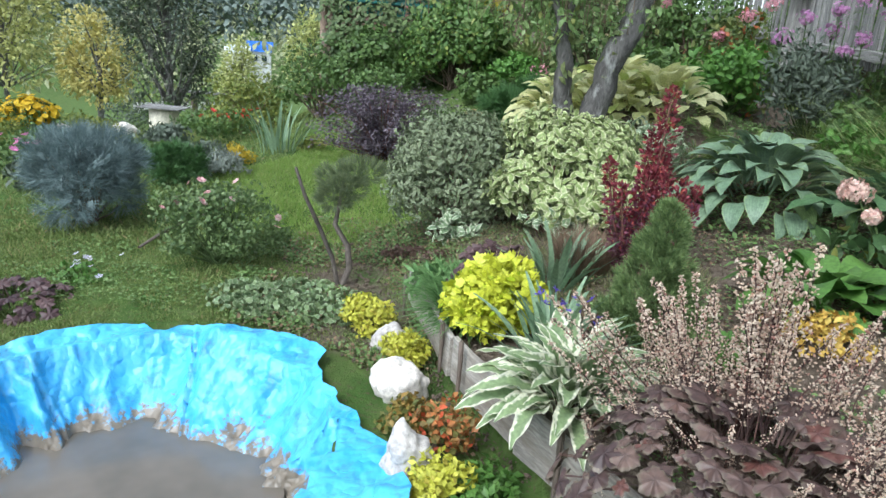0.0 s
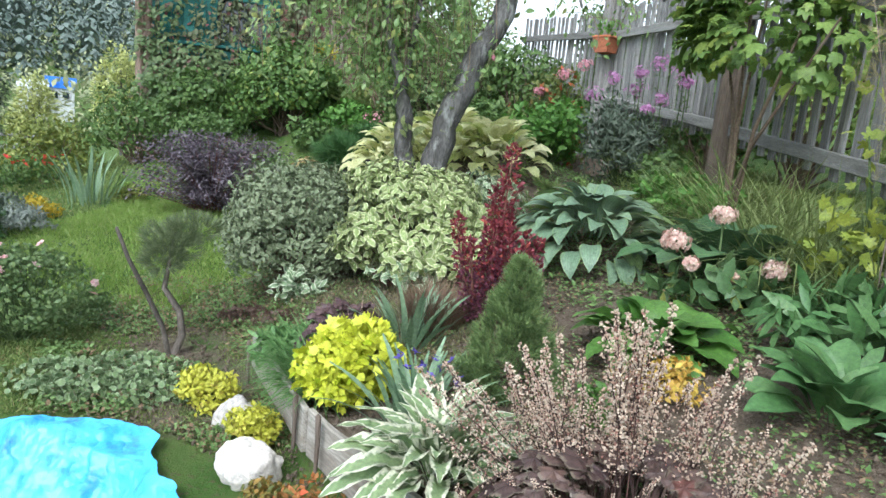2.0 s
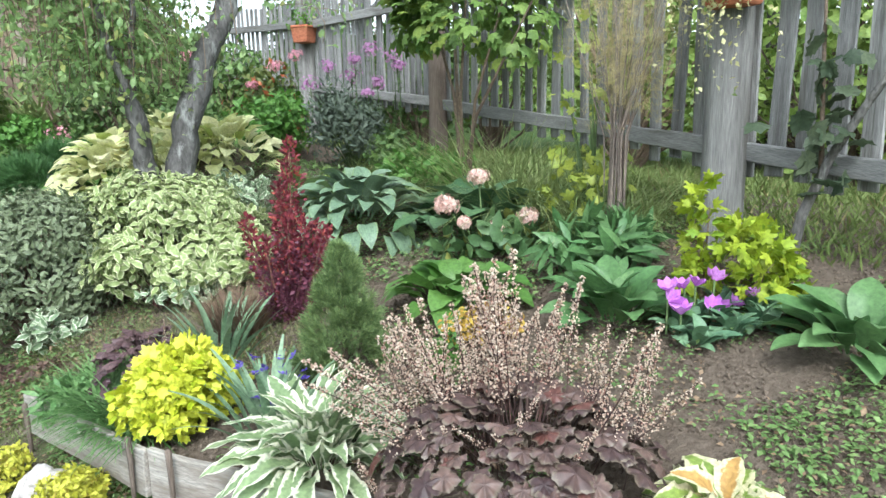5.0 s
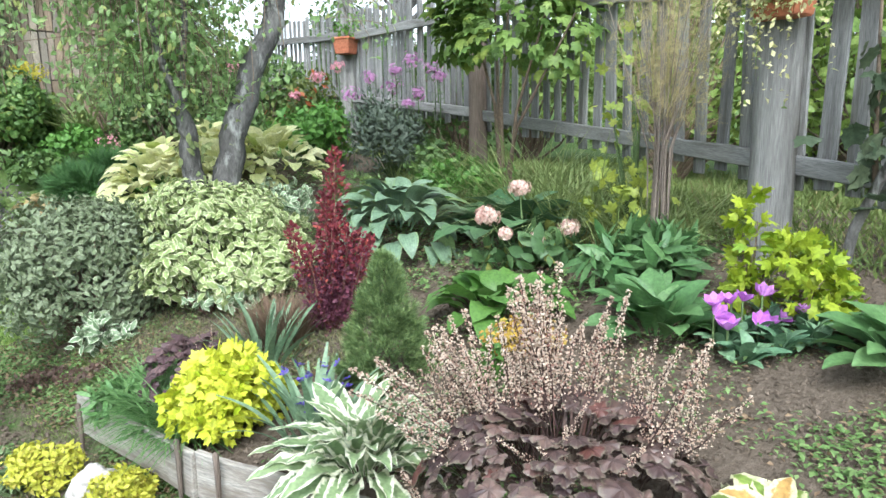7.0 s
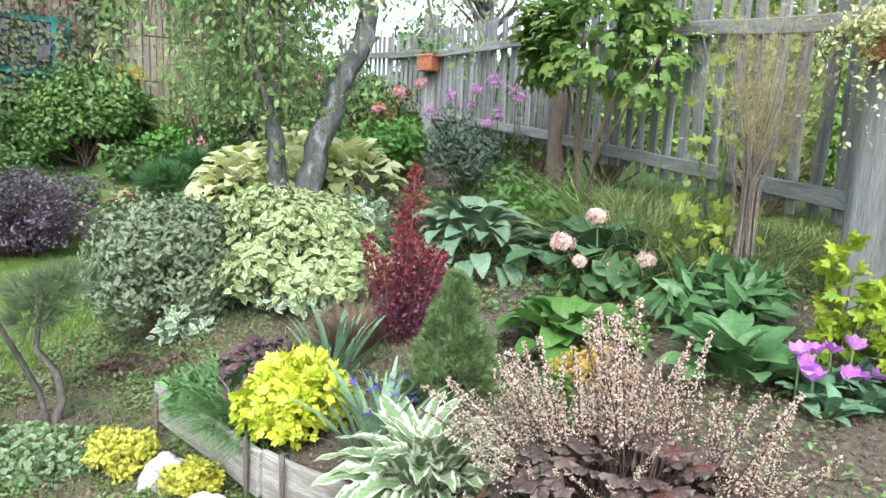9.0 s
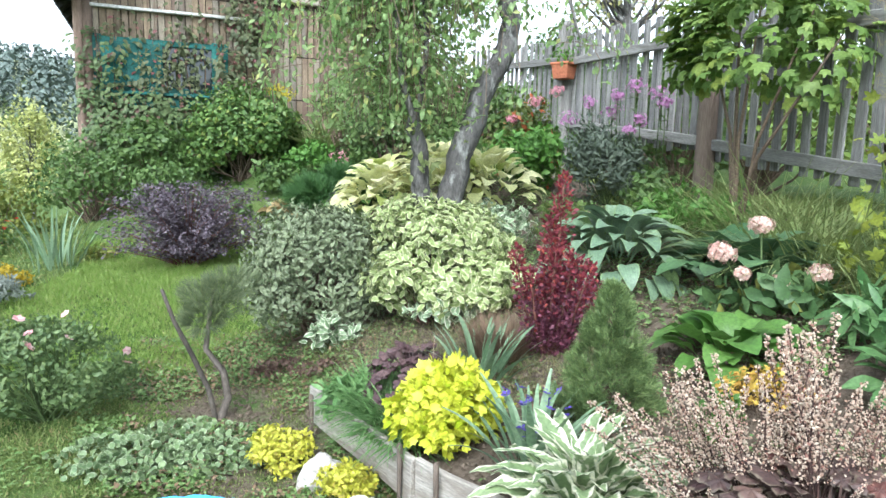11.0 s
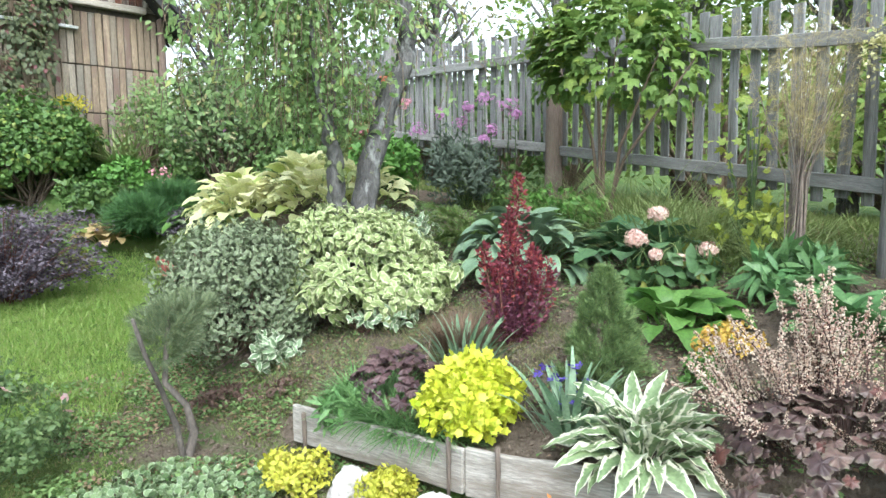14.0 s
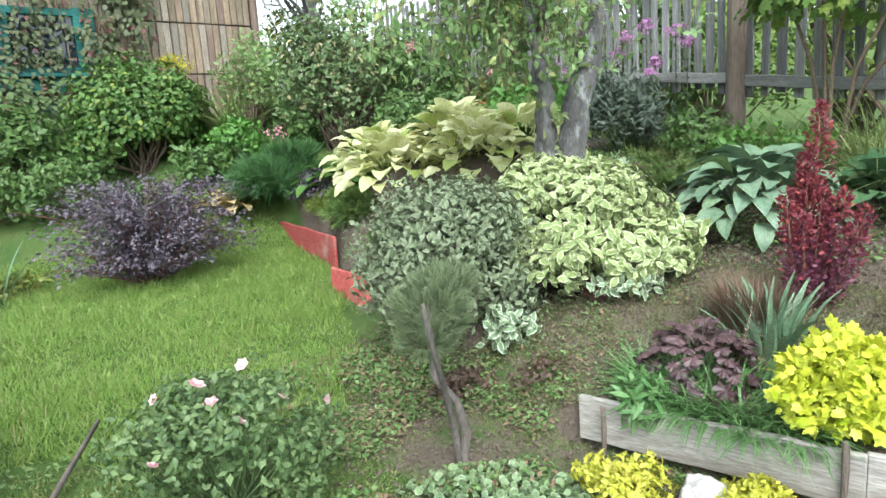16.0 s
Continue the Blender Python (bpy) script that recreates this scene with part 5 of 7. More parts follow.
part("foliage", scatter("foliage", oval, AP, AD, UP + rng.normal(size=AP.shape) * 0.6, 0.056 * rng.uniform(0.6, 1.2, len(AP)), apple_mat), tree, "thin hanging light green leaves", kind="stuff")
part("shootwork", tubes("shootwork", sl, twig, 4), tree, kind="stuff")
# ivy leaves at the trunk's foot
ivp = np.concatenate([l[0][4:13][rng.integers(0, 9, 60)] for l in (main, stub)])
ivp = ivp + sphere(len(ivp)) * 0.1
part("climber_leaves", scatter("climber_leaves", oval, ivp, sphere(len(ivp)) - (0, 0, 0.4), sphere(len(ivp)) + (0, -1, 0.3), 0.07 * rng.uniform(0.7, 1.2, len(ivp)), leaf_mat("climber_leaf", (0.16, 0.21, 0.08), (0.32, 0.36, 0.16), rough=0.5)), tree, "pale climber leaves on the trunks", kind="stuff")

# ---- behind the tree ----
butter_mat = leaf_mat("butter_yellow_leaf", (0.6, 0.64, 0.26), (0.88, 0.85, 0.55), rough=0.42, glow=0.4, third=(0.42, 0.5, 0.14))
butter = leaf_meshes(butter_mat, 5, 10, 6, length=0.31, width=0.16, peak=0.46, arch=1.3, fold=0.22, wave=0.1, stalk=0.2)
for x, y, n in ((1.25, 7.05, 90), (1.75, 6.8, 90), (1.4, 7.6, 60), (1.6, 6.3, 70), (2.05, 6.25, 60)):
    rosette("hosta", "large hosta turning butter yellow", (x, y), n, butter, -5, 80, 0.3, (0.75, 1.1), "hosta", "yellowing hostas", dome=0.26)
rosette("hosta", "hosta with large fresh green leaves behind the yellow ones", (1.35, 8.3), 50, leaf_meshes(lush_mat, 4, 10, 6, length=0.5, width=0.2, peak=0.42, arch=1.5, fold=0.22, wave=0.1, stalk=0.2), 12, 75, 0.16, (0.8, 1.15), "hosta")
tanleaf = leaf_meshes(leaf_mat("tan_leaf", (0.4, 0.3, 0.14), (0.6, 0.46, 0.26), rough=0.5, third=(0.2, 0.25, 0.06)), 3, 8, 4, length=0.34, width=0.16, peak=0.42, arch=1.4, fold=0.2, wave=0.1, stalk=0.2)
rosette("hosta", "small hosta with tan autumn leaves", (0.52, 9.35), 30, tanleaf, 10, 75, 0.1, (0.8, 1.1), "hosta")
mugo_mat = leaf_mat("mugo_needle", (0.03, 0.09, 0.025), (0.08, 0.17, 0.045), rough=0.6, glow=0.08)
bush("mugo_pine", "low broad mugo pine with dense dark needles", (1.12, 9.2), 0.62, 0.5, 0.55, tuft_long, 0.17, 1500, mugo_mat, 22, twig, category="conifer", up=0.9)
darkp = leaf_mat("dark_purple_leaf", (0.035, 0.025, 0.038), (0.11, 0.085, 0.115), rough=0.5, glow=0.15)
bush("dark_spirea", "low dark purple-leaved shrub", (1.15, 8.3), 0.38, 0.35, 0.4, oval2, 0.045, 1300, darkp, 16, twig)
bush("low_juniper", "low yellow-green juniper at the red board", (1.06, 7.95), 0.28, 0.3, 0.24, tuft, 0.08, 520, leaf_mat("yellow_green_needle", (0.14, 0.2, 0.04), (0.26, 0.32, 0.07), rough=0.6), 12, twig, category="conifer")
feather_mat = leaf_mat("juniper_spray", (0.08, 0.15, 0.04), (0.2, 0.27, 0.07), rough=0.6, glow=0.15)
t = thing("spreading_juniper", (2.55, 5.1, gzf(2.55, 5.1)), "spreading juniper with feathery yellow-green sprays", "conifer")
JP, JD, JL = [], [], []
for k in range(46):
    a = rng.uniform(0, 6.28)
    L = rng.uniform(0.35, 0.75)
    e = rng.uniform(0.2, 0.65)
    s = rng.uniform(0.15, 1, 34)
    d = np.array((math.cos(a), math.sin(a) * 0.6, e))
    q = d * (L * s)[:, None] - np.outer(s ** 2, (0, 0, 0.12))
    JP.append(q)
    JD.append(d + rng.normal(size=(34, 3)) * 0.35)
    JL.append((np.array([(0, 0, 0), d * L * 0.5, d * L - (0, 0, 0.1)]), [0.006, 0.004, 0.002]))
JP, JD = np.concatenate(JP), np.concatenate(JD)
part("sprays", scatter("sprays", tuft, JP, JD, UP + sphere(len(JP)), 0.07 * rng.uniform(0.7, 1.2, len(JP)), feather_mat), t, kind="stuff")
part("branchwork", tubes("branchwork", JL, twig, 4), t, kind="stuff")

# along the fence
mid_green = leaf_mat("mid_green_leaf", (0.06, 0.12, 0.03), (0.14, 0.22, 0.06), rough=0.5, glow=0.25)
fresh = leaf_mat("fresh_green_leaf", (0.08, 0.2, 0.03), (0.15, 0.3, 0.06), rough=0.5, glow=0.3)
rug = leaf_mat("grey_dark_leaf", (0.06, 0.085, 0.06), (0.13, 0.16, 0.12), rough=0.6, glow=0.15)
bush("fern_bush", "fresh green leafy bush in front of the far fence", (2.85, 6.9), 0.55, 0.4, 0.75, oval, 0.085, 1100, fresh, 20, green_stem)
bush("lavender_aster", "feathery grey-green aster bush beside the dark post", (3.3, 6.1), 0.42, 0.45, 0.95, slim, 0.075, 2300, rug, 22, green_stem, up=0.7)
bush("peony_bush", "mixed green bush with reddish autumn tips", (3.2, 7.7), 0.6, 0.5, 1.15, oval, 0.08, 1600, leaf_mat("reddish_green_leaf", (0.08, 0.13, 0.035), (0.2, 0.22, 0.06), rough=0.5, third=(0.45, 0.13, 0.05)), 22, green_stem)
bush("rose_hedge", "tall leafy hedge behind the fruit tree", (2.1, 9.6), 0.85, 0.6, 1.7, oval, 0.075, 3600, leaf_mat("hedge_leaf", (0.08, 0.14, 0.05), (0.2, 0.26, 0.11), rough=0.5, glow=0.3, third=(0.4, 0.36, 0.2)), 30, twig)
bush("rose_hedge", "leafy shrub in shade under the far fence", (3.3, 9.3), 0.6, 0.6, 1.5, oval, 0.08, 2000, mid_green, 24, twig)
mauve = leaf_mat("mauve_petal", (0.42, 0.16, 0.4), (0.6, 0.32, 0.55), rough=0.6, glow=0.3)
rosey = leaf_mat("rose_pink_petal", (0.6, 0.2, 0.3), (0.75, 0.4, 0.45), rough=0.6, glow=0.3)


def phlox(x, y, z, rr, n, mat, label, h=0.5):
    t = thing("phlox", (x, y, z - h), label, "flower", "phlox stems")
    v = sphere(n) * rng.uniform(0.35, 1.1, (n, 1)) * (1.1, 1, 0.8)
    part("flower_head", scatter("flower_head", star, v * rr * 1.35, np.cross(v, sphere(n)), v + UP * 0.3, 0.02 * rng.uniform(0.8, 1.2, n), mat), t, loc=(0, 0, h), kind="stuff")
    m = 26
    s = rng.uniform(0.05, 0.95, m)
    dd = sphere(m) * (1, 1, 0.3)
    part("leaves", scatter("leaves", slim, np.stack([np.zeros(m), np.zeros(m), s * h], -1), dd + UP * 0.3, UP + dd * 0.2, 0.09 * rng.uniform(0.7, 1.1, m), mid_green), t)
    part("stem", tubes("stem", [(np.array([(0, 0, -0.4), (0.01, 0, h * 0.5), (0, 0, h)]), 0.005)], green_stem, 5), t)


for x, y, z, rr, m_ in ((3.5, 6.0, 2.3, 0.08, mauve), (3.55, 5.6, 2.1, 0.05, mauve), (3.4, 6.15, 2.2, 0.05, mauve), (3.3, 6.5, 2.15, 0.06, mauve), (3.2, 7.0, 2.3, 0.06, rosey), (3.35, 5.85, 1.85, 0.05, mauve), (2.9, 7.5, 2.0, 0.05, rosey), (3.6, 5.75, 2.22, 0.08, mauve), (3.45, 6.3, 2.05, 0.08, mauve), (3.5, 5.9, 1.95, 0.06, mauve), (3.3, 6.9, 2.0, 0.08, mauve), (3.1, 7.3, 2.2, 0.06, rosey), (2.6, 8.6, 2.4, 0.06, rosey), (2.1, 11.2, 2.1, 0.11, mauve), (2.25, 11.0, 1.95, 0.09, mauve), (1.35, 9.75, 1.5, 0.13, rosey), (1.7, 10.9, 2.0, 0.08, mauve), (2.5, 10.4, 2.1, 0.07, mauve)):
    phlox(x, y, z, rr, 46, m_, "tall phlox stem with a %s flower head" % ("mauve" if m_ is mauve else "rose-pink"))

# climbing vine on the fence
vine_mat = leaf_mat("vine_leaf", (0.12, 0.22, 0.05), (0.25, 0.35, 0.09), rough=0.5, glow=0.4, third=(0.3, 0.38, 0.08))
vx, vy = 3.08, 4.15
t = thing("hazel_tree", (vx, vy, gzf(vx, vy) - 0.03), "young multi-stemmed tree with broad green leaves", "tree")
vz = t.location.z
L = []
for ex, ey, ez in ((3.02, 3.6, 2.5), (3.1, 4.3, 2.9), (3.0, 4.0, 2.6), (3.15, 4.7, 2.7), (2.92, 3.3, 2.3)):
    e = np.array((ex - vx, ey - vy, ez - vz))
    L.append((np.array([rng.normal(size=3) * (0.03, 0.03, 0), e * (0.3, 0.3, 0.5) + rng.normal(size=3) * 0.03, e]), [0.018, 0.014, 0.006]))
for l in L:
    part("stem", tubes("stem", [l], twig, 6, 0.06), t)
vp, vo, _ = lobes_of(900, 0.42, 1.0, 1.35, 30, 0.28, -0.9)
vp = vp + (0.0, -0.02, 0.92)
part("foliage", scatter("foliage", maple_t(0.3, 0.35), vp, vo + sphere(len(vp)) * 0.6 - (0, 0, 0.5), vo + UP * 1.5, 0.12 * rng.uniform(0.6, 1.25, len(vp)), vine_mat), t, kind="stuff")

# tall grass and dry stalks in front of the fence
hay = leaf_mat("pale_grass", (0.19, 0.26, 0.085), (0.33, 0.38, 0.16), rough=0.6, glow=0.3)
for x, y, n, l in ((3.0, 3.35, 420, 0.75), (3.2, 4.6, 200, 0.6), (3.0, 2.75, 240, 0.55), (3.1, 3.8, 340, 0.8)):
    blades("tall_grass", "tuft of tall pale wild grass by the fence", (x, y), n, l, 0.009, hay, 0.34, 1.3, droop=0.75)
straw = stuff_mat("dry_stalk", (0.13, 0.105, 0.09), (0.25, 0.2, 0.165), 6, 0.8, 0.3, 50)
t = thing("asparagus", (2.74, 2.5, gzf(2.74, 2.5)), "tied bundle of dry stalks with wispy yellow tops", "perennial")
L, AP, AD = [], [], []
for k in range(34):
    a = rng.uniform(0, 6.28)
    b = np.array((math.cos(a), math.sin(a), 0)) * 0.05
    e = np.array((rng.normal() * 0.14, rng.normal() * 0.14, rng.uniform(1.1, 1.6)))
    L.append((np.array([b, b * 0.5 + (0, 0, 0.62) + e * (0.12, 0.12, 0), e]), [0.006, 0.005, 0.002]))
    s = rng.uniform(0.62, 1.05, 26)
    AP.append(np.outer(s, e) + sphere(26) * 0.07)
    AD.append(sphere(26) + UP * 0.6)
for l in L:
    part("stalk", tubes("stalk", [l], straw, 4), t)
part("fronds", scatter("fronds", brush_t(6, 0.018, 0.9), np.concatenate(AP), np.concatenate(AD), sphere(len(L) * 26), np.full(len(L) * 26, 0.09), leaf_mat("yellow_frond", (0.36, 0.3, 0.14), (0.54, 0.46, 0.24), rough=0.7, glow=0.3)), t, kind="stuff")

# sapling by the fence
t = thing("sapling", (2.84, 1.58, gzf(2.84, 1.58)), "bare grey sapling trunk with a few dark leaves", "tree")
part("trunk", tubes("trunk", [(np.array([(0, 0, -0.05), (-0.01, -0.05, 0.25), (-0.04, -0.16, 0.52), (-0.075, -0.29, 0.74), (-0.11, -0.42, 0.94), (-0.17, -0.66, 1.3)]), [0.028, 0.024, 0.021, 0.017, 0.014, 0.009])], bark, 10, 0.08), t)
part("limb", tubes("limb", [(np.array([(-0.03, -0.13, 0.44), (-0.04, -0.12, 0.6), (-0.04, -0.1, 0.95), (-0.04, -0.08, 1.4)]), [0.016, 0.011, 0.009, 0.005])], twig, 7, 0.05), t)
v = rng.normal(size=(34, 3)) * (0.05, 0.08, 0.26) + (-0.06, -0.14, 0.72)
part("foliage", scatter("foliage", maple_t(0.15, 0.3), v, sphere(34) - (0, 0, 0.4), sphere(34) + UP, 0.12 * rng.uniform(0.7, 1.2, 34), leaf_mat("dull_dark_leaf", (0.055, 0.085, 0.05), (0.13, 0.16, 0.09), rough=0.5)), t, kind="stuff")

# clay planters on the posts
clay = stuff_mat("terracotta", (0.4, 0.13, 0.07), (0.5, 0.19, 0.1), 6, 0.75, 0.2, 40)


def planter(x, y, z, w, d, h, label, yaw=0.0):
    t = thing("flower_box", (x, y, z), label, "planter", "hanging planters")
    t.rotation_euler = (0, 0, yaw)
    bm = bmesh.new()
    bmesh.ops.create_cube(bm, size=1.0)
    for v in bm.verts:
        k = 1.0 if v.co.z > 0 else 0.8
        v.co = Vector((v.co.x * w * k, v.co.y * d * k, (v.co.z + 0.5) * h))
    top = [f for f in bm.faces if f.normal.z > 0.9]
    bmesh.ops.inset_region(bm, faces=top, thickness=0.018)
    bmesh.ops.translate(bm, verts=list({v for f in top for v in f.verts}), vec=(0, 0, -h * 0.3))
    bmesh.ops.bevel(bm, geom=bm.edges[:], offset=0.006, segments=2, affect="EDGES")
    me = bpy.data.meshes.new("box")
    bm.to_mesh(me)
    bm.free()
    me.materials.append(clay)
    part("box", me, t, "terracotta-red box")
    part("rim", block("rim", (w * 1.06, d * 1.08, h * 0.12), clay, 0.006, (0, 0, h * 0.9)), t)
    return t


trail_mat = leaf_mat("pale_yellow_leaf", (0.5, 0.48, 0.2), (0.74, 0.7, 0.42), rough=0.5, glow=0.3, third=(0.25, 0.36, 0.1))
bx = planter(2.85, 1.93, 2.07, 0.27, 0.18, 0.17, "terracotta flower box with trailing pale creeping jenny", math.atan2(3.23, 0.72))
P = []
for k in range(26):
    a0 = np.array((rng.uniform(-0.24, 0.24), rng.uniform(-0.02, 0.12), 0.18))
    Lk = 0.12 + 0.6 * rng.uniform() ** 2
    s = np.linspace(0, 1, int(12 + Lk * 34))
    o = rng.normal(size=2) * 0.06
    P.append(a0 + np.stack([o[0] * s, 0.08 * np.sin(np.minimum(s * 3, 1.57)) + o[1] * s, 0.05 * np.sin(s * 3) - Lk * s], -1) + rng.normal(size=(len(s), 3)) * 0.01)
for k in range(70):
    a0 = np.array((rng.uniform(-0.17, 0.17), rng.uniform(0.04, 0.12), 0.17))
    s = np.linspace(0, 1, 9)
    P.append(a0 + np.stack([rng.normal() * 0.05 * s, 0.05 * np.sin(s * 3), 0.03 * np.sin(s * 3) - rng.uniform(0.04, 0.17) * s], -1) + rng.normal(size=(9, 3)) * 0.01)
P = np.concatenate(P + [rng.normal(size=(420, 3)) * (0.13, 0.07, 0.05) + (0, 0, 0.23)])
part("plant", scatter("plant", oval2, P, sphere(len(P)) - (0, 0, 0.2), sphere(len(P)) + UP, 0.03 * rng.uniform(0.7, 1.2, len(P)), trail_mat), bx, "trailing pale yellow leaves", kind="stuff")
pot = planter(4.1, 8.42, 2.62, 0.26, 0.26, 0.22, "clay pot hung on the far fence post", 0.5)
v = rng.normal(size=(160, 3)) * (0.1, 0.1, 0.09) + (0, 0, 0.3)
part("plant", scatter("plant", oval, v, sphere(160) + UP * 0.5, sphere(160) + UP, 0.05 * rng.uniform(0.7, 1.2, 160), fresh), pot, "small green plant", kind="stuff")

# ---- lawn side ----
purp = leaf_mat("purple_grey_leaf", (0.065, 0.05, 0.07), (0.19, 0.155, 0.19), rough=0.55, glow=0.12)
t = thing("purple_barberry", (-0.68, 8.05, gzf(-0.68, 8.05) - 0.03), "wide mound of arching purple-grey barberry", "shrub")
P, D, L = [], [], []
for k in range(300):
    a = rng.uniform(0, 6.283)
    reach, h = rng.uniform(0.2, 1.0), rng.uniform(0.25, 0.95)
    s = rng.uniform(0.25, 1, 46)
    q = np.stack([reach * s * math.cos(a), reach * s * math.sin(a) * 0.75, h * np.sin(np.minimum(s * (1.9 if reach > 0.5 else 1.5), 2.6))], -1)
    P.append(q + rng.normal(size=q.shape) * 0.025)
    D.append(np.tile((math.cos(a), math.sin(a) * 0.75, 0.1), (46, 1)) + rng.normal(size=q.shape) * 0.5)
    if k % 3 == 0:
        ss_ = np.linspace(0, 1, 5)
        L.append((np.stack([reach * ss_ * math.cos(a), reach * ss_ * math.sin(a) * 0.75, h * np.sin(ss_ * 1.5)], -1), [0.008, 0.006, 0.005, 0.003, 0.002]))
P, D = np.concatenate(P), np.concatenate(D)
part("foliage", scatter("foliage", oval2, P, D, UP + rng.normal(size=P.shape) * 0.6, 0.04 * rng.uniform(0.6, 1.2, len(P)), purp), t, kind="stuff")
part("branchwork", tubes("branchwork", L, red_stem, 5), t, kind="stuff")

# little trained pine with a bare slanting stem
pine_bark = stuff_mat("dark_pine_bark", (0.07, 0.06, 0.052), (0.17, 0.145, 0.125), 7, 0.95, 0.8, 40, (2, 2, 0.7))
pine_mat = leaf_mat("grey_pine_needle", (0.1, 0.14, 0.07), (0.22, 0.26, 0.13), rough=0.6, glow=0.15)
t = thing("trained_pine", (-0.51, 4.1, gzf(-0.51, 4.1) - 0.02), "little trained pine with flat needle pads and a bare stem", "conifer")
part("stem", tubes("stem", [(np.array([(0.0, 0, -0.03), (-0.04, -0.03, 0.2), (-0.12, -0.08, 0.42), (-0.2, -0.13, 0.62), (-0.25, -0.16, 0.79)]), [0.016, 0.015, 0.013, 0.011, 0.009])], pine_bark, 8, 0.08), t, "dead slanting stem without bark")
part("trunk", tubes("trunk", [(np.array([(0.0, 0, -0.03), (0.06, 0.02, 0.13), (0.04, 0.05, 0.27), (-0.05, 0.08, 0.4), (-0.02, 0.12, 0.6), (0.0, 0.12, 0.72)]), [0.026, 0.022, 0.019, 0.016, 0.012, 0.008])], pine_bark, 8, 0.1), t)
pads = []
for cx, cy, cz, rr in ((-0.02, 0.12, 0.7, 0.13), (0.1, 0.16, 0.74, 0.12), (-0.06, 0.1, 0.56, 0.09), (0.0, 0.12, 0.63, 0.13)):
    v = sphere(150)
    pads.append((v * (rr, rr, rr * 0.45) + (cx, cy, cz), v + UP * 0.7))
part("needles", scatter("needles", tuft_long, np.concatenate([p for p, _ in pads]), np.concatenate([d for _, d in pads]), sphere(600), np.full(600, 0.07), pine_mat), t, kind="stuff")

# rose bush
rose_leaf = leaf_mat("rose_leaf", (0.08, 0.14, 0.05), (0.19, 0.26, 0.1), rough=0.5, glow=0.3)
blush = leaf_mat("blush_petal", (0.75, 0.36, 0.4), (0.86, 0.68, 0.68), rough=0.6, glow=0.3)
rose = bush("rose_bush", "loose rose bush with small pale pink blossoms", (-1.38, 4.36), 0.58, 0.5, 0.66, oval2, 0.033, 3900, rose_leaf, 60, green_stem, fill=0.2, up=0.3)
rz = rose.location.z
double = star_t(9, 0.6, 0.5)
outer, inner = star_t(6, 0.95, 0.3), star_t(5, 0.9, 0.75)
rose_t = (np.concatenate([outer[0], inner[0] * 0.6]), np.concatenate([outer[1], inner[1] + len(outer[0])]), np.concatenate([outer[2], inner[2]]))
for x, y, z in ((-1.47, 4.2, 0.66), (-1.4, 4.02, 0.56), (-1.43, 4.2, 0.58), (-1.62, 4.15, 0.52), (-0.97, 4.2, 0.38)):
    flowers(rose, [(x + 1.38, y - 4.25, z - rz)], rose_t, 0.036, blush, label="pale pink rose blossom", face=0.5)

# clumps left of the lawn
blu = leaf_mat("blue_needle", (0.09, 0.14, 0.145), (0.22, 0.29, 0.3), rough=0.6, glow=0.08)
bush("blue_pine", "broad dwarf pine with blue-grey needles", (-2.62, 5.0), 0.53, 0.48, 0.82, brush_t(10, 0.035, 0.6), 0.11, 2400, blu, 46, twig, category="conifer", up=0.5, fill=0.26)
bush("dark_conifer", "dark green upright dwarf conifer", (-2.5, 6.4), 0.28, 0.3, 0.42, tuft, 0.08, 900, mugo_mat, 14, twig, category="conifer", up=0.9)
bush("golden_sedum", "low mustard-yellow cushion plant", (-2.28, 7.5), 0.26, 0.22, 0.24, oval2, 0.035, 600, leaf_mat("mustard_leaf", (0.42, 0.3, 0.02), (0.55, 0.42, 0.04), rough=0.6), 10, green_stem, category="perennial")
bush("silver_plant", "low cushion of silver-grey leaves", (-2.25, 6.85), 0.32, 0.25, 0.26, slim, 0.07, 600, leaf_mat("silver_leaf", (0.2, 0.24, 0.21), (0.36, 0.39, 0.35), rough=0.7), 12, green_stem, category="perennial")
bush("silver_plant", "dull grey-green cushion plant", (-2.5, 7.1), 0.32, 0.3, 0.34, slim, 0.07, 600, rug, 12, green_stem, category="perennial")
rosette("iris", "clump of tall stiff iris blades at the lawn's edge", (-2.0, 8.2), 30, leaf_meshes(iris_mat, 3, 6, 2, length=0.7, width=0.035, peak=0.35, arch=0.35, fold=0.2, wave=0.0, stalk=0.0), 62, 88, 0.22, (0.7, 1.0), "iris", leaf="blade")
t = bush("red_flower_bed", "low plants with small red blossoms", (-2.9, 9.2), 0.5, 0.4, 0.45, oval2, 0.06, 700, mid_green, 16, green_stem, category="perennial")
redp = leaf_mat("scarlet_petal", (0.55, 0.03, 0.03), (0.7, 0.08, 0.06), rough=0.6)
for k in range(16):
    flowers(t, [(rng.uniform(-0.4, 0.4), rng.uniform(-0.35, 0.2), rng.uniform(0.34, 0.5))], star, 0.04, redp, label="scarlet blossom")
yel_green = leaf_mat("yellowish_green_leaf", (0.12, 0.17, 0.035), (0.26, 0.28, 0.06), rough=0.5, glow=0.25)
bush("garden_shrub", "rounded yellowish-green garden shrub", (-3.1, 10.6), 0.75, 0.55, 1.05, oval2, 0.07, 1800, yel_green, 22, twig)
bush("garden_shrub", "mid-green shrub at the house corner", (-1.9, 10.4), 0.8, 0.6, 1.2, oval2, 0.07, 2200, mid_green, 24, twig)
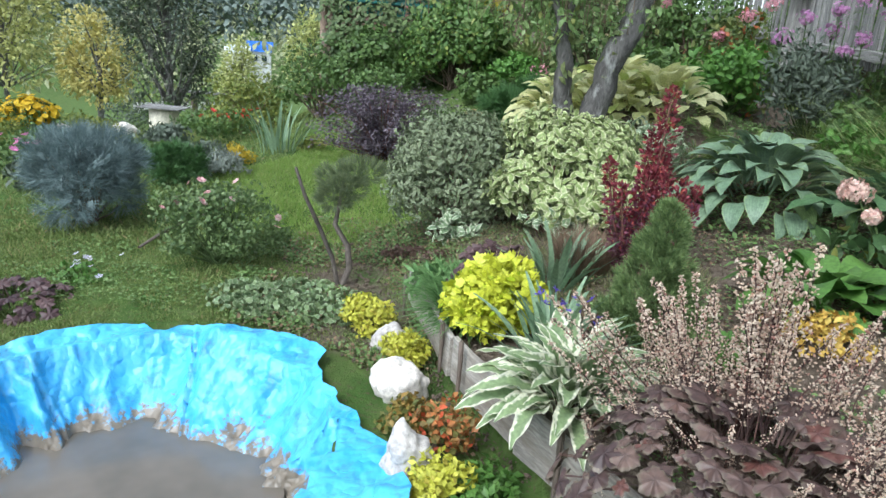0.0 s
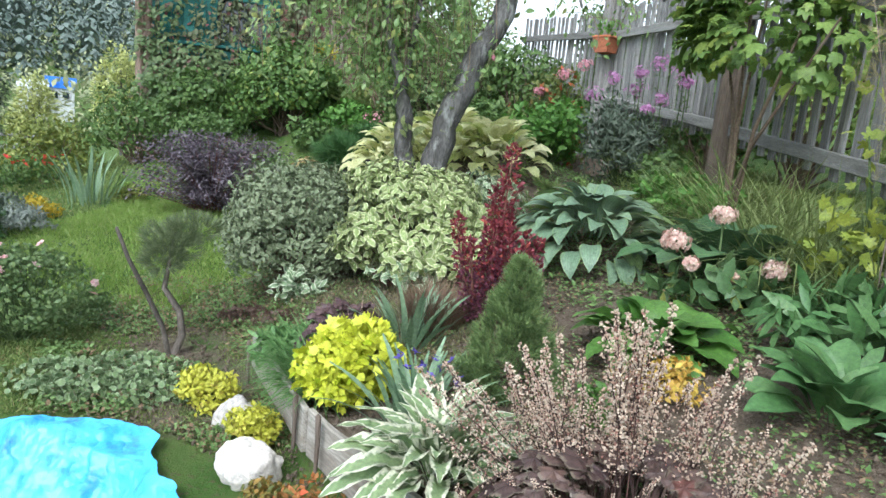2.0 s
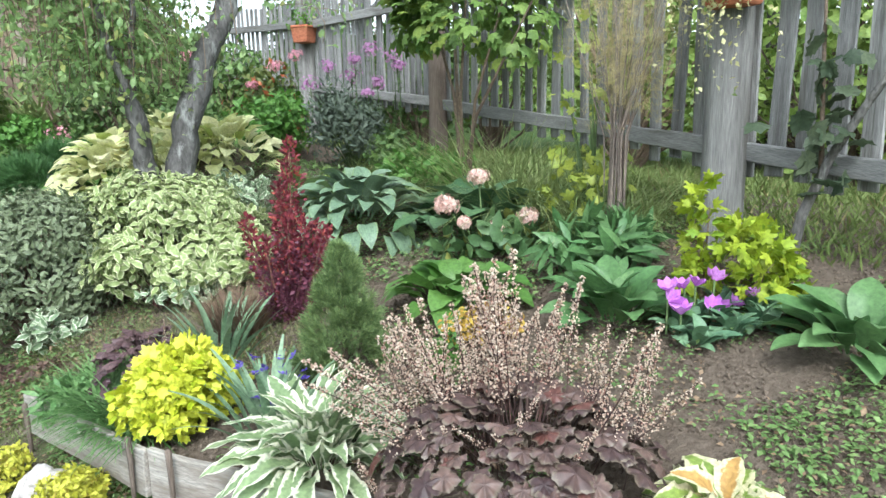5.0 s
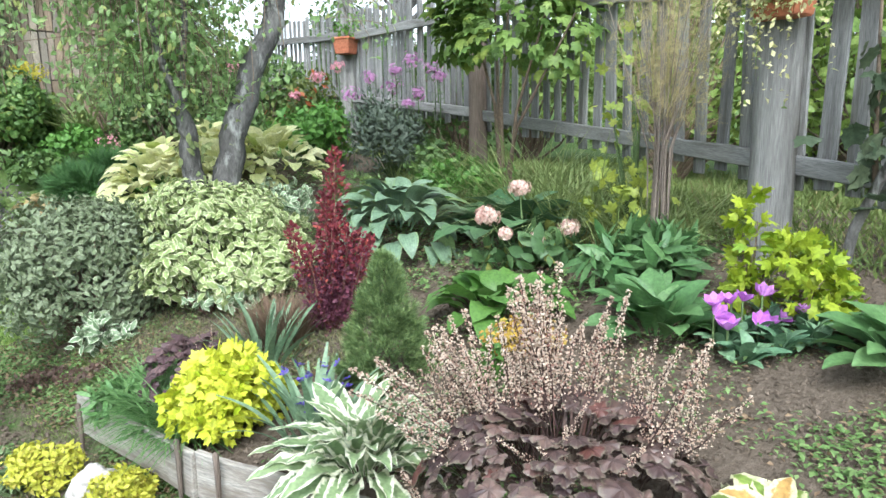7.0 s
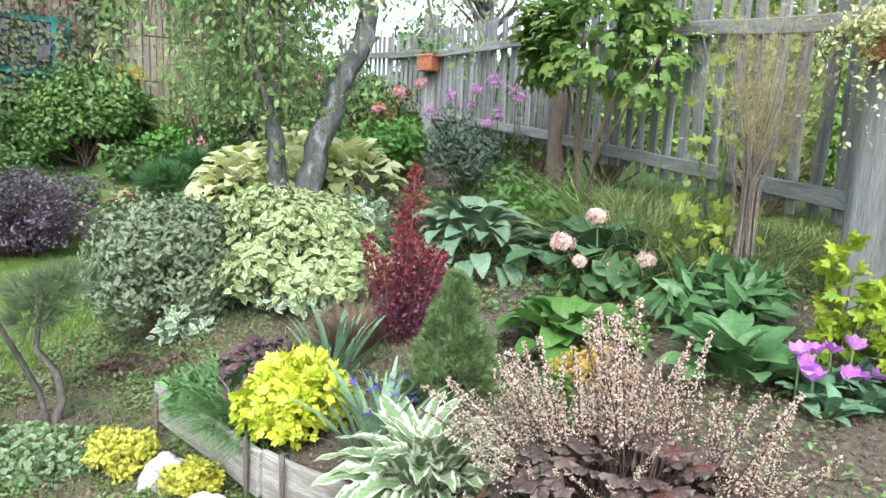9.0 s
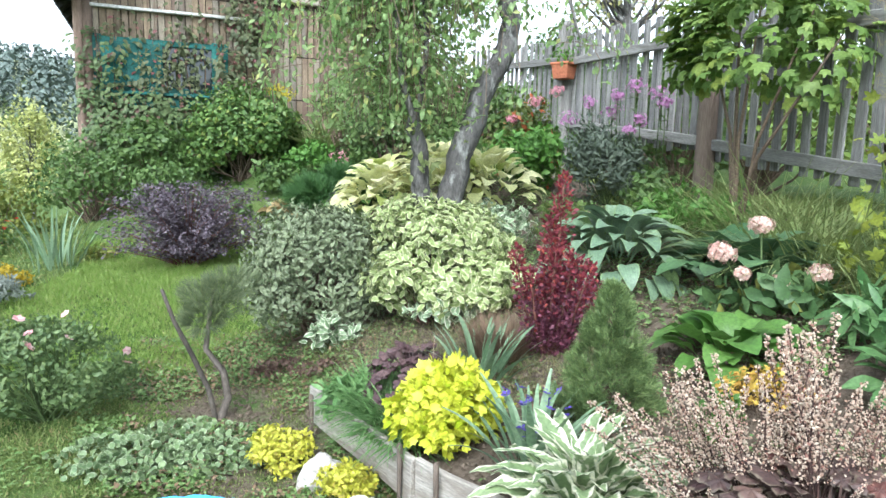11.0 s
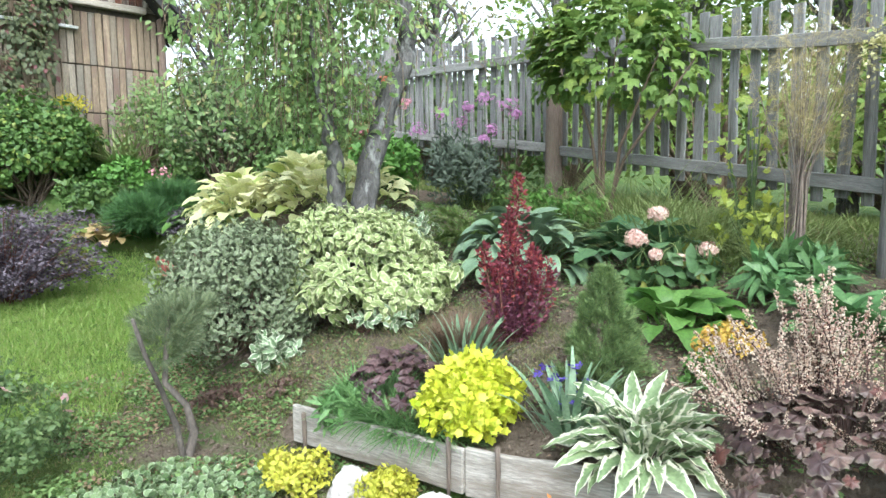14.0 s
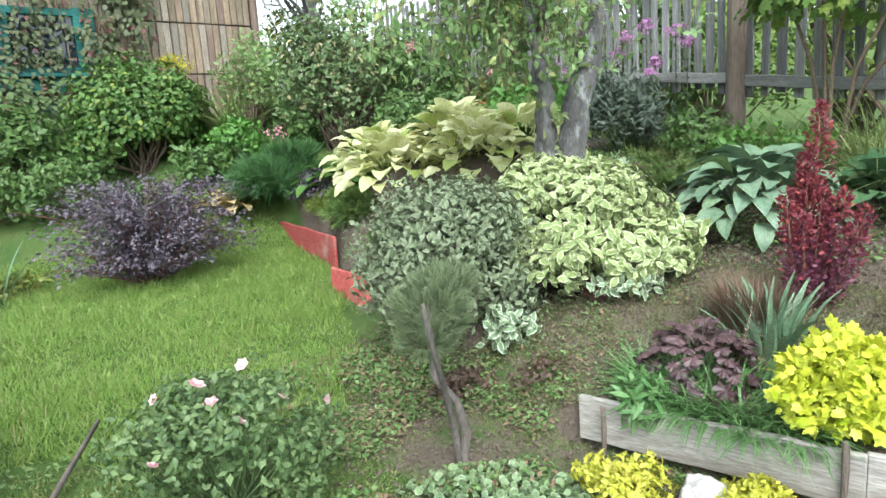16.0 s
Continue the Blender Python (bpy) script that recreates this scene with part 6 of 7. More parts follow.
bush("garden_shrub", "low leafy shrub below the house wall", (-0.9, 10.2), 0.7, 0.5, 0.8, oval2, 0.07, 1500, mid_green, 22, twig)
bush("garden_shrub", "bright yellow-green low plant at the lawn's end", (-0.1, 8.9), 0.35, 0.3, 0.4, oval2, 0.05, 700, yel_green, 12, twig)
bush("garden_shrub", "yellow-green low plant by the iris", (-1.6, 8.4), 0.24, 0.2, 0.26, oval2, 0.05, 360, yel_green, 10, twig)
t = bush("peony_patch", "loose plants with bright pink blossoms", (-4.5, 7.2), 0.5, 0.5, 0.3, oval2, 0.07, 900, mid_green, 18, green_stem, category="perennial")
hot = leaf_mat("hot_pink_petal", (0.75, 0.2, 0.5), (0.85, 0.35, 0.62), rough=0.6)
for k in range(14):
    flowers(t, [(rng.uniform(-0.5, 0.5), rng.uniform(-0.5, 0.2), rng.uniform(0.25, 0.45))], double, 0.05, hot, label="bright pink blossom")
t = rosette("coral_bells", "dark plum coral bells at the pond", (-2.25, 3.5), 50, round_leaf, 12, 80, 0.2, (0.8, 1.2), "coral bells")
sv = leaf_mat("violet_pale_petal", (0.5, 0.48, 0.7), (0.75, 0.72, 0.82), rough=0.6)
t = bush("pansy", "low pansies with pale violet blossoms", (-2.1, 3.95), 0.25, 0.2, 0.1, oval2, 0.035, 260, lush_mat, 8, green_stem, category="perennial")
for k in range(9):
    flowers(t, [(rng.uniform(-0.22, 0.22), rng.uniform(-0.18, 0.18), rng.uniform(0.08, 0.14))], star, 0.024, sv, label="pale violet blossom")
bush("yellow_perennial", "yellow autumn perennial beside the blue pine", (-3.2, 4.3), 0.22, 0.2, 0.3, slim, 0.08, 300, leaf_mat("dry_yellow_leaf", (0.4, 0.33, 0.05), (0.5, 0.42, 0.1), rough=0.6), 8, green_stem, category="perennial")
t = thing("fallen_branch", (-1.92, 4.82, 0.17), "long pale dry branch lying on the grass", "branch")
part("branch", tubes("branch", [(np.array([(-0.03, -0.42, -0.03), (0.0, 0.0, 0.0), (0.27, 0.47, 0.09)]), [0.009, 0.014, 0.01])], straw, 6, 0.1), t)
patch = leaf_mat("ground_ivy_leaf", (0.11, 0.18, 0.075), (0.22, 0.3, 0.14), (0.34, 0.4, 0.26), 0.12, 0.55, 0.15)
bush("ground_cover", "mat of small pale variegated ground ivy", (-0.85, 3.78), 0.5, 0.38, 0.12, round_t, 0.034, 1500, patch, 30, green_stem, category="perennial", fill=0.3)
bush("ground_cover", "thin mat of pale ground ivy", (-0.5, 3.6), 0.26, 0.22, 0.1, round_t, 0.032, 600, patch, 16, green_stem, category="perennial", fill=0.34)
heath = leaf_mat("reddish_sedum_leaf", (0.1, 0.06, 0.05), (0.2, 0.13, 0.1), rough=0.6)
bush("stonecrop", "low reddish stonecrop cushion", (-0.1, 4.55), 0.2, 0.14, 0.14, oval2, 0.03, 420, heath, 10, green_stem, category="perennial")
bush("stonecrop", "low grey-brown stonecrop cushion", (0.12, 4.2), 0.2, 0.14, 0.12, oval2, 0.03, 380, heath, 10, green_stem, category="perennial")

# well with a board lid
concrete = stuff_mat("cream_concrete", (0.56, 0.53, 0.42), (0.68, 0.65, 0.54), 4, 0.85, 0.3, 30)
wx, wy = -6.15, 14.5
wz = gzf(wx, wy) - 0.02
t = thing("well", (wx, wy, wz), "cream concrete well ring under a grey board lid", "well")
bm = bmesh.new()
bmesh.ops.create_cone(bm, cap_ends=True, segments=40, radius1=0.3, radius2=0.3, depth=0.6, matrix=Matrix.Translation((0, 0, 0.28)))
bmesh.ops.bevel(bm, geom=[e for e in bm.edges if e.calc_face_angle(0) > 1], offset=0.02, segments=2, affect="EDGES")
me = bpy.data.meshes.new("ring")
bm.to_mesh(me)
bm.free()
for p in me.polygons:
    p.use_smooth = abs(p.normal.z) < 0.5
me.materials.append(concrete)
part("ring", me, t)
for k in range(5):
    part("lid_board", block("lid_board", (0.86, 0.16, 0.03), old_wood, 0.005, (0, -0.34 + 0.17 * k, 0.6), 1, 0.008, 4, k), t, rot=(0, 0.03, 0.1))

# ---- creepers and bushes at the house ----
creep = leaf_mat("creeper_leaf", (0.075, 0.125, 0.05), (0.17, 0.23, 0.09), rough=0.5, glow=0.3, third=(0.15, 0.09, 0.07))
creep_red = leaf_mat("reddish_creeper_leaf", (0.085, 0.11, 0.055), (0.17, 0.19, 0.09), rough=0.5, glow=0.3, third=(0.2, 0.08, 0.08))


def creeper(label, x0, x1, z0, z1, n, mat, deep=0.25, thin=0.0):
    base = HB + HD * ((x0 + x1) / 2)
    t = thing("creeper", (base.x, base.y, 0), label, "climbing plant", "creepers on the house")
    t.rotation_euler = (0, 0, H_ANG)
    hw, hh = (x1 - x0) / 2, (z1 - z0) / 2
    k = 26
    c = np.stack([rng.uniform(-hw, hw, k), -rng.uniform(0.06, deep, k), rng.uniform(z0, z1, k)], -1)
    i = rng.integers(0, k, n)
    v = sphere(n)
    p = c[i] + v * np.array((min(hw * 0.6, 0.35), deep * 0.6, min(hh * 0.5, 0.4))) * rng.uniform(0.3, 1, n)[:, None] ** 0.5
    p[:, 1] = np.minimum(p[:, 1], -0.03)
    part("foliage", scatter("foliage", leaf_t(3, 0.45, 0.7, 0.2, 0.3), p, v * 0.6 + (0, -0.3, -0.6), v * 0.5 + (0, -1, 0.4), 0.085 * rng.uniform(0.6, 1.2, n), mat), t, kind="stuff")
    L = []
    for q in range(9):
        xx = rng.uniform(-hw, hw) * 0.8
        L.append((np.array([(xx, -0.05, z0 - 0.6), (xx + rng.normal() * 0.1, -0.05, (z0 + z1) / 2), (xx + rng.normal() * 0.15, -0.05, z1)]), [0.012, 0.009, 0.004]))
    part("vinework", tubes("vinework", L, twig, 5), t, kind="stuff")


creeper("creeper column climbing to the gable beside the window", -2.35, -1.55, 1.5, 4.0, 2600, creep_red, 0.3)
creeper("thick mass of green creeper under the window", -4.3, -2.2, 1.1, 2.3, 3800, creep, 0.45)
creeper("thin creeper shoots over the window", -4.3, -2.4, 2.2, 3.6, 900, creep_red, 0.12)
creeper("creeper on the house corner", -4.45, -3.9, 0.8, 3.3, 650, creep, 0.2)
bush("currant_bush", "dense fresh green bush against the house", (0.1, 11.0), 1.0, 0.65, 1.5, leaf_t(3, 0.45, 0.75, 0.25, 0.3), 0.068, 7500, leaf_mat("currant_leaf", (0.065, 0.14, 0.03), (0.15, 0.25, 0.06), rough=0.5, glow=0.25, third=(0.22, 0.28, 0.06)), 34, twig, fill=0.34)
bush("currant_bush", "darker green bush below the teal window", (-1.4, 11.2), 0.9, 0.6, 1.25, leaf_t(3, 0.45, 0.75, 0.25, 0.3), 0.08, 2600, mid_green, 30, twig, fill=0.34)
bush("goldenrod", "goldenrod with yellow flower plumes", (0.75, 11.4), 0.3, 0.3, 1.15, slim, 0.09, 600, mid_green, 12, green_stem, category="perennial", up=0.6)
bush("goldenrod_plume", "yellow goldenrod plumes above the bush", (0.7, 11.25, gzf(0.7, 11.25) + 0.95), 0.28, 0.2, 0.3, oval2, 0.04, 420, leaf_mat("mustard_plume", (0.4, 0.36, 0.03), (0.55, 0.48, 0.05), rough=0.6), 10, green_stem, category="perennial")
blades("lily_clump", "clump of long yellowing lily leaves at the wall", (1.35, 11.2), 160, 0.8, 0.045, hay, 0.3, 1.0, "perennial", droop=0.6)
bush("dark_bush", "dark shaded bush at the house corner", (2.0, 11.6), 0.55, 0.5, 0.9, slim, 0.1, 900, mid_green, 16, twig)

for x, y, rx, h, m_ in ((1.75, 9.9, 0.5, 0.7, mid_green), (2.6, 8.8, 0.5, 0.9, mid_green), (1.0, 10.2, 0.45, 0.6, fresh), (2.1, 8.4, 0.45, 0.6, yel_green), (0.45, 10.0, 0.4, 0.5, mid_green), (-0.35, 9.6, 0.45, 0.5, mid_green), (2.3, 7.6, 0.45, 0.6, mid_green), (2.9, 10.6, 0.6, 1.2, mid_green)):
    bush("border_plant", "leafy green border plants behind the hostas", (x, y), rx, rx * 0.9, h, oval, 0.075, 1000, m_, 18, green_stem, category="perennial")

# ---- beyond the fence ----
wild = leaf_mat("wild_green_leaf", (0.15, 0.25, 0.05), (0.32, 0.42, 0.1), rough=0.5, glow=0.35)
for x, y, rx, ry, h in ((5.5, 2.2, 0.9, 1.3, 2.1), (5.7, 4.4, 1.0, 1.4, 2.5), (6.0, 6.8, 1.0, 1.4, 2.1), (5.0, 0.4, 0.9, 1.2, 1.9), (6.4, 9.5, 1.2, 1.5, 1.7), (6.6, 2.8, 1.2, 1.6, 3.4), (6.2, 0.2, 1.2, 1.4, 3.4), (6.9, 5.4, 1.2, 1.6, 3.5), (5.4, -1.6, 1.0, 1.3, 3.0)):
    bush("wild_thicket", "bright green thicket behind the fence", (x, y), rx, ry, h, oval, 0.1, 2600, wild, 30, twig, fill=0.4)
pale_tree = leaf_mat("pale_autumn_leaf", (0.28, 0.28, 0.1), (0.45, 0.42, 0.18), rough=0.5, glow=0.35)


def tree_of(name, label, x, y, h, rx, ry, crown, size, n, mat, base=0.25, tmpl=oval, trunk_r=0.12, category="tree", z=None):
    z0 = gzf(x, y) - 0.1 if z is None else z
    t = thing(name, (x, y, z0), label, category)
    p, o, c = lobes_of(n, rx, ry, crown, 30, 0.32, -0.8)
    p[:, 2] += h - crown
    part("crown", scatter("crown", tmpl, p, o + sphere(len(p)) * 0.7, o + UP, size * rng.uniform(0.6, 1.25, len(p)), mat), t, kind="stuff")
    part("trunk", tubes("trunk", [(np.array([(0, 0, 0), (0.05, 0, h * 0.4), (0, 0.05, h * 0.85)]), [trunk_r, trunk_r * 0.7, trunk_r * 0.2])], bark, 8, 0.08), t)
    L = []
    for q in c:
        q = q + (0, 0, h - crown)
        a = np.array((0.03, 0.02, max(h * base, q[2] - 0.35 * crown)))
        L.append((np.array([a, (a + q) / 2 + rng.normal(size=3) * 0.05, q]), [trunk_r * 0.35, trunk_r * 0.22, trunk_r * 0.08]))
    part("limbwork", tubes("limbwork", L, bark, 5), t, kind="stuff")
    return t


tree_of("birch_tree", "pale yellow-green tree behind the far fence", 5.6, 9.2, 4.2, 1.2, 1.2, 2.2, 0.08, 1500, pale_tree)
tree_of("rowan_tree", "thin garden tree behind the fruit tree", 3.0, 11.8, 3.4, 1.0, 0.8, 2.2, 0.08, 2000, leaf_mat("rowan_leaf", (0.14, 0.19, 0.07), (0.28, 0.31, 0.13), rough=0.5, glow=0.3, third=(0.5, 0.2, 0.1)))
tree_of("thuja_tree", "tall dark leafy tree beyond the well", -7.6, 18.2, 5.2, 1.55, 1.4, 5.0, 0.11, 6500, leaf_mat("dark_tree_leaf", (0.05, 0.07, 0.045), (0.13, 0.16, 0.1), rough=0.6, third=(0.3, 0.31, 0.22)), 0.05)
tree_of("willow_tree", "yellow-green weeping tree in the distance", -18.0, 27.0, 7.2, 3.6, 3.0, 6.6, 0.2, 5200, leaf_mat("olive_tree_leaf", (0.32, 0.35, 0.12), (0.52, 0.52, 0.2), rough=0.6))
tree_of("willow_tree", "brownish bare-looking tree at the garden's end", -15.0, 19.0, 6.4, 2.2, 2.0, 5.8, 0.14, 3600, leaf_mat("brown_tree_leaf", (0.26, 0.25, 0.16), (0.4, 0.38, 0.24), rough=0.7))
tree_of("yellow_shrub_tree", "yellow autumn shrub beyond the garden", -12.6, 24.0, 4.4, 1.5, 1.4, 4.2, 0.16, 3200, leaf_mat("yellow_tree_leaf", (0.44, 0.4, 0.12), (0.62, 0.55, 0.2), rough=0.6))
tree_of("yellow_shrub_tree", "pale yellow-green tree beside the house", -9.0, 42.0, 7.5, 1.7, 1.6, 6.8, 0.24, 3000, leaf_mat("lemon_tree_leaf", (0.42, 0.46, 0.16), (0.6, 0.62, 0.26), rough=0.6))
tree_of("yellow_shrub_tree", "pale yellow-green tree by the blue-roofed house", -14.5, 45.0, 6.5, 1.5, 1.4, 5.8, 0.24, 2400, leaf_mat("lemon_tree_leaf", (0.4, 0.44, 0.16), (0.58, 0.6, 0.26), rough=0.6))
t = bush("daisy_bush", "large mound of golden-yellow daisies", (-8.2, 13.0), 0.65, 0.5, 0.85, oval2, 0.08, 1500, mid_green, 22, green_stem, category="flower")
v, o, _ = lobes_of(420, 0.68, 0.55, 0.9, 22, 0.42, 0.0)
part("blossoms", scatter("blossoms", star_t(7, 0.6, 0.2), v, np.cross(o, sphere(len(o))), o + UP, np.full(len(v), 0.07), leaf_mat("golden_petal", (0.66, 0.42, 0.01), (0.75, 0.55, 0.03), rough=0.6)), t, "golden daisy blossoms", kind="stuff")
for x, y, rx, h, m_ in ((-8.2, 11.8, 0.8, 0.6, yel_green), (-7.4, 14.0, 0.6, 0.4, yel_green), (-4.2, 12.0, 0.7, 0.5, mid_green), (-3.9, 9.4, 0.5, 0.35, rug), (-5.6, 9.6, 0.7, 0.3, mid_green), (-6.8, 16.5, 0.9, 0.7, mid_green), (-9.0, 15.5, 0.9, 0.6, yel_green), (-3.2, 7.4, 0.4, 0.3, mid_green), (-8.4, 17.6, 1.0, 0.8, rug), (-4.2, 14.2, 0.9, 1.1, yel_green), (-6.5, 20.5, 1.4, 1.4, yel_green), (-3.6, 6.3, 0.5, 0.4, rug), (-5.2, 16.8, 1.0, 1.0, mid_green), (-9.6, 21.5, 1.6, 1.6, yel_green)):
    bush("border_plant", "leafy green border plants", (x, y), rx, rx * 0.8, h, oval2, 0.075, 900, m_, 18, green_stem, category="perennial")
for k in range(12):
    x, y = rng.uniform(-9, -6), rng.uniform(18.5, 20)
    tt = thing("white_aster", (x, y, gzf(x, y)), "distant white aster clump", "flower", "white asters")
    vv = sphere(40) * (0.25, 0.25, 0.12) + (0, 0, 0.6)
    part("blossoms", scatter("blossoms", star, vv, sphere(40), sphere(40) + UP, np.full(40, 0.06), leaf_mat("white_petal", (0.7, 0.7, 0.7), (0.85, 0.85, 0.85), rough=0.6) if k == 0 else bpy.data.materials["white_petal"]), tt)
    part("stem", tubes("stem", [(np.array([(0, 0, -0.05), (0.02, 0, 0.3), (0, 0, 0.6)]), 0.01)], green_stem, 4), tt)

# trestle table and far house
t = thing("trestle", (-7.6, 22.5, gzf(-7.6, 22.5)), "grey plank trestle among the plants", "table")
part("plank", block("plank", (2.6, 0.5, 0.06), old_wood, 0.006, (0, 0, 1.0), 1, 0.01, 6), t)
for sx in (-1.0, 1.0):
    part("leg", block("leg", (0.08, 0.4, 1.0), dark_post, 0.006, (sx, 0, 0.48)), t)
blue_roof = stuff_mat("blue_sheet_roof", (0.02, 0.12, 0.52), (0.04, 0.18, 0.62), 2, 0.5, 0.1, 20)
white_wall = stuff_mat("whitewashed_wall", (0.62, 0.64, 0.66), (0.75, 0.76, 0.78), 2, 0.8, 0.1, 20)
hx, hy = -40.0, 138.0
hzz = gzf(hx, hy)
t = thing("far_house", (hx, hy, hzz), "distant white house with a bright blue roof", "house")
t.rotation_euler = (0, 0, 0.25)
base_h = max(0.5, 0.2 - hzz)


def gabled(w, d, h0, h1, mat_w, mat_r, ox, oy):
    part("wall", block("wall", (w, d, h0), mat_w, 0.05, (ox, oy, h0 / 2)), t)
    bm = bmesh.new()
    q = [(-w / 2 - 0.4, -d / 2 - 0.4, h0), (w / 2 + 0.4, -d / 2 - 0.4, h0), (w / 2 + 0.4, d / 2 + 0.4, h0), (-w / 2 - 0.4, d / 2 + 0.4, h0), (-w / 2 - 0.4, 0, h1), (w / 2 + 0.4, 0, h1)]
    vs = [bm.verts.new((a + ox, b + oy, c)) for a, b, c in q]
    for f in ((0, 1, 5, 4), (2, 3, 4, 5), (0, 4, 3), (1, 2, 5), (3, 2, 1, 0)):
        bm.faces.new([vs[i] for i in f])
    me = bpy.data.meshes.new("roof")
    bm.to_mesh(me)
    bm.free()
    me.materials.append(mat_r)
    part("roof", me, t)


gabled(4.4, 4.4, base_h + 0.6, base_h + 2.6, white_wall, blue_roof, 0, 0)
gabled(4.2, 4, base_h, base_h + 1.6, white_wall, stuff_mat("pale_sheet_roof", (0.5, 0.55, 0.6), (0.6, 0.64, 0.68), 2, 0.5, 0.1, 20), -4.2, -2)
for sx in (-0.9, 0.9):
    part("window", block("window", (1.0, 0.08, 1.1), glass, 0.01, (sx, -2.54, base_h - 0.6)), t, "dark window pane")

# forest on the far hills
forest = thing("forest", (0, 0, 0), "mixed forest on the far hills, distance haze in its colours", "forest", kind="stuff")
n = 3600
ang = rng.uniform(radians(92), radians(150), n)
dist = 95 + 335 * rng.uniform(0, 1, n) ** 0.7
fx, fy = dist * np.cos(ang), dist * np.sin(ang)
loc = np.stack([fx, fy, gz(fx, fy) - 0.5], -1)
con = (rng.uniform(0, 1, n) < 0.5) & (dist > 190)
# distance haze is put into these paler, greyer leaf colours; broadleaf is also autumn-toned
fog_dark = leaf_mat("haze_toned_conifer", (0.1, 0.14, 0.12), (0.18, 0.22, 0.2), rough=0.9, glow=0.0)
fog_light = leaf_mat("haze_toned_broadleaf", (0.26, 0.3, 0.17), (0.46, 0.47, 0.28), rough=0.9, glow=0.2)
cl, ch = loc[con], rng.uniform(8, 17, con.sum())
ck = np.repeat(np.arange(len(cl)), 46)
cs, ca = rng.uniform(0.05, 1, len(ck)), rng.uniform(0, 6.283, len(ck))
cr = ch[ck] * 0.17 * (1.02 - cs) * rng.uniform(0.4, 1.1, len(ck))
cp = cl[ck] + np.stack([cr * np.cos(ca), cr * np.sin(ca), ch[ck] * cs], -1)
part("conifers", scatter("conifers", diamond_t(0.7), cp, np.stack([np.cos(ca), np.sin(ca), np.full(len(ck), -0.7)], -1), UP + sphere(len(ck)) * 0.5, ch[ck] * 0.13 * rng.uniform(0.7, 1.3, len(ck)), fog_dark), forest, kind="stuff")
bl = loc[~con]
k = rng.integers(0, len(bl), 26000)
v = sphere(26000)
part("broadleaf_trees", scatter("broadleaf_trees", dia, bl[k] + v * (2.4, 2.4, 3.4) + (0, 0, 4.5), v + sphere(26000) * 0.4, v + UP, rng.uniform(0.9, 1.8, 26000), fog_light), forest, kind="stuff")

# ---- grass and weeds ----


def in_view(x, y):
    return (np.hypot((x - POND[0]) / (POND[2] * 1.18), (y - POND[1]) / (POND[3] * 1.14)) > 1.0)


def turf(name, label, n, xs, ys, length, width, mat, lean=0.5, keep=None):
    x, y = rng.uniform(*xs, n), rng.uniform(*ys, n)
    ok = in_view(x, y)
    if keep is not None:
        ok &= keep(x, y)
    x, y = x[ok], y[ok]
    m = len(x)
    nz = np.array([noise.noise(Vector((a * 2.2, b * 2.2, 0))) * 0.018 for a, b in zip(x, y)])
    p = np.stack([x, y, gz(x, y) + nz - 0.008], -1)
    d = rng.normal(size=(m, 3)) * lean
    d[:, 2] = 1
    cl = np.array([0.75 + 0.5 * noise.noise(Vector((a * 1.3, b * 1.3, 7))) + 0.45 * noise.noise(Vector((a * 6, b * 6, 3))) for a, b in zip(x, y)])
    me = scatter(name, diamond_t(1.0, 0.0), p, d, sphere(m), length * rng.uniform(0.5, 1.3, m) * cl, mat, widths=width * rng.uniform(0.7, 1.3, m))
    return tagged(new(name, me), label, "grass", kind="stuff")


lawn_mat = leaf_mat("lawn_blade", (0.17, 0.3, 0.05), (0.35, 0.46, 0.13), rough=0.5, glow=0.4, third=(0.38, 0.4, 0.16))
rough_mat = leaf_mat("rough_grass_blade", (0.14, 0.2, 0.05), (0.26, 0.32, 0.11), rough=0.6, glow=0.3, third=(0.3, 0.26, 0.12))
lawn_area = lambda x, y: (x < np.where(y > 5.8, terrace_edge(y) - 0.01, -0.1 + 0.16 * (y - 4.4))) & (x > -2.0 - 0.25 * np.sin(y * 1.3)) & (y > 4.75 + np.where(x > -0.65, 1.75 * (x + 0.65), 0.35 * (-0.65 - x)) + 0.1 * np.sin(x * 9))
turf("lawn_grass", "bright green lawn grass", 110000, (-2.6, 0.95), (4.1, 9.2), 0.1, 0.0055, lawn_mat, 0.65, lawn_area)
turf("rough_grass", "short rough grass and moss round the pond", 90000, (-3.6, 0.3), (2.6, 5.2), 0.04, 0.006, rough_mat, 0.8, lambda x, y: ((x < bed_edge(np.clip(y, 0.3, 4.2)) - 0.02) | (y > 4.0)) & ((x < -0.95) | (np.sin(x * 7 + 2 * np.sin(y * 5)) + np.sin(y * 6 + x * 3) > -0.6)))
turf("meadow_grass", "rough grass beyond the lawn", 50000, (-9, -1.9), (4.5, 17), 0.09, 0.012, rough_mat, 0.7)
turf("hill_grass", "grass at the foot of the fence and beyond", 40000, (2.9, 6.5), (0.0, 10), 0.16, 0.012, rough_mat, 0.7, lambda x, y: x > 3.0 + 0.2 * (y - 2) * 0.8)


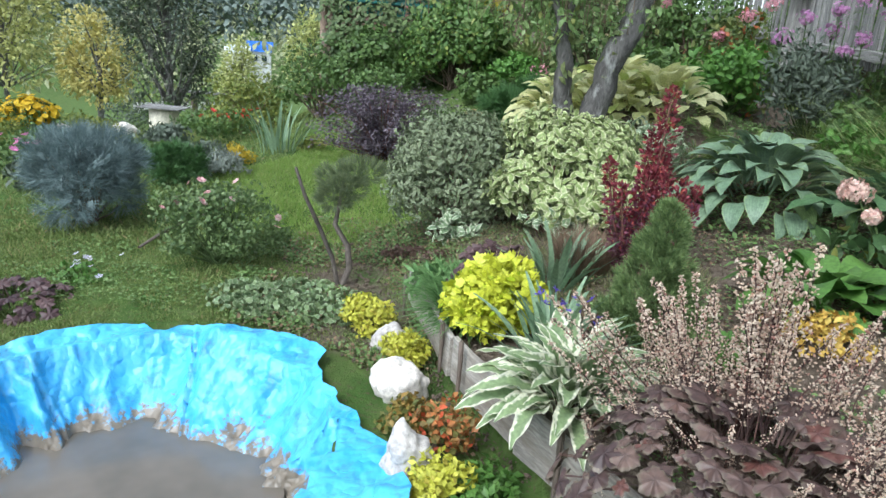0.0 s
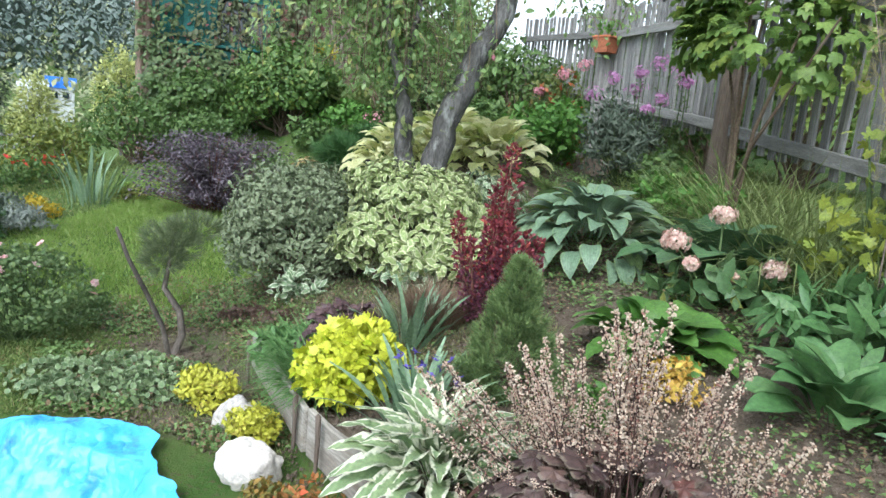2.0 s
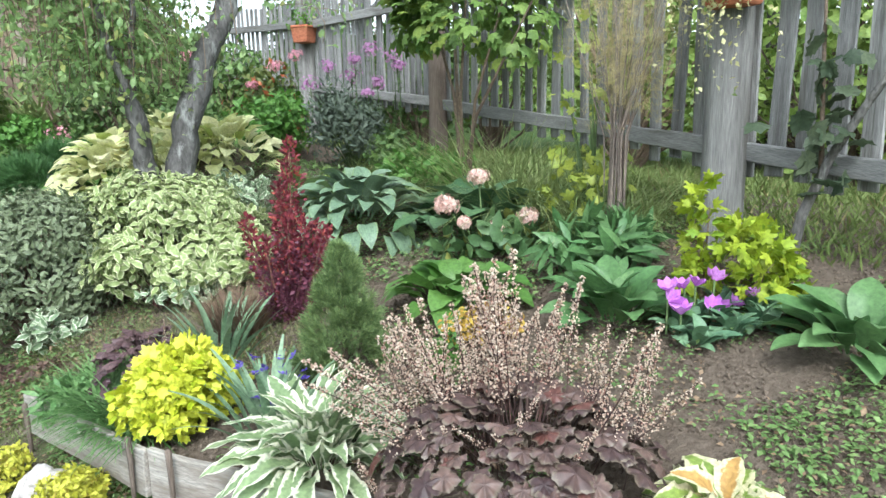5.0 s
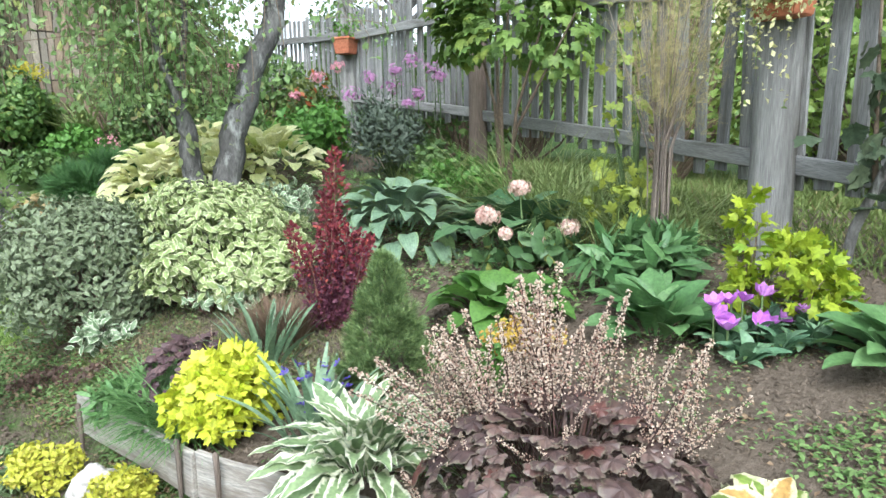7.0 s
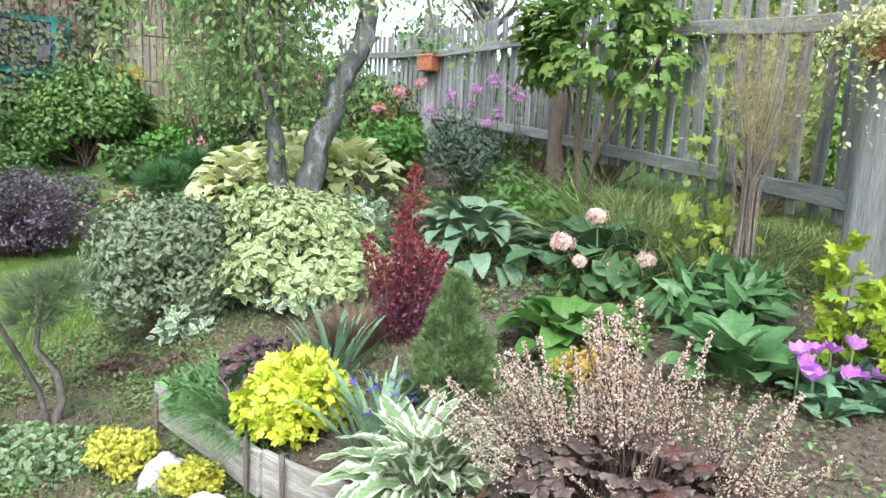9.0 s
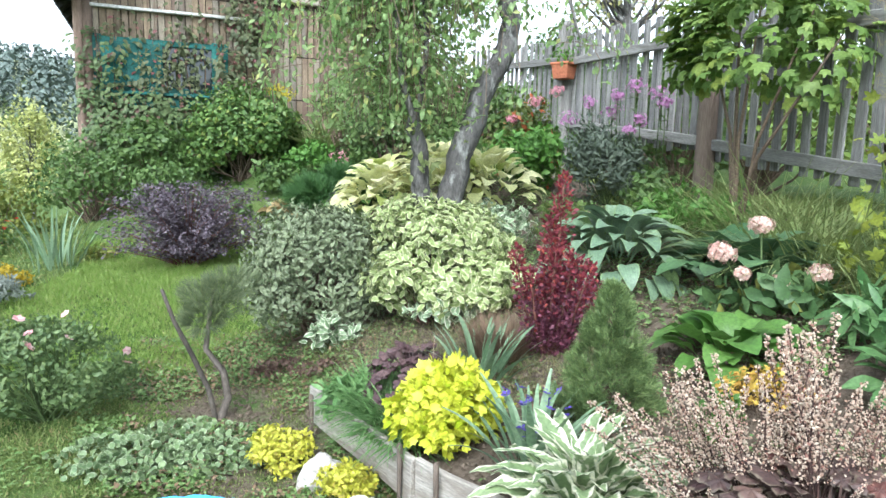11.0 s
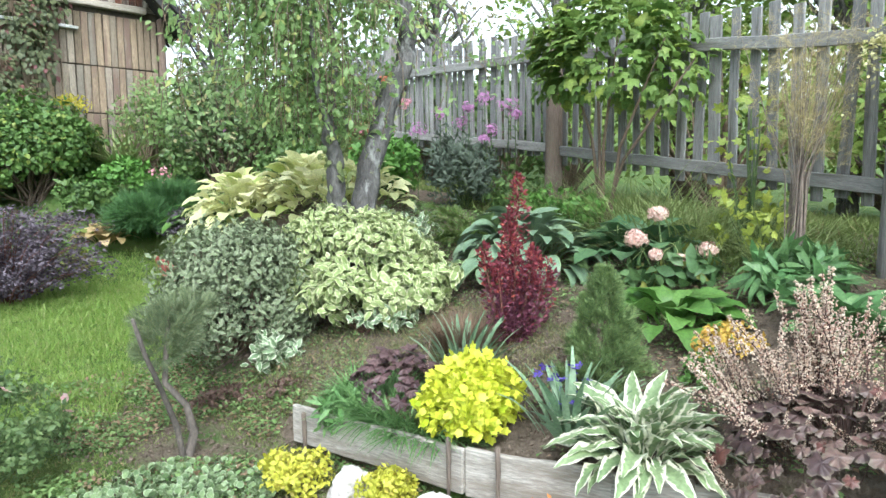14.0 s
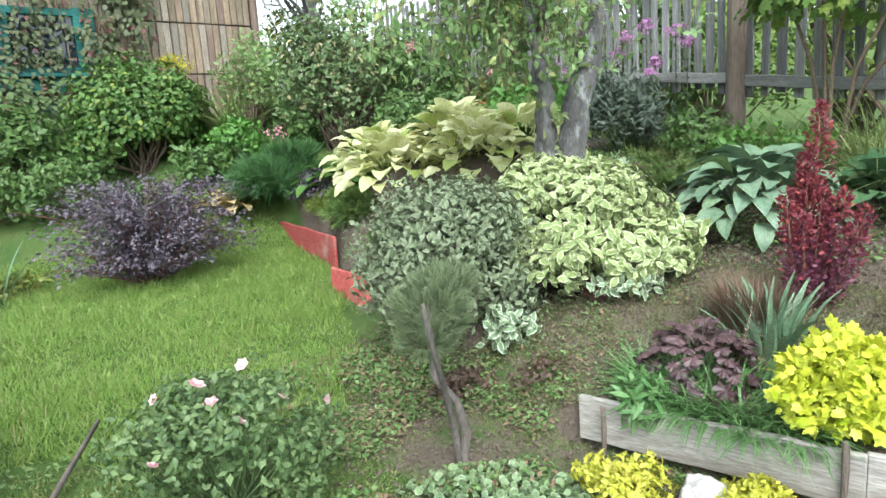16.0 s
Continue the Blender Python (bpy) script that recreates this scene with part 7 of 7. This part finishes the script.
def weeds(name, label, n, xs, ys, size, mat, clump=0.6, keep=None):
    x, y = rng.uniform(*xs, n), rng.uniform(*ys, n)
    f = np.array([noise.noise(Vector((a * 2.0, b * 2.0, 13))) for a, b in zip(x, y)])
    ok = (f > 0.35 - clump) & in_view(x, y)
    if keep is not None:
        ok &= keep(x, y)
    x, y = x[ok], y[ok]
    m = len(x)
    p = np.stack([x, y, gz(x, y) + rng.uniform(0.0, 0.05, m)], -1)
    d = sphere(m)
    d[:, 2] = np.abs(d[:, 2]) * 0.5
    return tagged(new(name, scatter(name, oval2, p, d, UP + sphere(m) * 0.4, size * rng.uniform(0.5, 1.3, m), mat)), label, "weeds", kind="stuff")


weed_mat = leaf_mat("weed_leaf", (0.1, 0.19, 0.05), (0.23, 0.33, 0.12), rough=0.5, glow=0.2)
in_bed = lambda x, y: (x > np.where(y < 4.0, bed_edge(np.clip(y, 0.3, 4.2)) + 0.05, 0.15))
weeds("bed_weeds", "small green weeds scattered over the bed soil", 30000, (0.0, 3.2), (0.8, 7), 0.024, weed_mat, 0.5, in_bed)
weeds("bed_weeds", "denser chickweed by the hydrangea and fence", 6000, (1.7, 3.3), (2.3, 6.5), 0.04, weed_mat, 0.7)
weeds("lawn_weeds", "clover and creeping weeds in the rough grass", 20000, (-1.2, 0.35), (2.6, 5.5), 0.028, weed_mat, 0.38, lambda x, y: ~in_bed(x, y))
weeds("foot_weeds", "weeds at the foot of the raised bed", 2500, (0.3, 1.6), (0.6, 2.0), 0.04, weed_mat, 0.6, lambda x, y: ~in_bed(x, y))
weeds("bed_litter", "dry leaves and plant litter on the soil", 9000, (0.0, 3.2), (0.8, 5.5), 0.026, leaf_mat("dry_litter", (0.2, 0.13, 0.08), (0.36, 0.26, 0.17), rough=0.8), 0.5, in_bed)
weeds("lawn_weeds", "sparse clover in the short grass", 4500, (-2.8, -1.2), (3.2, 5.2), 0.026, weed_mat, 0.3)
weeds("ground_litter", "dry stalks and leaves on the worn ground", 9000, (-1.0, 0.35), (2.3, 5.5), 0.026, bpy.data.materials["dry_litter"], 0.4, lambda x, y: ~in_bed(x, y))
weeds("path_weeds", "green weeds in the soil beside the path", 5000, (1.3, 2.8), (0.3, 1.25), 0.027, weed_mat, 0.4)
turf("bed_grass", "thin green and dry grass on the bed soil", 22000, (0.0, 1.5), (3.1, 4.7), 0.06, 0.005, leaf_mat("dry_grass_blade", (0.14, 0.2, 0.07), (0.34, 0.29, 0.17), rough=0.7), 1.2, in_bed)
turf("fence_grass", "green grass tufts at the foot of the fence", 14000, (2.3, 3.9), (2.4, 6.5), 0.16, 0.009, rough_mat, 0.9, lambda x, y: x > 2.55 + 0.2 * (y - 2.5))
for x, y in ((-7.9, 13.6), (-6.9, 14.2)):
    tagged(new("stone", stone_mesh("stone", (0.3, 0.22, 0.2), lime_stone, 4)), "whitish boulder lying far off in the grass", "stone", "far boulders").location = (x, y, gzf(x, y))
bush("low_juniper", "small green juniper behind the red board", (0.95, 7.4), 0.22, 0.3, 0.3, tuft, 0.09, 800, feather_mat, 12, twig, category="conifer")
bush("border_plant", "low green leaves behind the grey shrub", (0.8, 6.05), 0.45, 0.45, 0.45, oval, 0.06, 1100, mid_green, 14, green_stem, category="perennial")
bush("fence_plant", "leafy green plants at the fence's foot", (3.0, 4.55), 0.35, 0.5, 0.45, oval, 0.07, 700, fresh, 16, green_stem, category="perennial")
bush("fence_plant", "shaded leafy plants under the dark post", (3.3, 5.3), 0.35, 0.4, 0.5, oval, 0.07, 700, mid_green, 16, green_stem, category="perennial")
bush("rose_hedge", "tall pale leafy shrub before the far fence", (2.7, 9.9), 0.8, 0.6, 2.1, oval, 0.07, 2400, apple_mat, 30, twig, fill=0.3)
bush("rose_hedge", "loose pale green shrub with dry leaves", (1.6, 11.0), 0.6, 0.5, 1.5, oval, 0.07, 1400, apple_mat, 24, twig, fill=0.3)

bush("rose_hedge", "mixed leafy shrubs between the house and the fence", (3.1, 12.4), 0.8, 0.6, 1.5, oval, 0.07, 2600, yel_green, 30, twig, fill=0.32)

# soil crumbs on the bed
n = 44000
x, y = rng.uniform(-1.0, 3.3, n), rng.uniform(0.3, 5.6, n)
ok = in_bed(x, y) | ((y > 2.2) & in_view(x, y))
x, y = x[ok], y[ok]
m = len(x)
clod = scatter("soil_crumbs", bud_t(), np.stack([x, y, gz(x, y) + 0.006], -1), sphere(m), sphere(m), 0.004 + 0.012 * rng.uniform(0, 1, m) ** 4, stuff_mat("soil_crumb", soil_a, soil_b, 30, 0.95, 0.5, 120), smooth=False)
tagged(new("soil_crumbs", clod), "loose crumbs of brown soil", "soil", kind="stuff")

for x, y, h in ((6.6, 3.4, 4.6), (6.9, 5.6, 5.0), (6.0, 1.0, 4.2), (7.2, 8.0, 4.6)):
    tree_of("wild_tree", "leafy yellow-green tree standing behind the fence", x, y, h, 1.3, 1.4, h * 0.7, 0.13, 2000, wild)
for k in range(7):
    a, q = k * 2.4 + 0.5, 0.9 * math.sqrt((k + 0.5) / 7)
    flowers(rose, [(0.52 * q * math.cos(a), 0.42 * q * math.sin(a), 0.57 * math.sqrt(1 - q * q) + 0.03)], rose_t, 0.027, blush, label="pale pink rose blossom", face=0.7)
for x, y, h in ((5.1, 7.2, 1.9), (5.3, 8.9, 2.1), (5.4, 10.8, 2.2)):
    bush("wild_thicket", "dark green thicket behind the far fence", (x, y), 0.7, 1.0, h, oval, 0.11, 1800, mid_green, 26, twig, fill=0.4)
